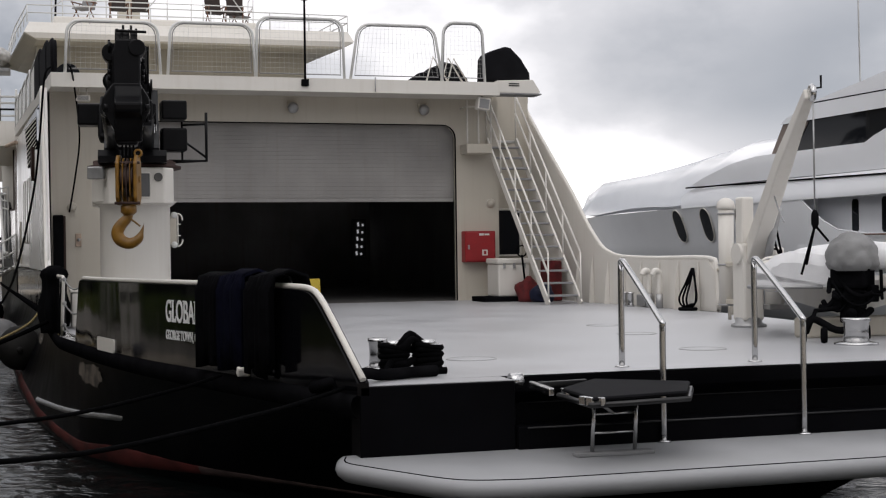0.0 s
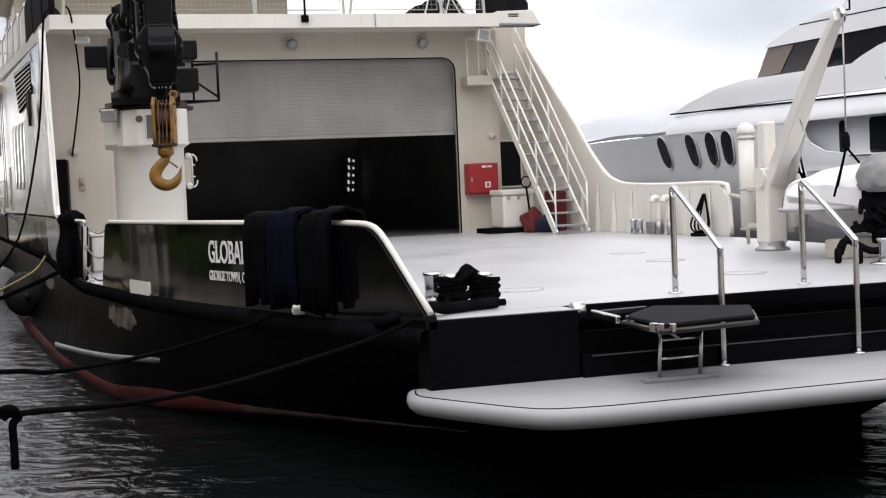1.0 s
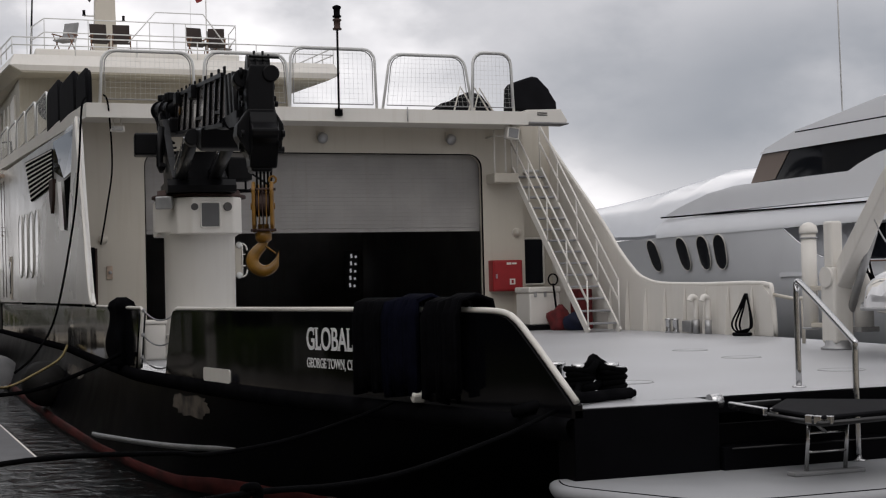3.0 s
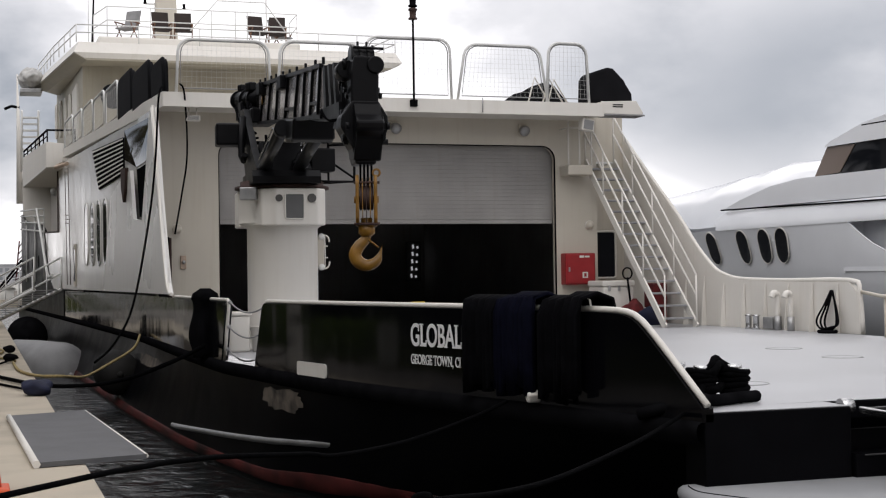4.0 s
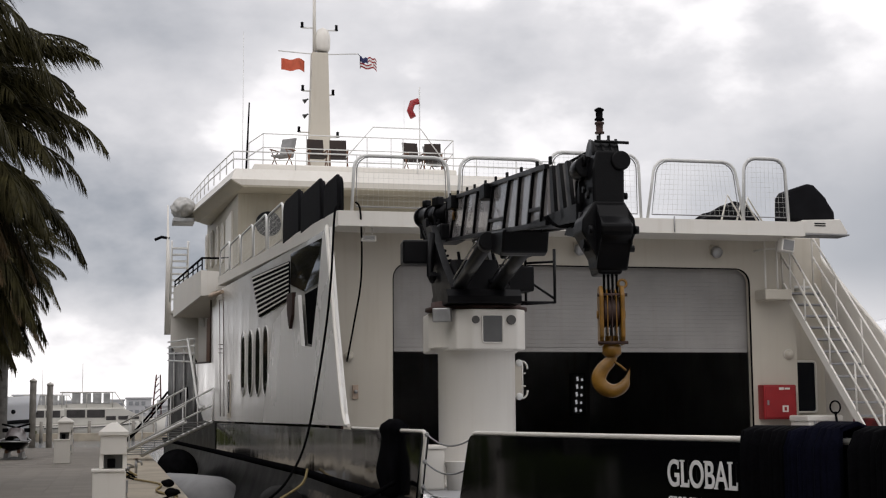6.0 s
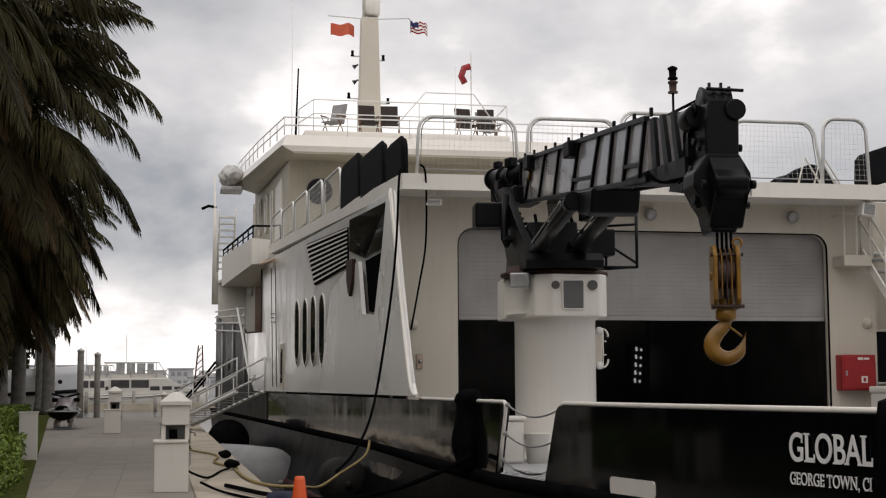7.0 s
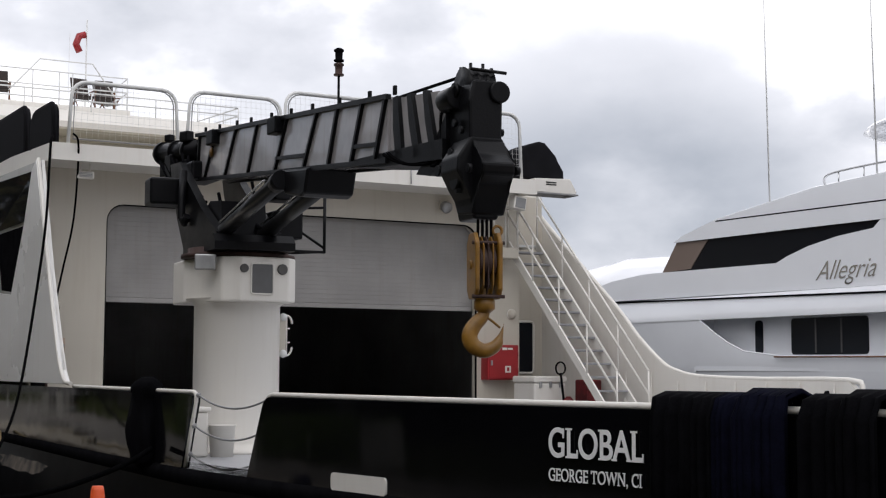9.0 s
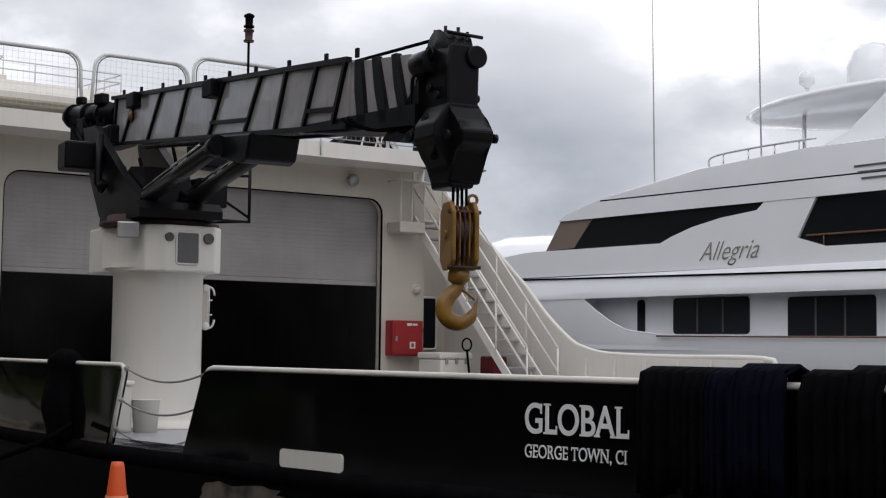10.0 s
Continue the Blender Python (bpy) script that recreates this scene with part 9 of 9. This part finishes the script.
for k in range(3):
    part("vent_slot", box(B(), UX - 0.05, UX - 0.01, -1.5, 2.9 - 0.12 * k, 5.86 - 0.17 * k, 5.91 - 0.17 * k), DARK, yr)
part("fly_rail", tube(B(), spline([(UX + 0.2, 4.4, 6.84), (UX + 0.2, 6.3, 6.83), (UX + 0.2, 8.1, 6.76), (UX + 0.3, 8.6, 6.62), (UX + 0.6, 8.75, 6.36)], 4), 0.035, 6), STEEL, yr)
for y, x, z in ((5, 0.2, 6.42), (5.9, 0.2, 6.42), (6.9, 0.2, 6.38), (7.9, 0.2, 6.34)):
    part("rail_post", cyl(B(), (UX + x, y, z), (UX + x, y, z + 0.42), 0.022, seg=5), STEEL, yr)
bm = B()
prism(bm, [(UX + 0.6, y, z) for y, z in ((5.0, 6.5), (3.6, 7.0), (2.6, 7.7), (1.2, 8.75), (-4, 8.75), (-5, 6.4))], (0.35, 0, 0))
ya_ = part("radar_arch", bm, YACHT, yt, "white swept radar arch")
bm = B()
prism(bm, [(UX + 0.57, y, z) for y, z in ((2.4, 6.66), (0.5, 6.66), (0.5, 6.98), (1.7, 6.98))], (0.04, 0, 0))
part("arch_window", bm, GLASS, ya_)
bm = B()
rv = []
for r, z in ((0.0, 7.50), (0.7, 7.52), (0.92, 7.62), (1.0, 7.82), (0.97, 7.95), (0.7, 8.05), (0.0, 8.1)):
    rv.append([(YC + 3.4 * r * math.cos(a) * 0.9, 4.35 + 5.85 * r * math.sin(a), z + 0.52) for a in [k * math.tau / 32 for k in range(32)]])
grid(bm, rv, closed=True)
part("hard_top", bm, YACHT, yt, "white oval hard top")
part("top_pole", cyl(B(), (UX + 2.6, 6.9, 6.4), (UX + 2.6, 6.9, 8.2), 0.06, seg=8), STEEL, yt)
part("satellite_dome", lathe(B(), [(0.5, -0.5), (0.5, -0.1), (0.68, 0), (0.76, 0.15), (0.76, 0.7), (0.64, 1.1), (0.36, 1.33), (0, 1.42)], (YC, 5.7, 8.88), 26), YACHT, yt)
part("light_stem", cyl(B(), (YC, 8.25, 8.3), (YC, 8.25, 9.25), 0.09, 0.06, seg=8), YACHT, yt)
part("searchlight", lathe(B(), [(0.08, 0), (0.12, 0.06), (0.24, 0.14), (0.25, 0.42), (0.16, 0.52), (0, 0.54)], (YC, 8.25, 9.27), 16), YACHT, yt)
for y, z0, z1 in ((10.8, 6.1, 16), (6.35, 6.5, 16)):
    part("whip_antenna", cyl(B(), (UX + 0.15, y, z0), (UX + 0.15, y + 0.2, z1), 0.028, 0.012, seg=6), ALU, yt, "tall thin whip antenna")
part("anchor_locker", box(B(), YC - 2.9, YC - 2.1, 24.0, 25.4, 2.6, 2.75, 0.05), YACHT, yt)
# chrome name
CHROME = material("chrome_letters", (0.62, 0.62, 0.64), 0.12, 1.0, vary=0.05, bump=0.0)
nm_m = Matrix(((0, 0, -1, UX - 0.012), (-1, 0, 0, 8.7), (0, 1, 0, 3.62), (0, 0, 0, 1)))
text_part("name_lettering", "Allegria", 0.70, CHROME, yt, nm_m @ Matrix.Diagonal((1.10, 1.15, 1, 1)), shear=0.5, bold=-0.004, label="slanted chrome name lettering")
bm = B()
box(bm, 20, 60, -70, -22, QUAY - 1.6, QUAY)
box(bm, 34, 36, -22, 45, QUAY - 1.6, QUAY)
tagged(mesh_object("far_quay", bm, CONC), "tan concrete quay beyond the yacht", "quay", kind="structure")

# ---- paving stones, last ----
pv = bpy.data.meshes.new("paver")
bm = B()
box(bm, -0.2488, 0.2488, -0.2488, 0.2488, -0.03, 0.0, 0.004)
bm.to_mesh(pv)
bm.free()
pv.materials.append(PAVER)
count = 0
bm = B()
rnd = random.Random(2)
for j in range(-25, 105):
    y = -9.0 + 0.5 * j
    if y < -21.6 or y > 43:
        continue
    for i in range(11):
        x = -12.15 - 0.5 * i
        if x < walk_edge(y) - 0.25:
            continue
        dz = rnd.uniform(-0.002, 0.002)
        if y > -9.3 and count < 300:
            ob = new("paver", pv)
            ob.parent = pavement
            ob.location = (x, y, QUAY - 0.002)
            ob.rotation_euler = (rnd.uniform(-0.002, 0.002), rnd.uniform(-0.002, 0.002), 0)
            count += 1
        else:
            box(bm, x - 0.2488, x + 0.2488, y - 0.2488, y + 0.2488, QUAY - 0.03, QUAY - 0.002 + dz)
far_pav = mesh_object("paver_field", bm, PAVER)
far_pav.parent = pavement
tagged(far_pav, kind="stuff")
